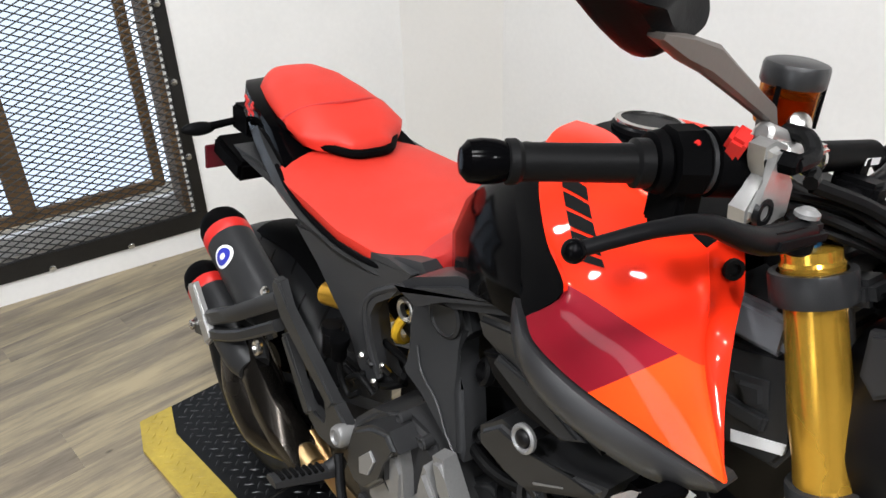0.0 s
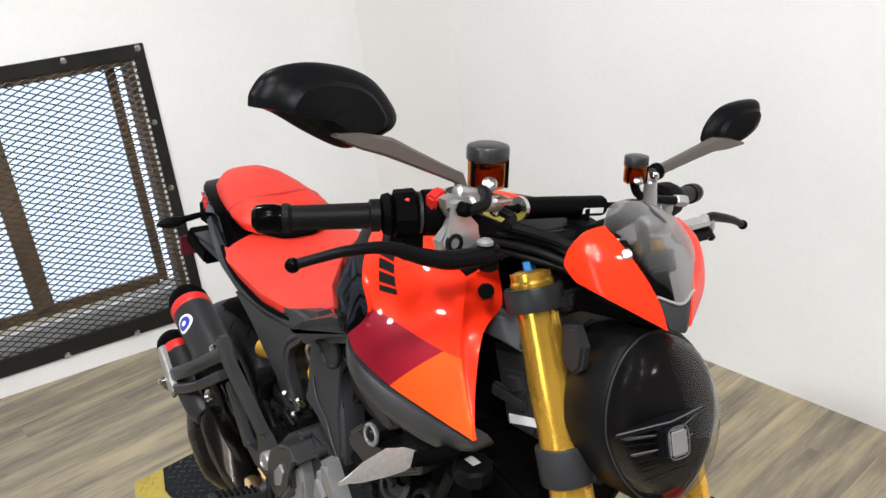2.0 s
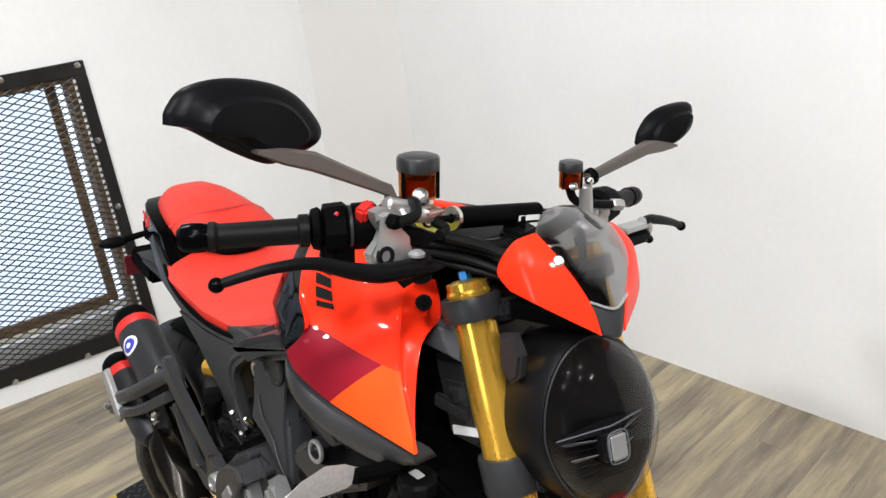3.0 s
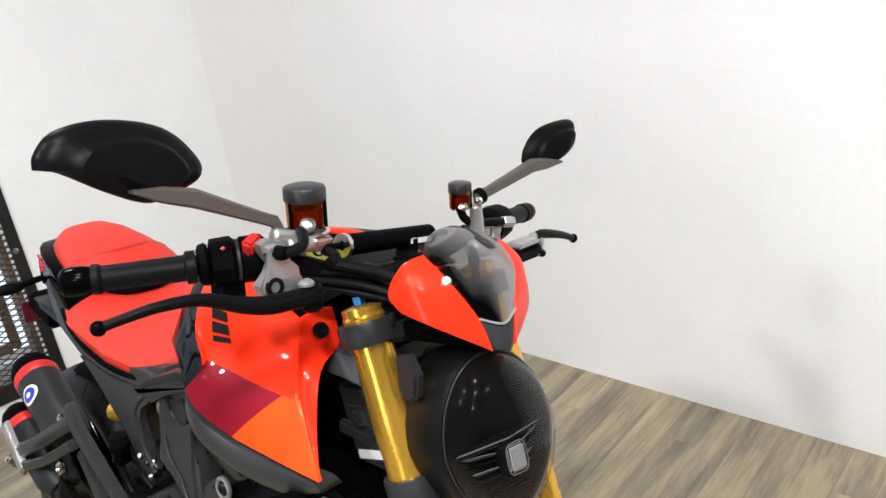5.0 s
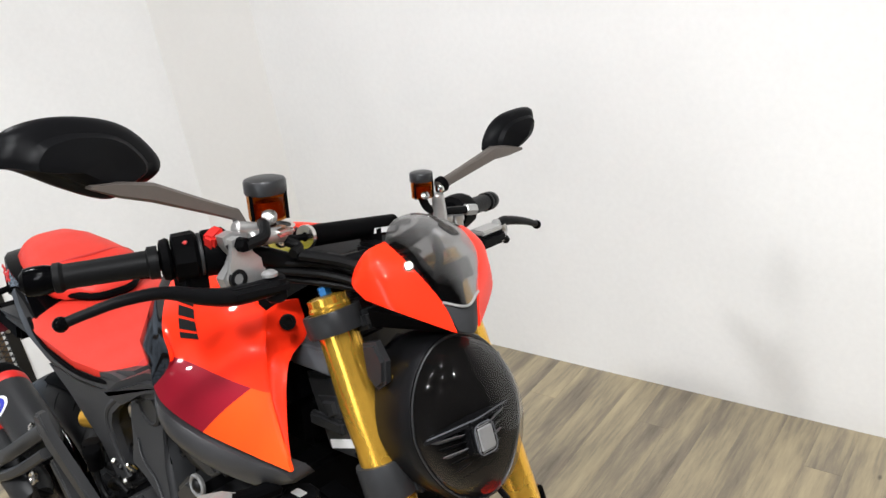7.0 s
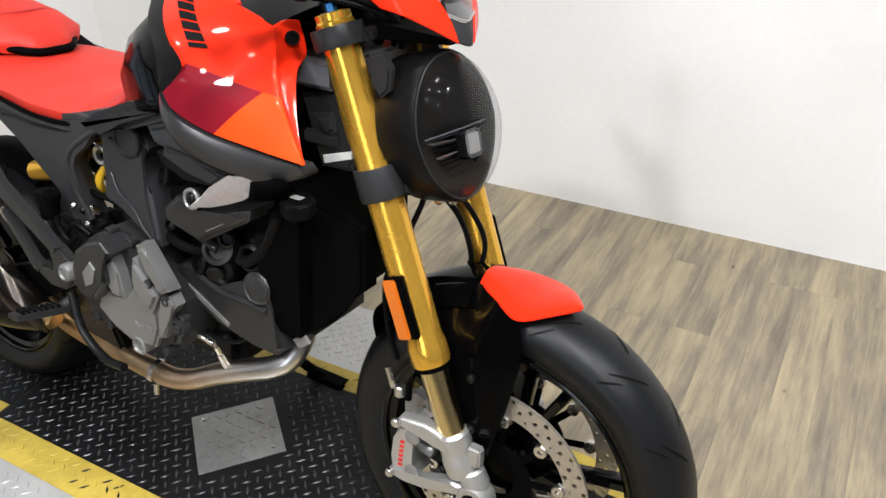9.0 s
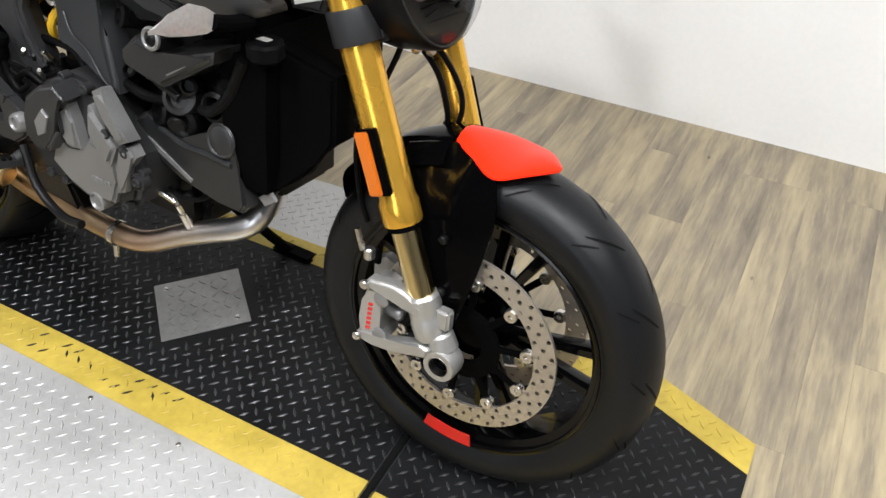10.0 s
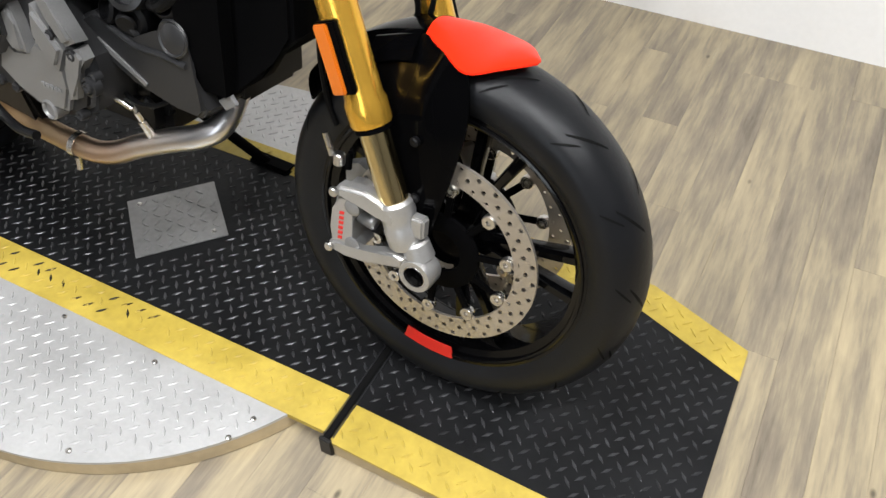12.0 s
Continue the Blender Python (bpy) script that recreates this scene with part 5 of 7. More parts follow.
def reservoir(c, r, h, parent, label):
    """A fluid pot: amber cup with fluid inside, black ribbed screw cap, bolt and bracket."""
    c = Vector(c)
    cup = part("fluid_reservoir", lathe([(r * 0.86, 0), (r * 0.9, h * 0.05), (r * 0.92, h * 0.66), (r * 0.8, h * 0.66), (r * 0.8, h * 0.06), (r * 0.76, h * 0.03)], c, (0, 0, 1), 28, closed=True), AMBER_CUP, parent, label)
    part("fluid", lathe([(0.0, 0.03 * h), (r * 0.78, 0.04 * h), (r * 0.78, h * 0.45), (0.0, h * 0.45)], c, (0, 0, 1), 24), surface("brake_fluid", (0.26, 0.09, 0.015), 0.2, vary=0.3, bump=0.0), cup)
    part("cap", lathe([(r * 0.97, h * 0.62), (r, h * 0.65), (r, h * 0.9), (r * 0.95, h * 0.96), (r * 0.7, h), (0, h)], c, (0, 0, 1), 14), ENGINE_GREY, cup, "dark grey screw cap")
    part("bolt", lathe([(r * 0.36, 0), (r * 0.36, r * 0.2), (r * 0.2, r * 0.3), (0, r * 0.32)], c + Vector((r * 0.75, -r * 0.5, h * 0.12)), (0.7, -0.5, 0.6), 14), STEEL, cup)
    for k in range(3):
        a = 0.6 + 2.1 * k
        part("rib", rod(c + Vector((r * 0.93 * math.cos(a), r * 0.93 * math.sin(a), 0)), c + Vector((r * 0.93 * math.cos(a), r * 0.93 * math.sin(a), h * 0.65)), r * 0.09, seg=8), BLACK, cup)
    return cup


r1 = reservoir((-0.302, -0.152, 1.092), 0.0245, 0.049, hb, "amber brake fluid reservoir with a black cap")
part("bracket", rbox((-0.29, -0.17, 1.078), (-0.262, -0.145, 1.086), 0.003), STEEL, r1)
r2 = reservoir((-0.298, 0.106, 1.062), 0.0165, 0.037, hb, "small amber clutch fluid reservoir with a black cap")
part("hose", tube([(-0.298, 0.104, 1.064), (-0.295, 0.113, 1.045), (-0.289, 0.135, 1.036), (-0.284, 0.158, 1.033), (-0.28, 0.178, 1.03)], 0.006, 10), RUBBER, r2)
part("hose_nut", rod((-0.281, 0.176, 1.03), (-0.277, 0.196, 1.027), 0.0085, seg=6, bevel=0.0015), SILVER, r2, "silver hose nut")
part("hose", tube([(-0.303, -0.15, 1.086), (-0.29, -0.15, 1.07), (-0.275, -0.135, 1.058), (-0.268, -0.15, 1.054)], 0.006, 8), RUBBER, r1)


def mirror(outline, mid, x_rim, depth, base, neck, end, label):
    """A housing with a creased back, bounded by an outline in y and z; glass on its rear face; a flat tapered stalk."""
    pts = spline([(0, y, z) for y, z in outline + outline[:1]], 4)[:-1]

    def ring(x, k, lift=0.0):
        return [Vector((x + 0.1 * (p.y - mid[0]) * math.copysign(1, mid[0]), mid[0] + (p.y - mid[0]) * k, mid[1] + lift + (p.z - mid[1]) * k)) for p in pts]

    body = part("mirror", loft([ring(x_rim + depth, 0.28, -0.006), ring(x_rim + depth * 0.93, 0.5, -0.005), ring(x_rim + depth * 0.86, 0.64, -0.003), ring(x_rim + depth * 0.62, 0.72, -0.002), ring(x_rim + depth * 0.52, 0.82), ring(x_rim + depth * 0.3, 0.95), ring(x_rim + depth * 0.1, 0.995), ring(x_rim, 1.0), ring(x_rim - 0.004, 0.98), ring(x_rim - 0.004, 0.95)], caps=True), SATIN_BLACK, hb, label, sharp=28)
    part("glass", loft([ring(x_rim - 0.0045, 0.94), ring(x_rim - 0.0055, 0.93)]), CHROME, body, "mirror glass")
    base, neck, end = Vector(base), Vector(neck), Vector(end)
    rings = []
    foot = base + (Vector((0.004, 0.006, -0.026)) if base.y < 0 else (base - neck).normalized() * 0.004)
    for p, w, way in ((foot, 0.0065, base - foot), (foot.lerp(base, 0.6), 0.0068, base - foot), (base, 0.0068, neck - foot), (base.lerp(neck, 0.14), 0.0068, neck - base), (base.lerp(neck, 0.6), 0.0082, neck - base), (neck, 0.0098, end - base), (neck.lerp(end, 0.5), 0.008, end - neck), (end, 0.002, end - neck)):
        side = (way if p.z < base.z else end - base).normalized().cross(Vector((1, 0, 0))).normalized()
        th = 0.006
        rings.append([p + side * w * e + Vector((th * g, 0, 0)) for e, g in ((-1, -0.5), (-0.7, -1), (0.7, -1), (1, -0.5), (1, 0.5), (0.7, 1), (-0.7, 1), (-1, 0.5))])
    part("stalk", loft(rings), MIRROR_STALK, body, "warm grey alloy mirror stalk")
    if base.y < 0:
        part("pivot", joined(egg(foot, 0.008, 0.008, 0.008, 16, 10), rod(foot, foot + Vector((0.0, 0.0, -0.012)), 0.0075, seg=14)), SILVER, body, "silver mirror clamp")
    else:
        inward = (base - neck).normalized()
        part("pivot", rod(base - inward * 0.009, base + inward * 0.003, 0.0115, seg=20, bevel=0.003), BLACK, body, "black mirror collar")
        part("pivot_ball", egg(base + inward * 0.005 + Vector((0.004, 0, -0.002)), 0.0068, 0.0068, 0.0068, 16, 10), CHROME, body, "bright ball joint")
    return body


mirror([(-0.437, 1.204), (-0.434, 1.217), (-0.415, 1.234), (-0.374, 1.239), (-0.326, 1.231), (-0.294, 1.215), (-0.27, 1.187), (-0.268, 1.172), (-0.28, 1.163), (-0.312, 1.155), (-0.337, 1.154), (-0.376, 1.173), (-0.415, 1.197)], (-0.346, 1.193), -0.312, 0.03,
       (-0.29, -0.203, 1.11), (-0.284, -0.3, 1.156), (-0.282, -0.362, 1.174), "black almond-shaped mirror on an alloy stalk")
mirror([(0.243, 1.106), (0.247, 1.122), (0.264, 1.142), (0.293, 1.154), (0.343, 1.157), (0.35, 1.14), (0.338, 1.117), (0.303, 1.097), (0.272, 1.093), (0.252, 1.095)], (0.297, 1.126), -0.29, 0.026,
       (-0.28, 0.124, 1.077), (-0.272, 0.235, 1.104), (-0.27, 0.30, 1.1), "black almond-shaped mirror on an alloy stalk")

# steering damper across the yoke
d0, d1 = Vector((-0.294, -0.108, 1.06)), Vector((-0.311, 0.058, 1.034))
dm = part("steering_damper", rod(d0, d1, 0.0135, seg=22, bevel=0.003), BLACK, bike, "black steering damper cylinder")
part("rod", rod(d0 - (d1 - d0).normalized() * 0.04, d1 + (d1 - d0).normalized() * 0.035, 0.004, seg=10), BLACK, dm, "thin black damper rod")
part("end_ring", lathe([(0.006, -0.002), (0.0145, -0.002), (0.0145, 0.004), (0.006, 0.004)], d0, d1 - d0, 20, closed=True), STEEL, dm)
part("label_bar", rbox((-0.0005, -0.022, -0.0035), (0.0005, 0.022, 0.0035), 0.0), GREY_LABEL, dm, "small pale grey label").matrix_local = Matrix.Translation(d0.lerp(d1, 0.8) + Vector((0.0132, 0, -0.003))) @ pose(0, 0, 0, -9, 0, 6)
part("mount", joined(rbox((-0.315, -0.005, 1.0), (-0.292, 0.02, 1.045), 0.004)), BLACK, dm)
part("mount_ball", egg(d0 - (d1 - d0).normalized() * 0.04, 0.009, 0.009, 0.009, 14, 8), STEEL, dm)
part("yoke_top", rbox((-0.33, C - 0.05, 0.995), (-0.25, C + 0.05, 1.012), 0.006), BLACK, bike, "black upper yoke plate")
for y in (C - 0.035, C + 0.035):
    part("riser", joined(rod((-0.29, y, 0.985), (-0.287, y, 1.02), 0.016, seg=16, bevel=0.003), rbox((-0.308, y - 0.014, 1.0), (-0.266, y + 0.014, 1.028), 0.005)), SATIN_BLACK, bike, "black handlebar riser")
part("caution_sticker", rbox((-0.012, -0.028, -0.0005), (0.012, 0.028, 0.0005), 0.0, pose(0, 0, 0, -22, 35, 0)), YELLOW_STICKER, bike, "yellow caution sticker").location = (-0.303, -0.133, 1.052)
part("ignition_cover", lathe([(0.042, -0.01), (0.043, 0.002), (0.038, 0.006), (0.0, 0.007)], (-0.535, 0.015, 1.001), (0, 0, 1), 24), SATIN_BLACK, bike, "black fuel filler cover")
part("filler_ring", lathe([(0.034, 0.006), (0.040, 0.005), (0.040, 0.008), (0.034, 0.009)], (-0.535, 0.015, 1.001), (0, 0, 1), 28, closed=True), STEEL, bike, "steel filler cap ring")
# cables from the bars to the neck
for pts, r in (([(-0.27, -0.14, 1.05), (-0.24, -0.1, 1.035), (-0.215, -0.07, 1.015), (-0.22, -0.03, 0.99), (-0.25, 0.0, 0.95)], 0.0065),
               ([(-0.3, -0.17, 1.035), (-0.262, -0.115, 1.02), (-0.225, -0.085, 1.005), (-0.2, -0.055, 0.985), (-0.23, -0.02, 0.94)], 0.005),
               ([(-0.31, -0.18, 1.03), (-0.275, -0.12, 1.01), (-0.225, -0.08, 0.995), (-0.2, -0.06, 0.975), (-0.21, -0.03, 0.94)], 0.0045),
               ([(-0.29, 0.12, 1.01), (-0.25, 0.08, 1.0), (-0.22, 0.04, 0.985), (-0.23, 0.0, 0.95)], 0.0055),
               ([(-0.305, -0.13, 1.035), (-0.262, -0.09, 1.02), (-0.232, -0.06, 1.02), (-0.225, -0.02, 1.005), (-0.245, 0.03, 0.97)], 0.008),
               ([(-0.285, -0.15, 1.04), (-0.25, -0.1, 1.028), (-0.205, -0.075, 1.0), (-0.185, -0.06, 0.965)], 0.004)):
    part("cable", tube(pts, r, 8), RUBBER, bike, "black control cable")
part("steering_head", rod((-0.335, 0, 0.99), (-0.25, 0, 0.75), 0.04, seg=24), CAST_DARK, bike, "dark cast steering head")

# ---- tank ----
def section(x, top, shoulder, wide, low):
    """One slice of the tank, a closed ring mirrored left and right: (half width, height) pairs."""
    half = [(0.0, top), (shoulder[0] * 0.55, top - 0.004), shoulder, ((shoulder[0] + wide[0]) / 2 + 0.012, (shoulder[1] + wide[1]) / 2 + 0.01), wide, low]
    right = [(x, -y, z) for y, z in half]
    return right + [(x, 0, low[1] - 0.005)] + [(x, y, z) for y, z in half[:0:-1]]


rings = [section(-0.705, 0.875, (0.05, 0.868), (0.105, 0.83), (0.10, 0.79)), section(-0.69, 0.915, (0.07, 0.9), (0.13, 0.84), (0.125, 0.79)), section(-0.655, 0.955, (0.085, 0.938), (0.155, 0.855), (0.15, 0.80)),
         section(-0.6, 0.985, (0.10, 0.968), (0.185, 0.88), (0.175, 0.81)), section(-0.54, 0.998, (0.112, 0.98), (0.21, 0.895), (0.2, 0.83)), section(-0.47, 1.0, (0.12, 0.982), (0.226, 0.9), (0.215, 0.84)),
         section(-0.41, 0.993, (0.12, 0.975), (0.222, 0.89), (0.215, 0.84)), section(-0.365, 0.978, (0.115, 0.962), (0.205, 0.87), (0.2, 0.83)), section(-0.345, 0.965, (0.10, 0.95), (0.17, 0.86), (0.17, 0.83))]
tank = part("fuel_tank", loft(rings), GLOSS_BLACK, bike, "red fuel tank with gloss black rear and dark red flash", sharp=50)
for s in (1, -1):
    def Y(p):
        return (p[0], p[1] if s > 0 else -0.8 * p[1], p[2])
    top = [Y(p) for p in ((-0.572, -0.118, 0.986), (-0.49, -0.130, 0.993), (-0.41, -0.142, 0.986), (-0.342, -0.145, 0.967))]
    low = [Y(p) for p in ((-0.438, -0.257, 0.883), (-0.424, -0.254, 0.860), (-0.375, -0.243, 0.838), (-0.305, -0.228, 0.824), (-0.238, -0.212, 0.812))]
    back = [Y(p) for p in ((-0.572, -0.118, 0.986), (-0.515, -0.178, 0.966), (-0.455, -0.224, 0.944), (-0.408, -0.246, 0.920), (-0.438, -0.257, 0.883))]
    front = [Y(p) for p in ((-0.342, -0.145, 0.967), (-0.313, -0.174, 0.938), (-0.292, -0.190, 0.885), (-0.238, -0.212, 0.812))]
    bmk, grid = patch(top, low, back, front, 24, 20, 0.005, 0.004, (0, s, 0))
    pan = part("tank_panel", bmk, TANK_RED, tank, "red lacquered tank panel with a dark red flash", sharp=50)
    # black band behind the panel
    b2 = [Y(p) for p in ((-0.605, -0.114, 0.980), (-0.55, -0.176, 0.955), (-0.49, -0.22, 0.925), (-0.462, -0.243, 0.895))]
    bmk, _ = patch([Y((-0.605, -0.114, 0.980)), Y((-0.59, -0.116, 0.983)), Y((-0.573, -0.118, 0.985))], [Y((-0.462, -0.243, 0.895)), Y((-0.452, -0.25, 0.889)), Y((-0.440, -0.255, 0.884))], b2, [(p[0] - 0.002, p[1] + s * 0.001, p[2] - 0.001) for p in back], 6, 16, 0.004, 0.0, (0, s, 0))
    part("tank_band", bmk, GLOSS_BLACK, tank, "gloss black band on the tank")
    # the maker's lettering, drawn as plain bars down the panel
    def pt(u, v, off=0.0012):
        i, j = min(u * 24, 23.999), min(v * 20, 19.999)
        a, b = int(i), int(j)
        fu, fv = i - a, j - b
        p = (grid[b][a] * (1 - fu) + grid[b][a + 1] * fu) * (1 - fv) + (grid[b + 1][a] * (1 - fu) + grid[b + 1][a + 1] * fu) * fv
        return p + Vector((0, -s * off, off * 0.7))

    heads = ((0.1375, 0.0375), (0.3, 0.07), (0.36, 0.53), (0.53, 0.485))
    for k in range(6):
        t0, t1 = k / 6 + 0.012, k / 6 + (0.145 if k < 5 else 0.085)
        quad = [(heads[i][0] + (heads[i + 2][0] - heads[i][0]) * t, heads[i][1] + (heads[i + 2][1] - heads[i][1]) * t) for t in (t0, t1) for i in (0, 1)]
        bm = bmesh.new()
        vs = [[bm.verts.new(pt(*[(quad[0][c] * (1 - i / 6) + quad[1][c] * i / 6) * (1 - j / 4) + (quad[2][c] * (1 - i / 6) + quad[3][c] * i / 6) * j / 4 for c in (0, 1)])) for i in range(7)] for j in range(5)]
        for j in range(4):
            for i in range(6):
                bm.faces.new((vs[j][i], vs[j][i + 1], vs[j + 1][i + 1], vs[j + 1][i]))
        part("lettering_bar", bm, BLACK_MARK, pan)
    # red shoulder over the top of the tank
    sa = [Y(p) for p in ((-0.572, -0.117, 0.987), (-0.49, -0.129, 0.994), (-0.408, -0.141, 0.987))]
    sb = [Y(p) for p in ((-0.592, -0.045, 1.0), (-0.52, -0.062, 1.004), (-0.404, -0.136, 0.989))]
    bmk, _ = patch(sa, sb, [sa[0], Y((-0.585, -0.085, 0.997)), sb[0]], [sa[-1], Y((-0.406, -0.139, 0.989)), sb[-1]], 12, 8, 0.003, 0.003, (0, 0, -1))
    part("tank_shoulder", bmk, RED, tank, "red lacquered tank shoulder", sharp=50)
    # front face, turned in towards the steering head
    inner = [Y(p) for p in ((-0.333, -0.100, 0.970), (-0.318, -0.104, 0.928), (-0.290, -0.158, 0.915), (-0.266, -0.188, 0.86), (-0.240, -0.208, 0.811))]
    bmk, _ = patch([Y((-0.342, -0.143, 0.967)), Y((-0.339, -0.126, 0.972)), Y((-0.332, -0.110, 0.971))], [Y((-0.239, -0.211, 0.811)), Y((-0.2395, -0.2095, 0.811)), Y((-0.240, -0.208, 0.811))], [(p[0] + 0.001, p[1] + s * 0.002, p[2]) for p in front], inner, 8, 16, 0.004, -0.004, (-1, 0, 0))
    part("tank_front", bmk, RED, tank, "red inner face of the tank panel", sharp=50)
    part("bolt", lathe([(0.010, -0.002), (0.010, 0.003), (0.006, 0.003), (0.0055, -0.001), (0, -0.001)], Y((-0.320, -0.130, 0.952)), (0.85, -s * 0.4, 0.1), 16), BLACK_MARK, tank)
part("tank_top", patch([(-0.572, -0.117, 0.987), (-0.575, 0, 1.0), (-0.572, 0.117, 0.987)], [(-0.342, -0.144, 0.968), (-0.345, 0, 0.985), (-0.342, 0.144, 0.968)], [(-0.572, -0.117, 0.987), (-0.45, -0.136, 0.991), (-0.342, -0.144, 0.968)], [(-0.572, 0.117, 0.987), (-0.45, 0.136, 0.991), (-0.342, 0.144, 0.968)], 10, 10, 0.004, -0.008, (0, 0, -1))[0], GLOSS_BLACK, tank, "gloss black tank top", sharp=50)

# ---- seat and tail ----
def cushion(rows, thick, n=15, power=2.6):
    """A padded seat: rows of (x, half width, edge height, crown height), a rolled edge, flat below."""
    rings = []
    for x, w, ze, zc in rows:
        ring = []
        for k in range(n):
            u = -1 + 2 * k / (n - 1)
            ring.append((x, w * u, ze + (zc - ze) * (1 - abs(u) ** power)))
        ring += [(x, w * 1.0, ze - thick * 0.35), (x, w * 0.93, ze - thick * 0.9), (x, 0, ze - thick), (x, -w * 0.93, ze - thick * 0.9), (x, -w, ze - thick * 0.35)]
        rings.append(ring)
    out = []
    for i in range(len(rings) - 1):
        for t in (0, 0.34, 0.67):
            out.append([Vector(a).lerp(Vector(b), t) for a, b in zip(rings[i], rings[i + 1])])
    return loft(out + [rings[-1]])


seat = part("rider_seat", cushion([(-1.165, 0.07, 0.783, 0.802), (-1.15, 0.118, 0.783, 0.806), (-1.11, 0.148, 0.782, 0.803), (-1.05, 0.159, 0.778, 0.796), (-0.98, 0.164, 0.776, 0.79), (-0.9, 0.164, 0.764, 0.783), (-0.83, 0.152, 0.758, 0.784), (-0.765, 0.13, 0.762, 0.797)], 0.035), LEATHER, bike, "red vinyl rider seat", sharp=60)
part("seat_nose", cushion([(-0.768, 0.128, 0.763, 0.797), (-0.74, 0.118, 0.776, 0.81), (-0.705, 0.10, 0.80, 0.845), (-0.685, 0.085, 0.826, 0.872), (-0.672, 0.06, 0.85, 0.893)], 0.045), LEATHER_DARK, seat, "darker red seat nose", sharp=60)
part("seat_welt", tube([(-1.12, -0.14, 0.786), (-1.05, -0.158, 0.772), (-0.98, -0.166, 0.758), (-0.9, -0.166, 0.746), (-0.83, -0.154, 0.74), (-0.765, -0.132, 0.744), (-0.73, -0.116, 0.76)], 0.004, 8), BLACK, seat, "black seat welt")
pil = part("pillion_seat", cushion([(-1.365, 0.03, 0.862, 0.874), (-1.352, 0.052, 0.862, 0.886), (-1.32, 0.074, 0.86, 0.895), (-1.27, 0.09, 0.856, 0.895), (-1.215, 0.1, 0.849, 0.886), (-1.175, 0.106, 0.842, 0.876), (-1.158, 0.108, 0.839, 0.871), (-1.125, 0.105, 0.832, 0.858), (-1.104, 0.088, 0.827, 0.848), (-1.086, 0.056, 0.823, 0.839), (-1.068, 0.04, 0.817, 0.826)], 0.024, 19, 3.6), LEATHER, bike, "red vinyl pillion seat", sharp=60)
pil.location = (0, 0.01, 0)
part("seam", tube([(-1.15 - 0.03 * u * u, 0.108 * u, 0.8415 + 0.0275 * (1 - abs(u) ** 3.6)) for u in np.linspace(-1, 1, 25)], 0.003, 6, 2), LEATHER_DARK, pil, "dark stitched seam")
part("lip", tube([(-1.2, -0.1, 0.833), (-1.16, -0.1, 0.829), (-1.125, -0.088, 0.82), (-1.09, -0.06, 0.81), (-1.064, -0.034, 0.806), (-1.058, 0, 0.806), (-1.064, 0.034, 0.806), (-1.09, 0.06, 0.81), (-1.125, 0.088, 0.82), (-1.16, 0.1, 0.829)], 0.008, 8), BLACK, pil, "black moulded lip under the pillion seat")
tail = part("tail_unit", loft([[(x, -w, z1), (x, -w * 1.04, (z0 + z1) / 2), (x, -w * 0.8, z0), (x, 0, z0 - 0.01), (x, w * 0.8, z0), (x, w * 1.04, (z0 + z1) / 2), (x, w, z1), (x, 0, z1 + 0.005)] for x, w, z0, z1 in
                                ((-1.395, 0.04, 0.8, 0.84), (-1.375, 0.064, 0.785, 0.858), (-1.33, 0.088, 0.768, 0.86), (-1.27, 0.106, 0.752, 0.852), (-1.18, 0.118, 0.738, 0.828), (-1.1, 0.135, 0.73, 0.785))]), GLOSS_BLACK, bike, "gloss black tail unit", sharp=40)
for dx, dz, w, h in ((-0.02, 0.012, 0.022, 0.005), (-0.022, 0.002, 0.006, 0.012), (-0.012, -0.006, 0.018, 0.005), (0.008, 0.004, 0.006, 0.026), (0.016, 0.012, 0.014, 0.005), (0.018, 0.0, 0.014, 0.005)):
    bar = part("mark_bar", rbox((-w / 2, -0.001, -h / 2), (w / 2, 0.001, h / 2), 0.0), RED_MARK, tail, "red model mark")
    bar.matrix_local = Matrix.Translation((-1.268 + dx * 0.8, -0.1115 + dx * -0.16, 0.838 + dz * 0.8 - dx * 0.2)) @ pose(0, 0, 0, -14, 16, -9)
part("seat_base", plate([(-1.3, 0.765), (-1.1, 0.765), (-1.05, 0.748), (-0.9, 0.728), (-0.77, 0.726), (-0.72, 0.755), (-0.72, 0.72), (-0.9, 0.71), (-1.1, 0.735), (-1.25, 0.75)], -0.135, 0.135, 0.006), GREY, bike, "grey seat base moulding")
for s in (-1, 1):
    part("tail_side", loft([[(x, s * (w - 0.012), z0), (x, s * w, z0 + 0.004), (x, s * (w + 0.006), (z0 + z1) / 2), (x, s * w, z1), (x, s * (w - 0.012), z1)] for x, w, z0, z1 in ((-1.27, 0.104, 0.775, 0.825), (-1.18, 0.13, 0.757, 0.8), (-1.1, 0.15, 0.744, 0.782), (-1.0, 0.162, 0.728, 0.762), (-0.9, 0.16, 0.717, 0.748), (-0.82, 0.15, 0.718, 0.74), (-0.76, 0.136, 0.724, 0.738))]), ENGINE_GREY, tail, "dark tail side moulding")
    ind = part("rear_indicator", egg((-1.475, s * 0.118 + 0.0, 0.742), 0.012, 0.036, 0.014, 14, 10), SATIN_BLACK, bike, "black slim rear indicator")
    part("stem", rod((-1.462, s * 0.04, 0.755), (-1.472, s * 0.095, 0.745), 0.007, 0.008, seg=10), BLACK, ind)
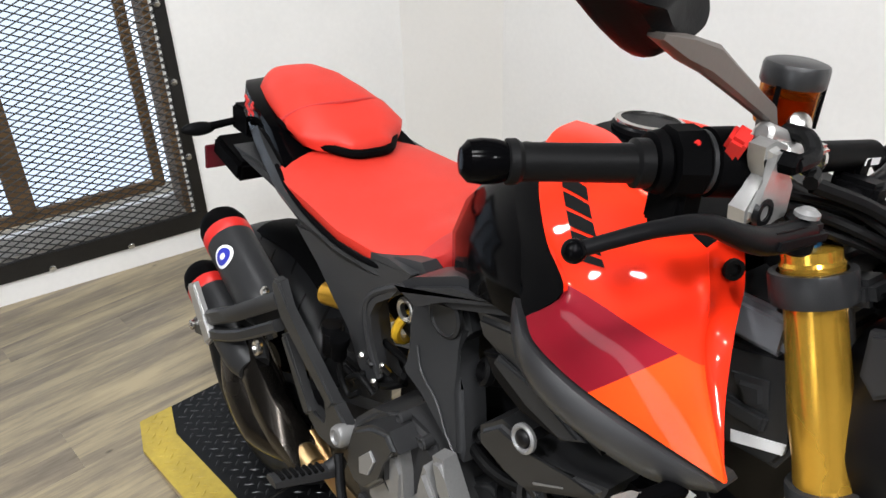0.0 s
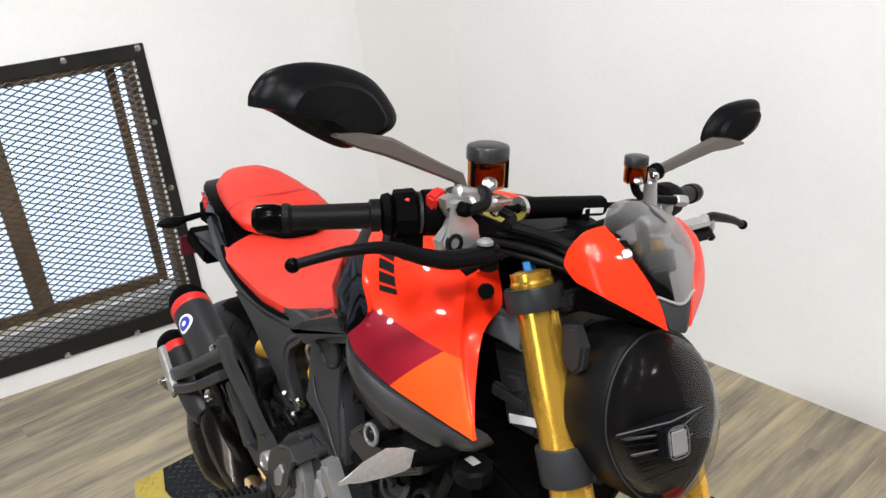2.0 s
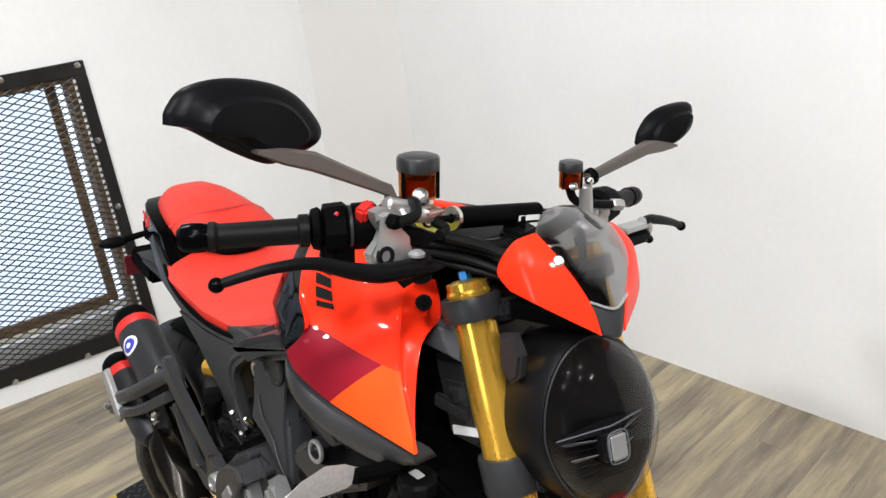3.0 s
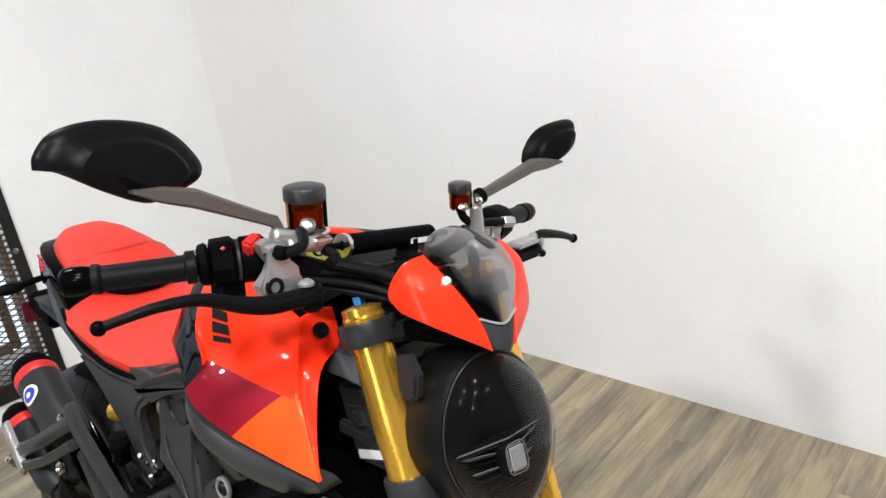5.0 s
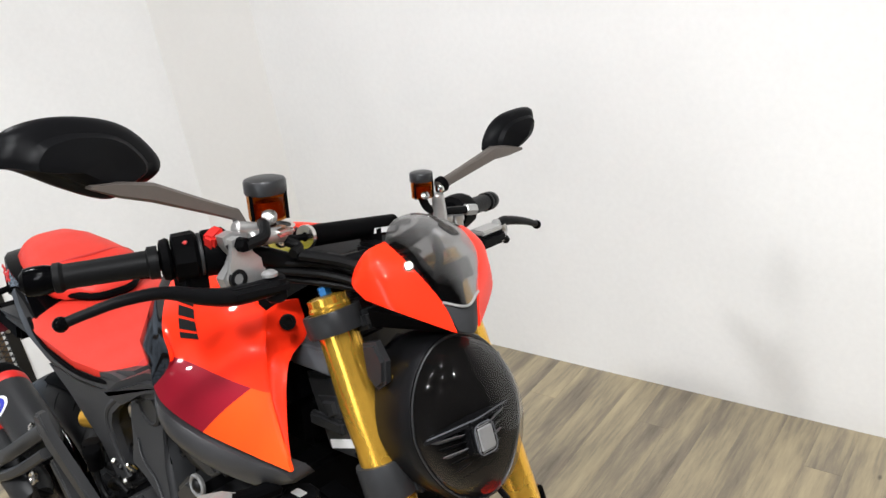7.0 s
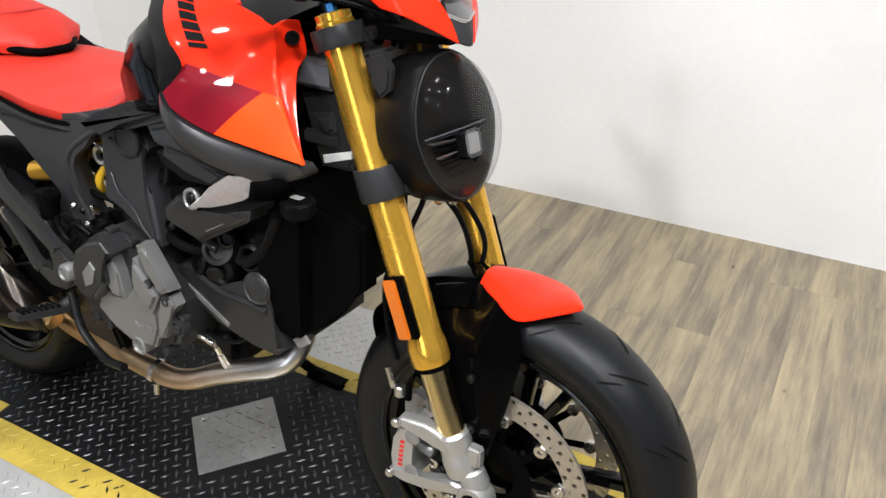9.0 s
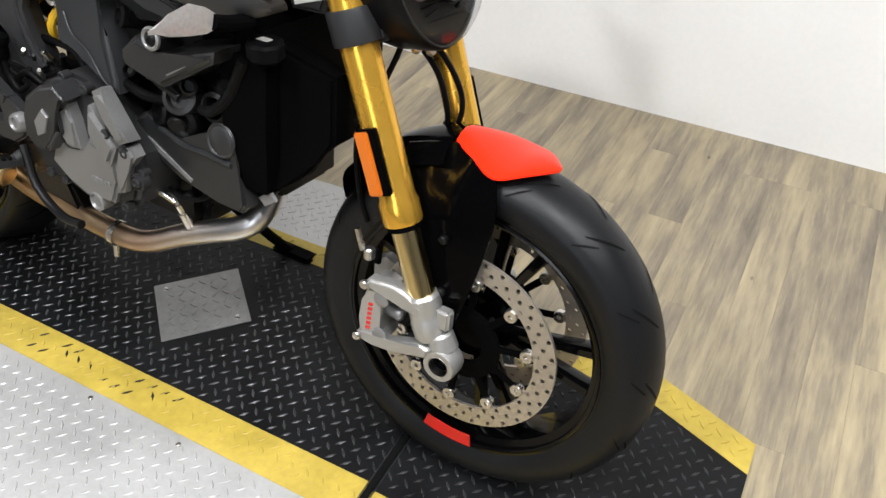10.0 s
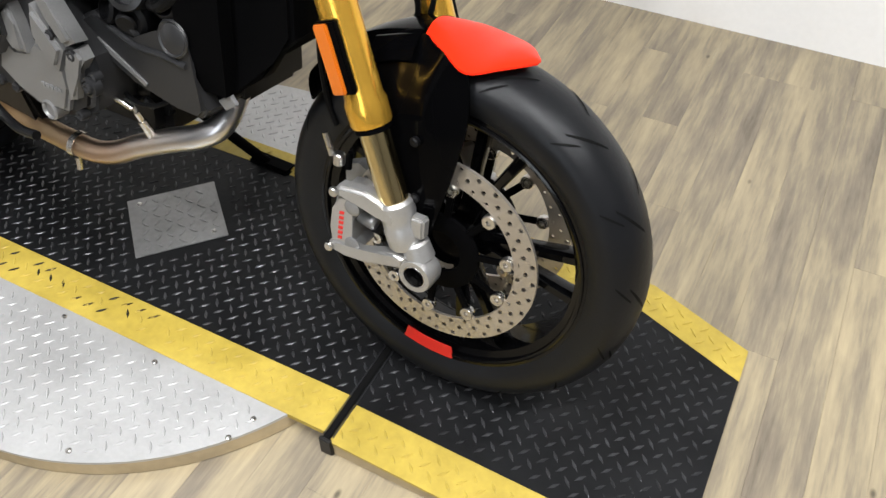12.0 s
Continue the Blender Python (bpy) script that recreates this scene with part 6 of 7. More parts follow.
pb = part("plate_bracket", joined(rbox((-1.47, -0.05, 0.735), (-1.40, 0.05, 0.79), 0.006), rbox((-1.52, -0.07, 0.655), (-1.40, 0.07, 0.7), 0.008, pose(0, 0, 0, 0, 14, 0))), BLACK, bike, "black rear plate bracket")
part("rear_reflector", rbox((-1.535, -0.082, 0.635), (-1.527, 0.06, 0.685), 0.002), surface("red_reflector", (0.1, 0.006, 0.012), 0.25, vary=0.4, grain=400, bump=0.4, coat=0.3), pb, "dark red reflector strip")

# ---- rear wheel ----
RW = (-1.315, 0.0, 0.272)
rw = wheel("rear_wheel", RW, 0.288, 0.086, 0.21, 5, "gloss black rear wheel")
sipes(rw, RW, 0.288, 0.21, 0.086, 14, -1)
for s in (-1, 1):
    part("swingarm", loft([[(x, s * (y + dy), z + dz) for dy, dz in ((-0.015, -h), (0.015, -h), (0.02, 0), (0.015, h), (-0.015, h), (-0.02, 0))] for x, y, z, h in ((-0.82, 0.10, 0.42, 0.045), (-1.0, 0.115, 0.37, 0.04), (-1.2, 0.125, 0.3, 0.035), (-1.34, 0.125, 0.272, 0.04))]), CAST_DARK, bike, "dark cast swingarm", sharp=50)
hug = part("mudguard", guard(radians(60), radians(110), 0.305, 0.305, 0.05, 0.06, 0.02, 0.02, 6), BLACK, bike, "black inner mudguard")
hug.location = (RW[0] + 0.04, 0, RW[2] - 0.3)

# ---- frame plates and sub-frame ----
for s in (-1, 1):
    part("frame_plate", plate([(-1.06, 0.725), (-0.977, 0.742), (-0.898, 0.745), (-0.787, 0.765), (-0.733, 0.779), (-0.718, 0.762), (-0.729, 0.748), (-0.784, 0.721), (-0.823, 0.692), (-0.838, 0.66), (-0.825, 0.614), (-0.8, 0.57), (-0.775, 0.552), (-0.823, 0.521), (-0.846, 0.557), (-0.878, 0.605), (-0.915, 0.65), (-0.965, 0.69), (-1.05, 0.705)], s * 0.152, s * 0.11, 0.014, 4, 0.015), FRAME_GREY, bike, "grey frame plate", sharp=45)
    part("frame_edge", tube([(-0.745, s * 0.149, 0.743), (-0.79, s * 0.15, 0.716), (-0.824, s * 0.15, 0.69), (-0.837, s * 0.15, 0.66), (-0.824, s * 0.15, 0.61), (-0.795, s * 0.149, 0.565)], 0.006, 8), FRAME_GREY, bike)
    def Y(p):
        return (p[0], p[1] if s < 0 else -0.8 * p[1], p[2])
    la = [Y(p) for p in ((-0.520, -0.190, 0.852), (-0.468, -0.238, 0.872), (-0.432, -0.256, 0.856), (-0.375, -0.247, 0.833), (-0.305, -0.232, 0.818), (-0.246, -0.214, 0.807))]
    lb = [Y(p) for p in ((-0.512, -0.178, 0.812), (-0.468, -0.222, 0.804), (-0.42, -0.240, 0.796), (-0.36, -0.236, 0.784), (-0.30, -0.216, 0.772), (-0.248, -0.2, 0.788))]
    bmk, _ = patch(la, lb, [la[0], Y((-0.518, -0.188, 0.832)), lb[0]], [la[-1], Y((-0.243, -0.208, 0.798)), lb[-1]], 20, 8, 0.03, 0.008, (0, -s, 0))
    part("tank_trim", bmk, TRIM_GREY, bike, "grey moulded trim under the tank", sharp=45)
    part("tank_trim_rear", plate([(-0.717, 0.77), (-0.686, 0.793), (-0.619, 0.821), (-0.55, 0.828), (-0.534, 0.806), (-0.622, 0.775), (-0.67, 0.774), (-0.706, 0.764)], s * 0.176, s * 0.11, 0.012, 4, 0.02, ((-0.8, -0.56, -0.46), (-0.05, 0.0, 0.02))), FRAME_GREY, bike, "dark moulded side panel under the tank", sharp=45)
    if s < 0:
        part("lower_trim", plate([(-0.596, 0.784), (-0.509, 0.813), (-0.454, 0.782), (-0.351, 0.782), (-0.324, 0.789), (-0.331, 0.777), (-0.359, 0.768), (-0.458, 0.767), (-0.515, 0.766), (-0.572, 0.759)], s * 0.172, s * 0.12, 0.008, 3, 0.02, ((-0.65, -0.588, -0.3), (-0.02, 0.0, 0.072))), ENGINE_GREY, bike, "dark lower trim beside the frame", sharp=40)
    bm = plate([(-0.728, 0.744), (-0.714, 0.763), (-0.669, 0.775), (-0.635, 0.768), (-0.611, 0.741), (-0.627, 0.717), (-0.619, 0.695), (-0.596, 0.672), (-0.563, 0.61), (-0.559, 0.592), (-0.581, 0.594), (-0.624, 0.631), (-0.656, 0.645), (-0.692, 0.637), (-0.709, 0.644), (-0.691, 0.677), (-0.714, 0.713)], s * 0.158, s * 0.115, 0.008, 3, 0.02)
    for v in bm.verts:
        v.co.y += s * 0.27 * (0.745 - v.co.z)
    sp = part("side_plate", bm, GREY, bike, "grey side plate over the frame joint", sharp=45)
    # black disc on the surface gives the shade of a small hole
    part("plate_hole", lathe([(0.0, 0.001), (0.006, 0.001), (0.0065, -0.004)], (-0.698, s * 0.1585, 0.737), (0, s, 0), 14), BLACK, sp, "small black disc for the shade in a hole")
    part("plate_crease", tube([(x, s * (0.1595 + 0.27 * (0.745 - z)), z) for x, z in [(-0.686, 0.689), (-0.664, 0.662), (-0.624, 0.642), (-0.595, 0.617), (-0.562, 0.597)]], 0.0016, 6), FRAME_GREY, sp, "pale crease in the plate")
    bar_ = part("panel_bar", plate([(-0.556, 0.757), (-0.529, 0.769), (-0.457, 0.775), (-0.367, 0.767), (-0.406, 0.741), (-0.472, 0.733), (-0.508, 0.733), (-0.531, 0.742)], s * 0.19, s * 0.12, 0.004, 2, 0.03, ((-0.6, -0.546, -0.38), (-0.01, 0.0, 0.033))), SATIN_BLACK, bike, "black angular intake bar", sharp=25)
    # top face of the black bar; the light on it is put in as grey
    part("bar_facet", plate([(-0.525, 0.77), (-0.454, 0.775), (-0.37, 0.768), (-0.403, 0.747), (-0.462, 0.749), (-0.531, 0.757)], s * 0.193, s * 0.185, 0.003, 2, 0.02, ((-0.6, -0.546, -0.38), (-0.01, 0.0, 0.033))), GREY, bar_, "upper facet of the intake bar, greyed as if lit", sharp=25)
    part("frame_boss", lathe([(0.020, -0.008), (0.025, -0.004), (0.030, 0.001), (0.030, 0.006), (0.026, 0.008), (0.024, 0.005), (0.0, 0.004)], (-0.65, s * 0.16, 0.748), (0, s, 0.0), 30), GREY, bike, "round black frame cap")
    part("frame_ring", lathe([(0.011, 0), (0.019, 0), (0.019, 0.008), (0.016, 0.01), (0.011, 0.008)], (-0.765, s * 0.128, 0.69), (0, s, 0), 20, closed=True), STEEL, bike, "steel frame bolt ring")
# shock absorber
part("shock_body", rod((-0.99, -0.125, 0.608), (-0.915, -0.11, 0.62), 0.019, seg=22, bevel=0.004), GOLD, bike, "gold shock reservoir")
turns = [(-0.80 - 0.012 * k / 8, -0.075 + 0.034 * math.cos(2 * math.pi * k / 8), 0.6 + 0.015 * k / 8 + 0.034 * math.sin(2 * math.pi * k / 8)) for k in range(48)]
part("shock_spring", tube([(x + 0.05 - 0.004 * i, y, z) for i, (x, y, z) in enumerate(turns)], 0.0075, 8, 2), SHOCK_YELLOW, bike, "yellow shock spring")
part("shock_tube", rod((-0.92, -0.075, 0.66), (-0.72, -0.075, 0.6), 0.022, seg=18), CAST_DARK, bike, "dark shock body")

# ---- engine ----
eng = part("engine_block", joined(rbox((-0.80, -0.12, 0.34), (-0.48, 0.12, 0.6), 0.02), rbox((-0.6, -0.1, 0.45), (-0.38, 0.1, 0.62), 0.02, pose(0, 0, 0, 0, 20, 0)), rbox((-0.72, -0.1, 0.55), (-0.55, 0.1, 0.8), 0.02)), CAST_DARK, bike, "dark cast engine block")
CASE_DARK = surface("dark_grey_cast_cover", (0.026, 0.026, 0.027), 0.36, metal=0.2, vary=0.2, grain=350, bump=0.12, specular=0.2)
case = part("clutch_case", plate([(-0.71, 0.583), (-0.673, 0.604), (-0.629, 0.601), (-0.606, 0.593), (-0.571, 0.551), (-0.534, 0.525), (-0.514, 0.508), (-0.511, 0.475), (-0.533, 0.412), (-0.571, 0.39), (-0.64, 0.37), (-0.703, 0.39), (-0.745, 0.418), (-0.785, 0.429), (-0.805, 0.459), (-0.79, 0.516), (-0.751, 0.558)], -0.205, -0.11, 0.012, 3, 0.02), CASE_DARK, bike, "dark grey cast clutch cover")
part("cover_plate", plate([(-0.691, 0.5), (-0.674, 0.473), (-0.64, 0.479), (-0.617, 0.514), (-0.599, 0.492), (-0.562, 0.492), (-0.56, 0.449), (-0.579, 0.405), (-0.641, 0.398), (-0.684, 0.414), (-0.722, 0.441), (-0.699, 0.483)], -0.217, -0.195, 0.005, 2, 0.02), CAST, case, "flat grey lower part of the clutch cover", sharp=25)
part("cover_rib", plate([(-0.681, 0.539), (-0.648, 0.567), (-0.637, 0.536), (-0.629, 0.489), (-0.657, 0.485), (-0.676, 0.507)], -0.228, -0.2, 0.006, 2, 0.06), CAST, case, "angular rib cast into the clutch cover", sharp=25)
part("cover_rib", plate([(-0.602, 0.575), (-0.593, 0.569), (-0.546, 0.517), (-0.568, 0.476), (-0.588, 0.503), (-0.602, 0.526), (-0.609, 0.535)], -0.226, -0.2, 0.006, 2, 0.06), CAST, case, "angular rib cast into the clutch cover", sharp=25)
part("cover_rib", plate([(-0.587, 0.602), (-0.566, 0.609), (-0.552, 0.59), (-0.514, 0.537), (-0.539, 0.524), (-0.57, 0.562)], -0.227, -0.2, 0.006, 2, 0.06), CAST, case, "angular rib cast into the clutch cover", sharp=25)
part("cover_rib", plate([(-0.548, 0.518), (-0.517, 0.529), (-0.508, 0.513), (-0.53, 0.486), (-0.546, 0.437), (-0.565, 0.43), (-0.549, 0.475)], -0.222, -0.2, 0.005, 2, 0.06), CAST, case, "angular rib cast into the clutch cover", sharp=25)
cap = part("clutch_badge", plate([(-0.729, 0.557), (-0.691, 0.586), (-0.653, 0.599), (-0.629, 0.578), (-0.659, 0.552), (-0.656, 0.514), (-0.692, 0.471), (-0.72, 0.467), (-0.743, 0.486), (-0.741, 0.527)], -0.242, -0.2, 0.006, 3, 0.04), ENGINE_GREY, bike, "dark angular clutch cover cap", sharp=25)
part("clutch_hex", plate([(-0.705, 0.525), (-0.682, 0.551), (-0.671, 0.54), (-0.683, 0.51), (-0.702, 0.5)], -0.2455, -0.24, 0.001, 1), CAST, cap, "grey facet on the clutch cap")
for x, y, z in [(-0.57, -0.219, 0.535), (-0.532, -0.219, 0.514), (-0.512, -0.219, 0.47), (-0.619, -0.207, 0.591), (-0.705, -0.207, 0.405), (-0.741, -0.207, 0.407), (-0.668, -0.207, 0.598), (-0.513, -0.207, 0.48), (-0.56, -0.207, 0.403)]:
    part("case_bolt", lathe([(0.0085, -0.012), (0.0085, 0.003), (0.006, 0.005), (0.0035, 0.003), (0, 0.001)], (x, y, z), (0, -1, 0), 12), CASE_DARK, bike)
for x, z in [(-0.574, 0.532), (-0.536, 0.511), (-0.516, 0.467)]:
    part("bolt_well", lathe([(0.016, -0.014), (0.015, 0.0), (0.011, 0.002), (0.0095, -0.002)], (x, -0.216, z), (0, -1, 0), 18), CASE_DARK, case, "round bolt well")
for k in range(5):
    x = -0.621 + 0.009 * k
    part("mark_bar", rbox((x, -0.2185, 0.439), (x + 0.0065, -0.2168, 0.439 + 0.007), 0.0), GREY_MARK, case, "small cast mark")
part("oil_window", lathe([(0.010, -0.02), (0.017, -0.02), (0.017, 0.003), (0.014, 0.005), (0.012, 0.0), (0, 0.0)], (-0.619, -0.215, 0.397), (0, -1, 0), 20), CAST, case, "round oil level window")
part("filler_neck", rod((-0.675, -0.14, 0.59), (-0.675, -0.15, 0.618), 0.014, seg=14, bevel=0.003), CAST_DARK, bike, "oil filler neck")
bel = part("belly_panel", plate([(-0.582, 0.542), (-0.542, 0.562), (-0.509, 0.553), (-0.465, 0.535), (-0.418, 0.559), (-0.388, 0.583), (-0.351, 0.601), (-0.354, 0.512), (-0.336, 0.462), (-0.349, 0.447), (-0.398, 0.448), (-0.475, 0.464), (-0.541, 0.496)], -0.167, -0.09, 0.006, 3, 0.02), ENGINE_GREY, bike, "dark grey lower engine panel", sharp=40)
part("belly_boss", lathe([(0.02, -0.006), (0.026, 0.0), (0.0275, 0.003), (0.025, 0.006), (0.022, 0.004), (0.019, 0.006), (0.0, 0.007)], (-0.378, -0.167, 0.566), (0, -1, 0.1), 26), ENGINE_GREY, bel, "round boss on the lower panel")
# pale strip puts the highlight of the panel's crease into colour
part("panel_crease", plate([(-0.546, 0.519), (-0.534, 0.525), (-0.445, 0.477), (-0.449, 0.471)], -0.1695, -0.1665, 0.0006), CAST, bel, "crease on the lower panel with a painted highlight")
part("panel_ridge", tube([(-0.506, -0.168, 0.549), (-0.457, -0.168, 0.533), (-0.407, -0.168, 0.533), (-0.362, -0.168, 0.529)], 0.005, 8), GREY, bel, "raised ridge on the lower panel")
part("panel_strip", plate([(-0.587, 0.52), (-0.58, 0.525), (-0.539, 0.476), (-0.547, 0.472)], -0.1715, -0.166, 0.0006), GREY_LID, bel, "pale edge strip")
shr = part("shroud", plate([(-0.536, 0.672), (-0.503, 0.702), (-0.472, 0.699), (-0.472, 0.679), (-0.388, 0.702), (-0.346, 0.716), (-0.35, 0.697), (-0.451, 0.636), (-0.479, 0.638), (-0.53, 0.651)], -0.207, -0.10, 0.008, 3, 0.04), ENGINE_GREY, bike, "dark angular cylinder head shroud", sharp=25)
part("shroud_line", plate([(-0.437, 0.663), (-0.398, 0.685), (-0.397, 0.684), (-0.435, 0.661)], -0.2085, -0.205, 0.0004), CAST, shr, "pale line on the shroud")
part("plug_ring", lathe([(0.011, 0), (0.017, 0.0), (0.017, 0.004), (0.014, 0.006), (0.011, 0.004)], (-0.456, -0.209, 0.71), (0, -1, 0.1), 20, closed=True), CAST, shr, "grey metal ring")
part("plug", egg((-0.456, -0.21, 0.71), 0.011, 0.008, 0.011, 14, 8), CAST_DARK, shr)
part("cylinder_head", rbox((-0.53, -0.12, 0.56), (-0.36, 0.12, 0.7), 0.02), CAST_DARK, bike, "dark cylinder head")
part("starter", rod((-0.53, -0.14, 0.535), (-0.455, -0.155, 0.556), 0.015, seg=16, bevel=0.004), GREY, bike, "grey coolant pipe")
part("pump", joined(rod((-0.47, -0.10, 0.57), (-0.47, -0.162, 0.565), 0.03, seg=20, bevel=0.006), rod((-0.47, -0.162, 0.565), (-0.466, -0.172, 0.562), 0.016, seg=16, bevel=0.003)), CAST_DARK, bike, "dark water pump")
part("hose_mouth", lathe([(0.014, -0.03), (0.022, -0.03), (0.024, 0.0), (0.018, 0.004), (0.015, 0.0)], (-0.392, -0.165, 0.612), (0.1, -1, 0.1), 20, closed=True), CAST_DARK, bike, "dark hose mouth")
part("hose", tube([(-0.35, -0.15, 0.66), (-0.37, -0.16, 0.65), (-0.4, -0.14, 0.64), (-0.42, -0.1, 0.63)], 0.014, 10), SATIN_BLACK, bike, "black coolant hose")
# radiator with its side tank, cap and core
part("front_cover", plate([(-0.46, 0.43), (-0.372, 0.428), (-0.348, 0.452), (-0.318, 0.482), (-0.262, 0.525), (-0.237, 0.565), (-0.20, 0.60), (-0.20, 0.70), (-0.30, 0.72), (-0.42, 0.6)], -0.135, -0.10, 0.006), BLACK, bike, "black cover beside the radiator")
part("crankcase_front", rbox((-0.46, -0.09, 0.42), (-0.35, 0.09, 0.56), 0.02), CAST_DARK, bike, "dark crankcase front")
part("stay_tab", plate([(-0.335, 0.474), (-0.312, 0.492), (-0.300, 0.478), (-0.322, 0.462)], -0.142, -0.136, 0.001), CAST, bike)
rad = part("radiator", rbox((-0.36, -0.15, 0.50), (-0.315, 0.16, 0.745), 0.006), BLACK, bike, "black radiator")
part("side_tank", loft([[(x0, y, z), (x1, y, z), (x1, y - 0.025, z), (x0 - 0.004, y - 0.03, z)] for x0, x1, y, z in ((-0.37, -0.295, -0.135, 0.705), (-0.37, -0.295, -0.14, 0.62), (-0.365, -0.3, -0.135, 0.54), (-0.36, -0.31, -0.125, 0.49))]), BLACK, rad)
part("filler_cap", lathe([(0.02, -0.02), (0.026, -0.014), (0.026, 0.004), (0.022, 0.008), (0.0, 0.009)], (-0.29, -0.166, 0.73), (0.05, -0.1, 1), 9), SATIN_BLACK, rad, "black radiator cap")
part("cap_mark", rbox((-0.3, -0.172, 0.7385), (-0.282, -0.16, 0.7395), 0.0), GREY_LABEL, rad)
for lo, hi, mt in (((-0.34, -0.098, 0.79), (-0.25, 0.098, 0.83), BLACK), ((-0.33, -0.09, 0.842), (-0.262, 0.09, 0.876), CAST_DARK), ((-0.345, -0.11, 0.888), (-0.262, 0.11, 0.925), ENGINE_GREY)):
    part("neck_box", rbox(lo, hi, 0.006), mt, bike, "dark moulded box behind the fork")
for z0, z1, y in ((0.895, 0.915, -0.1005), (0.80, 0.82, -0.0995)):
    part("box_face", rbox((-0.325, y - 0.012, z0), (-0.262, y, z1), 0.004), GREY, bike, "grey connector box")
part("airbox", rbox((-0.42, -0.095, 0.74), (-0.345, 0.095, 0.95), 0.015), BLACK, bike, "black airbox behind the steering head")
for s in (-1, 1):
    part("neck_panel", plate([(-0.335, 0.868), (-0.255, 0.888), (-0.232, 0.80), (-0.245, 0.768), (-0.30, 0.765)], s * 0.104, s * 0.095, 0.006, 3, 0.02), ENGINE_GREY, bike, "dark panel beside the steering head")
    part("panel_fold", plate([(-0.31, 0.845), (-0.27, 0.855), (-0.262, 0.825), (-0.285, 0.81)], s * 0.112, s * 0.1, 0.006, 2, 0.2), GREY, bike)
part("white_label", plate([(-0.293, 0.785), (-0.240, 0.802), (-0.240, 0.79), (-0.29, 0.773)], -0.1065, -0.1, 0.001), GREY_LABEL, bike, "small pale grey label")
part("box_lid", rbox((-0.35, -0.118, 0.884), (-0.262, -0.09, 0.924), 0.006), GREY_LID, bike, "pale grey box lid")
for s, yo in ((-1, 0.0),):
    ind = part("front_indicator", loft([[(x, s * (y + yo + dy), z + dz) for dy, dz in ((0, h), (0.012, h * 0.5), (0.012, -h * 0.5), (0, -h), (-0.012, -h * 0.5), (-0.012, h * 0.5))] for x, y, z, h in ((-0.275, 0.358, 0.797, 0.004), (-0.277, 0.338, 0.798, 0.013), (-0.279, 0.305, 0.797, 0.019), (-0.281, 0.278, 0.79, 0.016), (-0.282, 0.264, 0.785, 0.009))]), FROST, bike, "frosted clear front indicator", sharp=30)
    part("stem", tube([(-0.282, s * (0.267 + yo), 0.786), (-0.28, s * (0.24 + yo), 0.779), (-0.278, s * (0.205 + yo), 0.775)], 0.010, 10), BLACK, ind)

# ---- exhaust ----
pipe = part("header_pipe", tube([(-1.0, -0.14, 0.315), (-0.93, -0.142, 0.295), (-0.86, -0.142, 0.285), (-0.79, -0.14, 0.28), (-0.72, -0.135, 0.27), (-0.655, -0.13, 0.266), (-0.6, -0.126, 0.282), (-0.54, -0.122, 0.315), (-0.47, -0.116, 0.348), (-0.415, -0.104, 0.37), (-0.388, -0.085, 0.392), (-0.385, -0.05, 0.43), (-0.40, -0.02, 0.48)], 0.0205, 18), PIPE, bike, "heat-tinted steel exhaust pipe")
part("clamp", lathe([(0.021, -0.006), (0.0245, -0.006), (0.0245, 0.006), (0.021, 0.006)], (-0.69, -0.133, 0.2675), (1, 0.06, -0.1), 24, closed=True), STEEL, pipe, "steel pipe clamp")
part("clamp_screw", rod((-0.69, -0.14, 0.25), (-0.69, -0.142, 0.222), 0.006, seg=10), STEEL, pipe)
part("sensor", joined(rod((-0.505, -0.125, 0.345), (-0.507, -0.14, 0.382), 0.009, 0.007, seg=12), rod((-0.507, -0.14, 0.382), (-0.508, -0.147, 0.4), 0.005, seg=10)), STEEL, pipe, "steel exhaust sensor")
part("sensor_lead", tube([(-0.508, -0.147, 0.4), (-0.515, -0.15, 0.415), (-0.54, -0.14, 0.41), (-0.56, -0.12, 0.42)], 0.003, 6), SILVER, pipe)


def silencer(p, q, r, parent_label, main):
    p, q = Vector(p), Vector(q)
    n = (q - p).length
    can = part("silencer", lathe([(r * 0.7, -0.02), (r * 0.92, 0.0), (r, 0.02), (r, n - 0.04)], p, q - p, 36), GREY, bike, parent_label, sharp=50)
    part("end_cap", lathe([(r * 1.01, n - 0.018), (r * 0.99, n), (r * 0.86, n + 0.018), (r * 0.7, n + 0.026), (r * 0.62, n + 0.024), (r * 0.6, n - 0.03)], p, q - p, 36), BLACK, can, "black end cap")
    part("red_ring", lathe([(r * 1.0, n - 0.042), (r * 1.02, n - 0.04), (r * 1.02, n - 0.02), (r * 1.0, n - 0.018)], p, q - p, 36, closed=True), RED_MARK, can, "red ring")
    return can


can1 = silencer((-1.09, -0.176, 0.545), (-1.285, -0.16, 0.612), 0.044, "black silencer with a red ring and a badge", True)
can2 = silencer((-1.09, -0.21, 0.45), (-1.285, -0.2, 0.515), 0.039, "lower black silencer with a red ring", False)
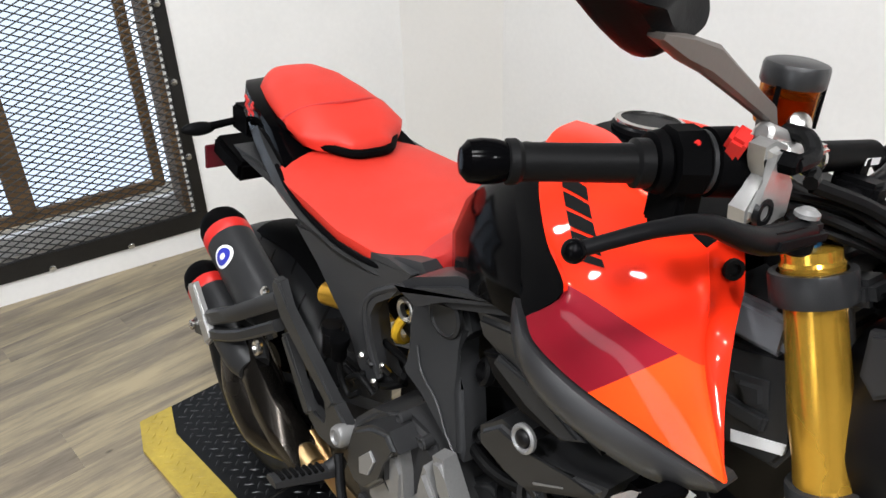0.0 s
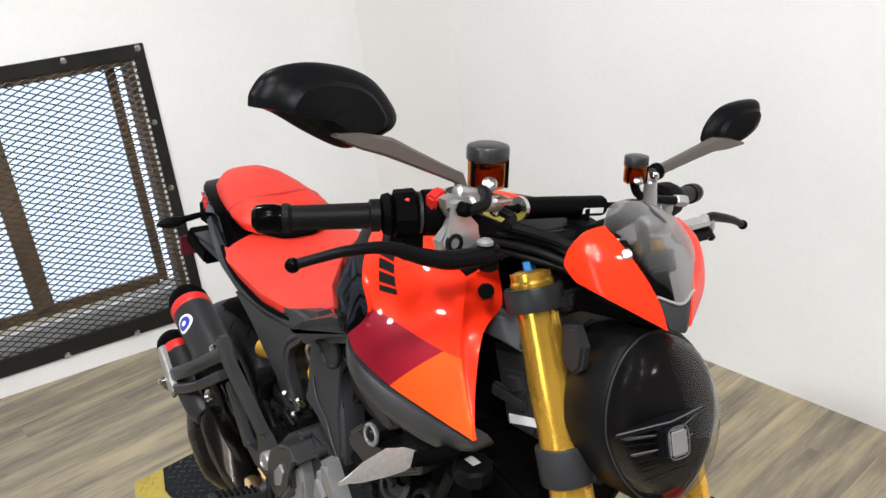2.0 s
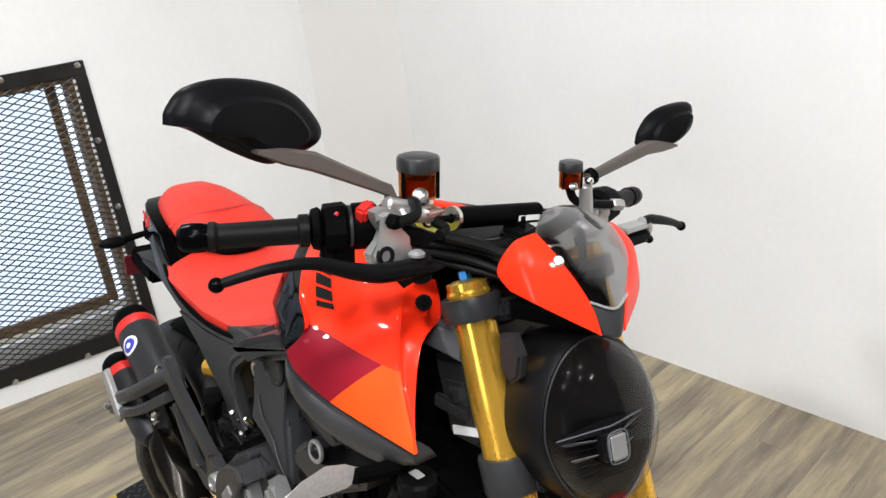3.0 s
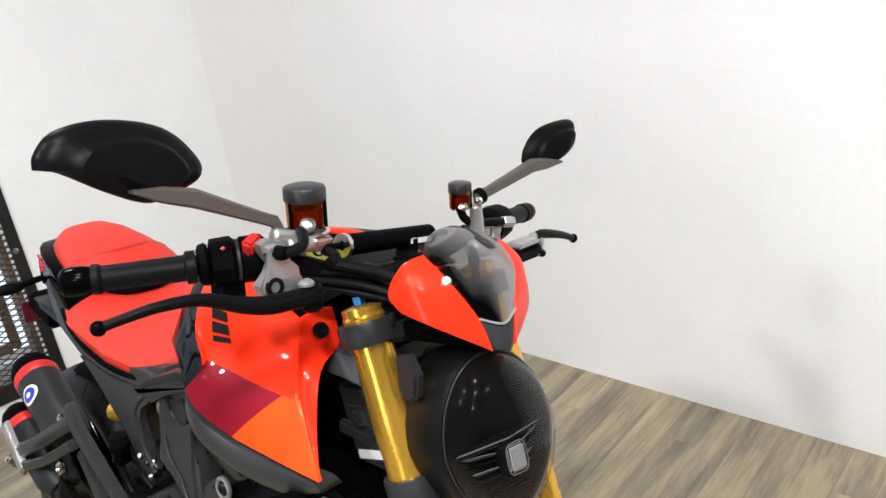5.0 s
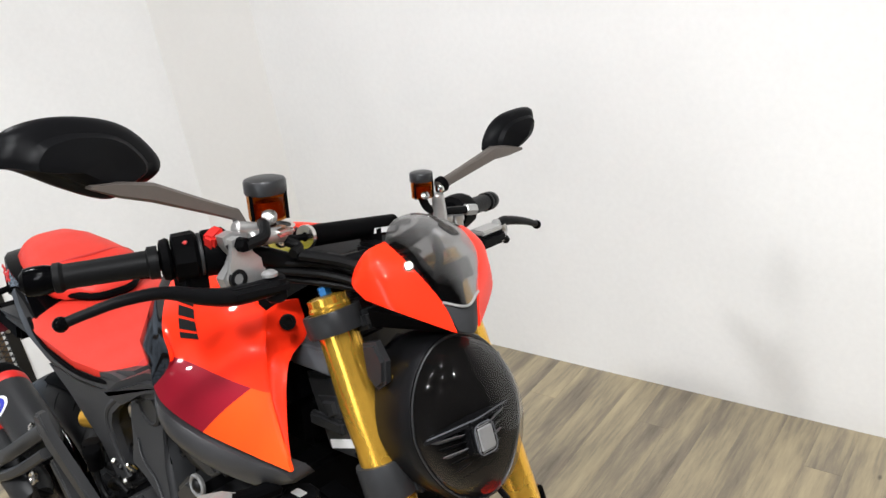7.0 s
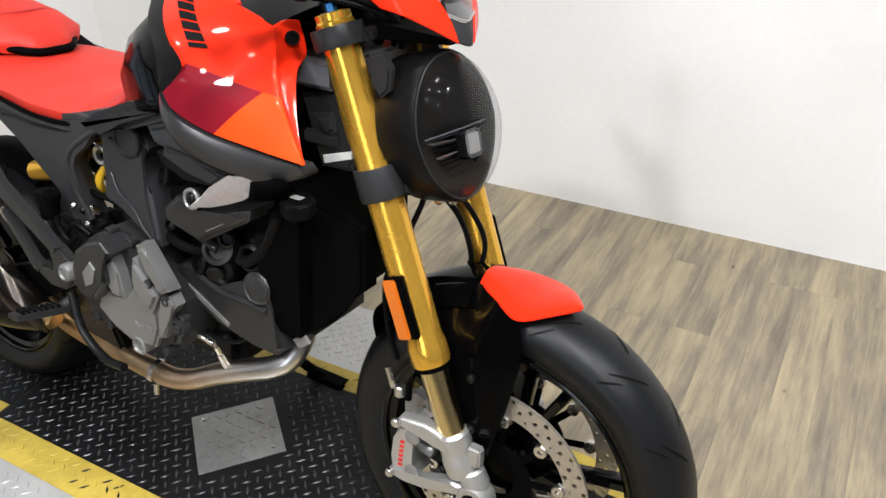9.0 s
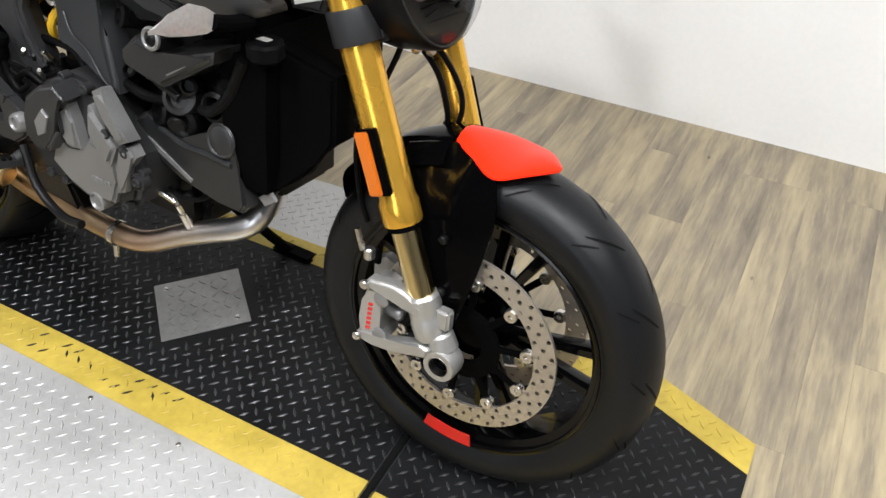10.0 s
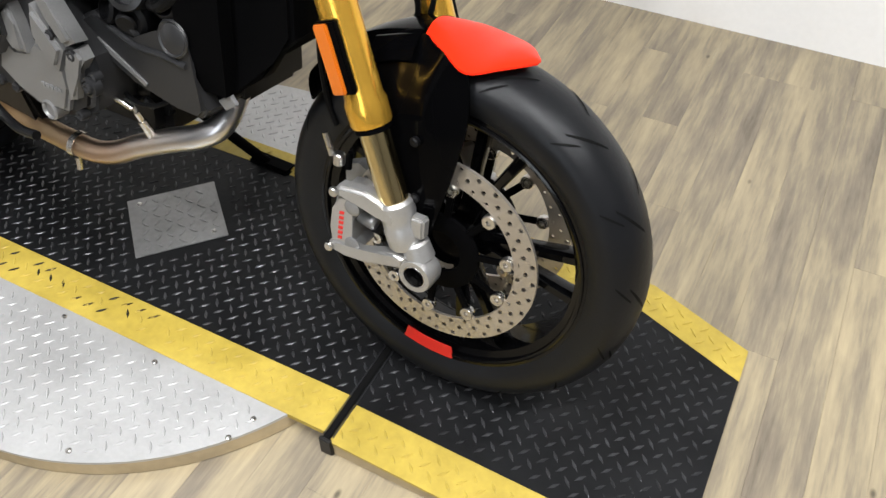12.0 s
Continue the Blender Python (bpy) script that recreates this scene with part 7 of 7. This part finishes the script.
# round badge: white rim, blue middle
for r0, h, mt, nm in ((0.022, 0.0, WHITE_STICKER, "badge_rim"), (0.016, 0.0008, BLUE_STICKER, "badge_field"), (0.006, 0.0014, WHITE_STICKER, "badge_mark")):
    ax, qv = (Vector((-1.285, -0.16, 0.612)) - Vector((-1.09, -0.176, 0.545))).normalized(), Vector((-1.09, -0.176, 0.545)).lerp(Vector((-1.285, -0.16, 0.612)), 0.55)
    n0 = Vector((0.25, -1, 0.55))
    n0 = (n0 - ax * n0.dot(ax)).normalized()
    t0 = n0.cross(ax)
    bm = bmesh.new()
    vs = []
    for i in range(7):
        row = []
        for j in range(7):
            a, b = -1 + 2 * i / 6, -1 + 2 * j / 6
            a, b = a * math.sqrt(1 - b * b / 2), b * math.sqrt(1 - a * a / 2)
            ang = a * r0 / 0.044
            row.append(bm.verts.new(qv + ax * (b * r0) + (n0 * math.cos(ang) + t0 * math.sin(ang)) * (0.0448 + h)))
        vs.append(row)
    for i in range(6):
        for j in range(6):
            bm.faces.new((vs[i][j], vs[i + 1][j], vs[i + 1][j + 1], vs[i][j + 1]))
    part(nm, bm, mt, can1)
part("white_shield", plate([(-1.232, 0.545), (-1.205, 0.562), (-1.14, 0.482), (-1.164, 0.455)], -0.258, -0.246, 0.004), SILVER, bike, "pale silver exhaust edge plate")
part("heat_shield", loft([[(x, y - 0.012, z + h), (x + 0.02, y - 0.03, z + h * 0.3), (x + 0.03, y - 0.03, z - h * 0.5), (x + 0.01, y - 0.01, z - h), (x - 0.03, y + 0.03, z - h * 0.5), (x - 0.03, y + 0.03, z + h * 0.5)] for x, y, z, h in
                          ((-1.16, -0.19, 0.47, 0.03), (-1.11, -0.2, 0.45, 0.055), (-1.06, -0.205, 0.415, 0.06), (-1.01, -0.2, 0.375, 0.05), (-0.96, -0.19, 0.345, 0.035), (-0.93, -0.185, 0.33, 0.02))]), TITAN, bike, "dark heat shield of the collector", sharp=50)
part("collector", tube([(-1.2, -0.17, 0.43), (-1.14, -0.18, 0.37), (-1.07, -0.18, 0.32), (-0.98, -0.16, 0.30)], 0.05, 20, 6, [0.04, 0.055, 0.055, 0.03]), TITAN, bike, "dark exhaust collector")
part("collar", rod((-0.95, -0.19, 0.342), (-0.91, -0.186, 0.33), 0.022, seg=20, bevel=0.004), surface("gold_tinted_steel", (0.7, 0.5, 0.25), 0.3, metal=1.0, vary=0.2, bump=0.03), bike, "gold-tinted exhaust collar")

# ---- foot pegs and hangers (right side) ----
for pts, y in (([(-1.018, 0.634), (-1.012, 0.646), (-0.994, 0.648), (-0.97, 0.612), (-0.825, 0.519), (-0.838, 0.497), (-0.984, 0.588), (-1.0, 0.602)], -0.2), ([(-0.985, 0.558), (-0.972, 0.565), (-0.905, 0.478), (-0.885, 0.468), (-0.907, 0.448)], -0.202),
               ([(-0.862, 0.512), (-0.828, 0.52), (-0.795, 0.498), (-0.786, 0.478), (-0.8, 0.452), (-0.83, 0.432), (-0.87, 0.43), (-0.907, 0.45), (-0.893, 0.47), (-0.85, 0.462), (-0.845, 0.485)], -0.198)):
    part("peg_hanger", plate(pts, y - 0.008, y + 0.01, 0.004, 3, 0.02), ENGINE_GREY, bike, "dark cast foot peg hanger", sharp=35)
for line, r in (([(-1.0, -0.2, 0.612), (-1.04, -0.212, 0.585), (-1.1, -0.232, 0.545), (-1.17, -0.245, 0.505), (-1.205, -0.248, 0.475)], 0.014), ([(-1.205, -0.248, 0.468), (-1.14, -0.245, 0.488), (-1.07, -0.232, 0.52), (-0.99, -0.208, 0.572)], 0.010)):
    rings = []
    pts = spline(line, 5)
    for i, p in enumerate(pts):
        d = (pts[min(i + 1, len(pts) - 1)] - pts[max(i - 1, 0)]).normalized()
        n = Vector((0, 1, 0)).cross(d).normalized()
        rings.append([p + n * r * u + Vector((0, 0.010 * v, 0)) for u, v in ((-1, -0.6), (-0.6, -1), (0.6, -1), (1, -0.6), (1, 0.6), (0.6, 1), (-0.6, 1), (-1, 0.6))])
    part("peg_hanger", loft(rings), ENGINE_GREY, bike, "dark cast foot peg hanger", sharp=35)
part("hanger_bolt", lathe([(0.008, 0), (0.014, 0), (0.014, 0.006), (0.01, 0.008), (0.007, 0.003)], (-1.03, -0.222, 0.514), (0, -1, 0.2), 18), STEEL, bike)
part("hanger_bolt", lathe([(0.009, 0), (0.009, 0.006), (0.005, 0.009), (0, 0.009)], (-1.045, -0.2, 0.604), (0, -1, 0.2), 14), STEEL, bike)
part("hanger_bolt", lathe([(0.009, 0), (0.009, 0.006), (0.005, 0.009), (0, 0.009)], (-1.205, -0.258, 0.478), (0, -1, 0.1), 14), STEEL, bike)
part("pivot_cap", lathe([(0.0, 0.004), (0.009, 0.004), (0.011, 0.008), (0.015, 0.006), (0.0175, 0.0), (0.0175, -0.03)], (-0.8, -0.214, 0.483), (0, -1, 0.1), 22), CAST, bike, "silver swingarm pivot cap")
peg = part("foot_peg", loft([[(x, y, z + h), (x + 0.012, y, z + h * 0.6), (x + 0.014, y, z - h * 0.7), (x, y, z - h), (x - 0.014, y, z - h * 0.7), (x - 0.012, y, z + h * 0.6)] for x, y, z, h in ((-0.822, -0.212, 0.404, 0.008), (-0.823, -0.25, 0.413, 0.009), (-0.824, -0.312, 0.429, 0.007))]), CASE_DARK, bike, "dark rider foot peg with rubber ribs")
for k in range(7):
    part("peg_rubber", rbox((-0.011, -0.0028, -0.003), (0.011, 0.0028, 0.003), 0.0012), RUBBER, peg).location = (-0.8225, -0.232 - 0.011 * k, 0.4175 + 0.0028 * k)
part("peg_mount", rod((-0.82, -0.19, 0.415), (-0.822, -0.222, 0.407), 0.013, 0.011, 16, 0.003), CASE_DARK, bike, "dark foot peg mount")
rb = part("rear_reservoir", lathe([(0.0, -0.034), (0.011, -0.034), (0.012, -0.03), (0.012, -0.008), (0.015, -0.007), (0.016, 0.003), (0.0145, 0.006), (0.0, 0.007)], (-0.858, -0.18, 0.606), (0.1, -0.05, 1), 22), BLACK, bike, "small black rear brake fluid pot")
part("hose", tube([(-0.858, -0.178, 0.575), (-0.855, -0.178, 0.545), (-0.835, -0.176, 0.52), (-0.815, -0.17, 0.535)], 0.005, 8), RUBBER, rb)
part("brake_pedal", tube([(-0.82, -0.20, 0.43), (-0.78, -0.215, 0.37), (-0.72, -0.22, 0.335), (-0.66, -0.225, 0.34)], 0.008, 10), CAST_DARK, bike, "dark brake pedal")
part("sump_guard", plate([(-0.95, 0.38), (-0.84, 0.42), (-0.8, 0.36), (-0.76, 0.29), (-0.8, 0.275), (-0.9, 0.3)], -0.15, -0.11, 0.008), TITAN, bike, "dark exhaust guard")

# ---- loose hoses and wiring in the engine bay ----
rnd = random.Random(5)
for a, b, r, mt in (((-0.87, -0.12, 0.60), (-0.7, -0.14, 0.58), 0.006, RUBBER), ((-0.86, -0.13, 0.56), (-0.74, -0.15, 0.6), 0.005, RUBBER), ((-0.9, -0.1, 0.53), (-0.76, -0.13, 0.57), 0.007, RUBBER), ((-0.83, -0.14, 0.53), (-0.78, -0.15, 0.59), 0.004, STEEL),
                    ((-0.72, -0.13, 0.62), (-0.62, -0.15, 0.61), 0.006, RUBBER), ((-0.57, -0.13, 0.42), (-0.5, -0.12, 0.40), 0.006, CAST_DARK), ((-0.6, -0.11, 0.37), (-0.48, -0.1, 0.39), 0.005, RUBBER), ((-0.95, -0.12, 0.58), (-0.86, -0.11, 0.5), 0.008, RUBBER),
                    ((-0.55, -0.14, 0.72), (-0.47, -0.15, 0.715), 0.012, CAST_DARK), ((-0.52, -0.13, 0.6), (-0.43, -0.13, 0.59), 0.007, RUBBER), ((-0.84, -0.14, 0.58), (-0.8, -0.15, 0.545), 0.005, STEEL)):
    a, b = Vector(a), Vector(b)
    m1 = a.lerp(b, 0.35) + Vector((rnd.uniform(-0.02, 0.02), rnd.uniform(-0.02, 0.01), rnd.uniform(-0.02, 0.02)))
    m2 = a.lerp(b, 0.7) + Vector((rnd.uniform(-0.02, 0.02), rnd.uniform(-0.02, 0.01), rnd.uniform(-0.02, 0.02)))
    part("hose", tube([a, m1, m2, b], r, 8), mt, bike)
for x, y, z, r, dx, dz, mt, lab in ((-0.455, -0.168, 0.612, 0.024, 0.3, 0.5, ENGINE_GREY, "dark thermostat housing"), (-0.505, -0.162, 0.572, 0.018, -0.2, 0.3, CAST_DARK, "dark pipe stub"), (-0.43, -0.172, 0.638, 0.012, 0.5, 0.2, CAST_DARK, "dark hose clamp"), (-0.58, -0.15, 0.7, 0.016, -0.4, 0.3, CAST_DARK, "dark cast pipe stub"), (-0.56, -0.165, 0.625, 0.010, 0.3, 0.6, CAST_DARK, "dark union")):
    part("pipe_stub", lathe([(r * 0.6, -0.03), (r, -0.028), (r, -0.004), (r * 1.12, -0.002), (r * 1.12, 0.006), (r * 0.8, 0.009), (r * 0.7, 0.0), (0, 0.0)], (x, y, z), (dx, -1, dz), 20), mt, bike, lab)
for pts, r, mt in (([(-0.60, -0.15, 0.60), (-0.565, -0.172, 0.605), (-0.52, -0.175, 0.598), (-0.47, -0.165, 0.60)], 0.008, RUBBER), ([(-0.54, -0.15, 0.64), (-0.50, -0.17, 0.632), (-0.455, -0.168, 0.612)], 0.010, ENGINE_GREY), ([(-0.42, -0.16, 0.60), (-0.39, -0.17, 0.61), (-0.36, -0.165, 0.64), (-0.33, -0.165, 0.70)], 0.009, RUBBER),
                   ([(-0.52, -0.15, 0.43), (-0.49, -0.155, 0.425), (-0.455, -0.15, 0.43), (-0.43, -0.14, 0.445)], 0.004, RUBBER), ([(-0.57, -0.16, 0.41), (-0.53, -0.165, 0.425), (-0.505, -0.155, 0.41)], 0.0045, STEEL), ([(-0.88, -0.14, 0.50), (-0.86, -0.16, 0.53), (-0.83, -0.16, 0.55), (-0.80, -0.155, 0.535)], 0.005, RUBBER)):
    part("hose", tube(pts, r, 10), mt, bike, "engine hose")
part("brake_fluid_pot", lathe([(0.014, 0), (0.015, 0.002), (0.015, 0.04), (0.017, 0.042), (0.017, 0.055), (0.0, 0.057)], (-0.925, -0.15, 0.535), (0, 0, 1), 18), SATIN_BLACK, bike, "small black rear brake fluid pot")
for k in range(9):
    p = Vector((-0.86 + 0.016 * k + rnd.uniform(-0.01, 0.01), -0.145, 0.555 + rnd.uniform(-0.035, 0.03)))
    part("fitting", rod(p, p + Vector((rnd.uniform(-0.02, 0.02), -0.012, rnd.uniform(-0.01, 0.02))), 0.005, seg=8, bevel=0.002), STEEL if k % 4 == 1 else CAST_DARK, bike)

# ---- side stand, on the far side ----
part("side_stand", joined(tube([(-0.72, 0.12, 0.26), (-0.68, 0.2, 0.15), (-0.635, 0.275, 0.05), (-0.63, 0.285, 0.04)], 0.012, 10), rbox((-0.67, 0.26, 0.035), (-0.56, 0.305, 0.05), 0.006)), BLACK, bike, "black side stand")


# ---- floor planks ----
floor = tagged(part("floor", rbox((-3.3, -3.1, FLOOR - 0.06), (3.0, 1.5, FLOOR - 0.004), 0), PLY, None, "grey-brown wood plank floor"), category="floor", kind="structure")
PW, PL = 0.0905, 1.22
shapes = {}


def plank_mesh(w, n):
    key = (round(w, 3), round(n, 3))
    if key not in shapes:
        shapes[key] = finish(rbox((-w / 2 + 0.0001, 0.0001, -0.0035), (w / 2 - 0.0001, n - 0.0001, 0.0), 0.0003, seg=1), "plank")
        shapes[key].materials.append(WOOD)
    return shapes[key]


rnd = random.Random(11)
for i in range(int(5.9 / PW)):
    x, y = -3.0 + (i + 0.5) * PW, -3.08 - rnd.choice((0.0, 0.31, 0.61, 0.92))
    while y < 1.35:
        a, b = max(y, -3.08), min(y + PL, 1.392)
        ob = new("plank", plank_mesh(PW, round(b - a, 2)))
        ob.parent, ob.location = floor, (x, a, FLOOR)
        y += PL
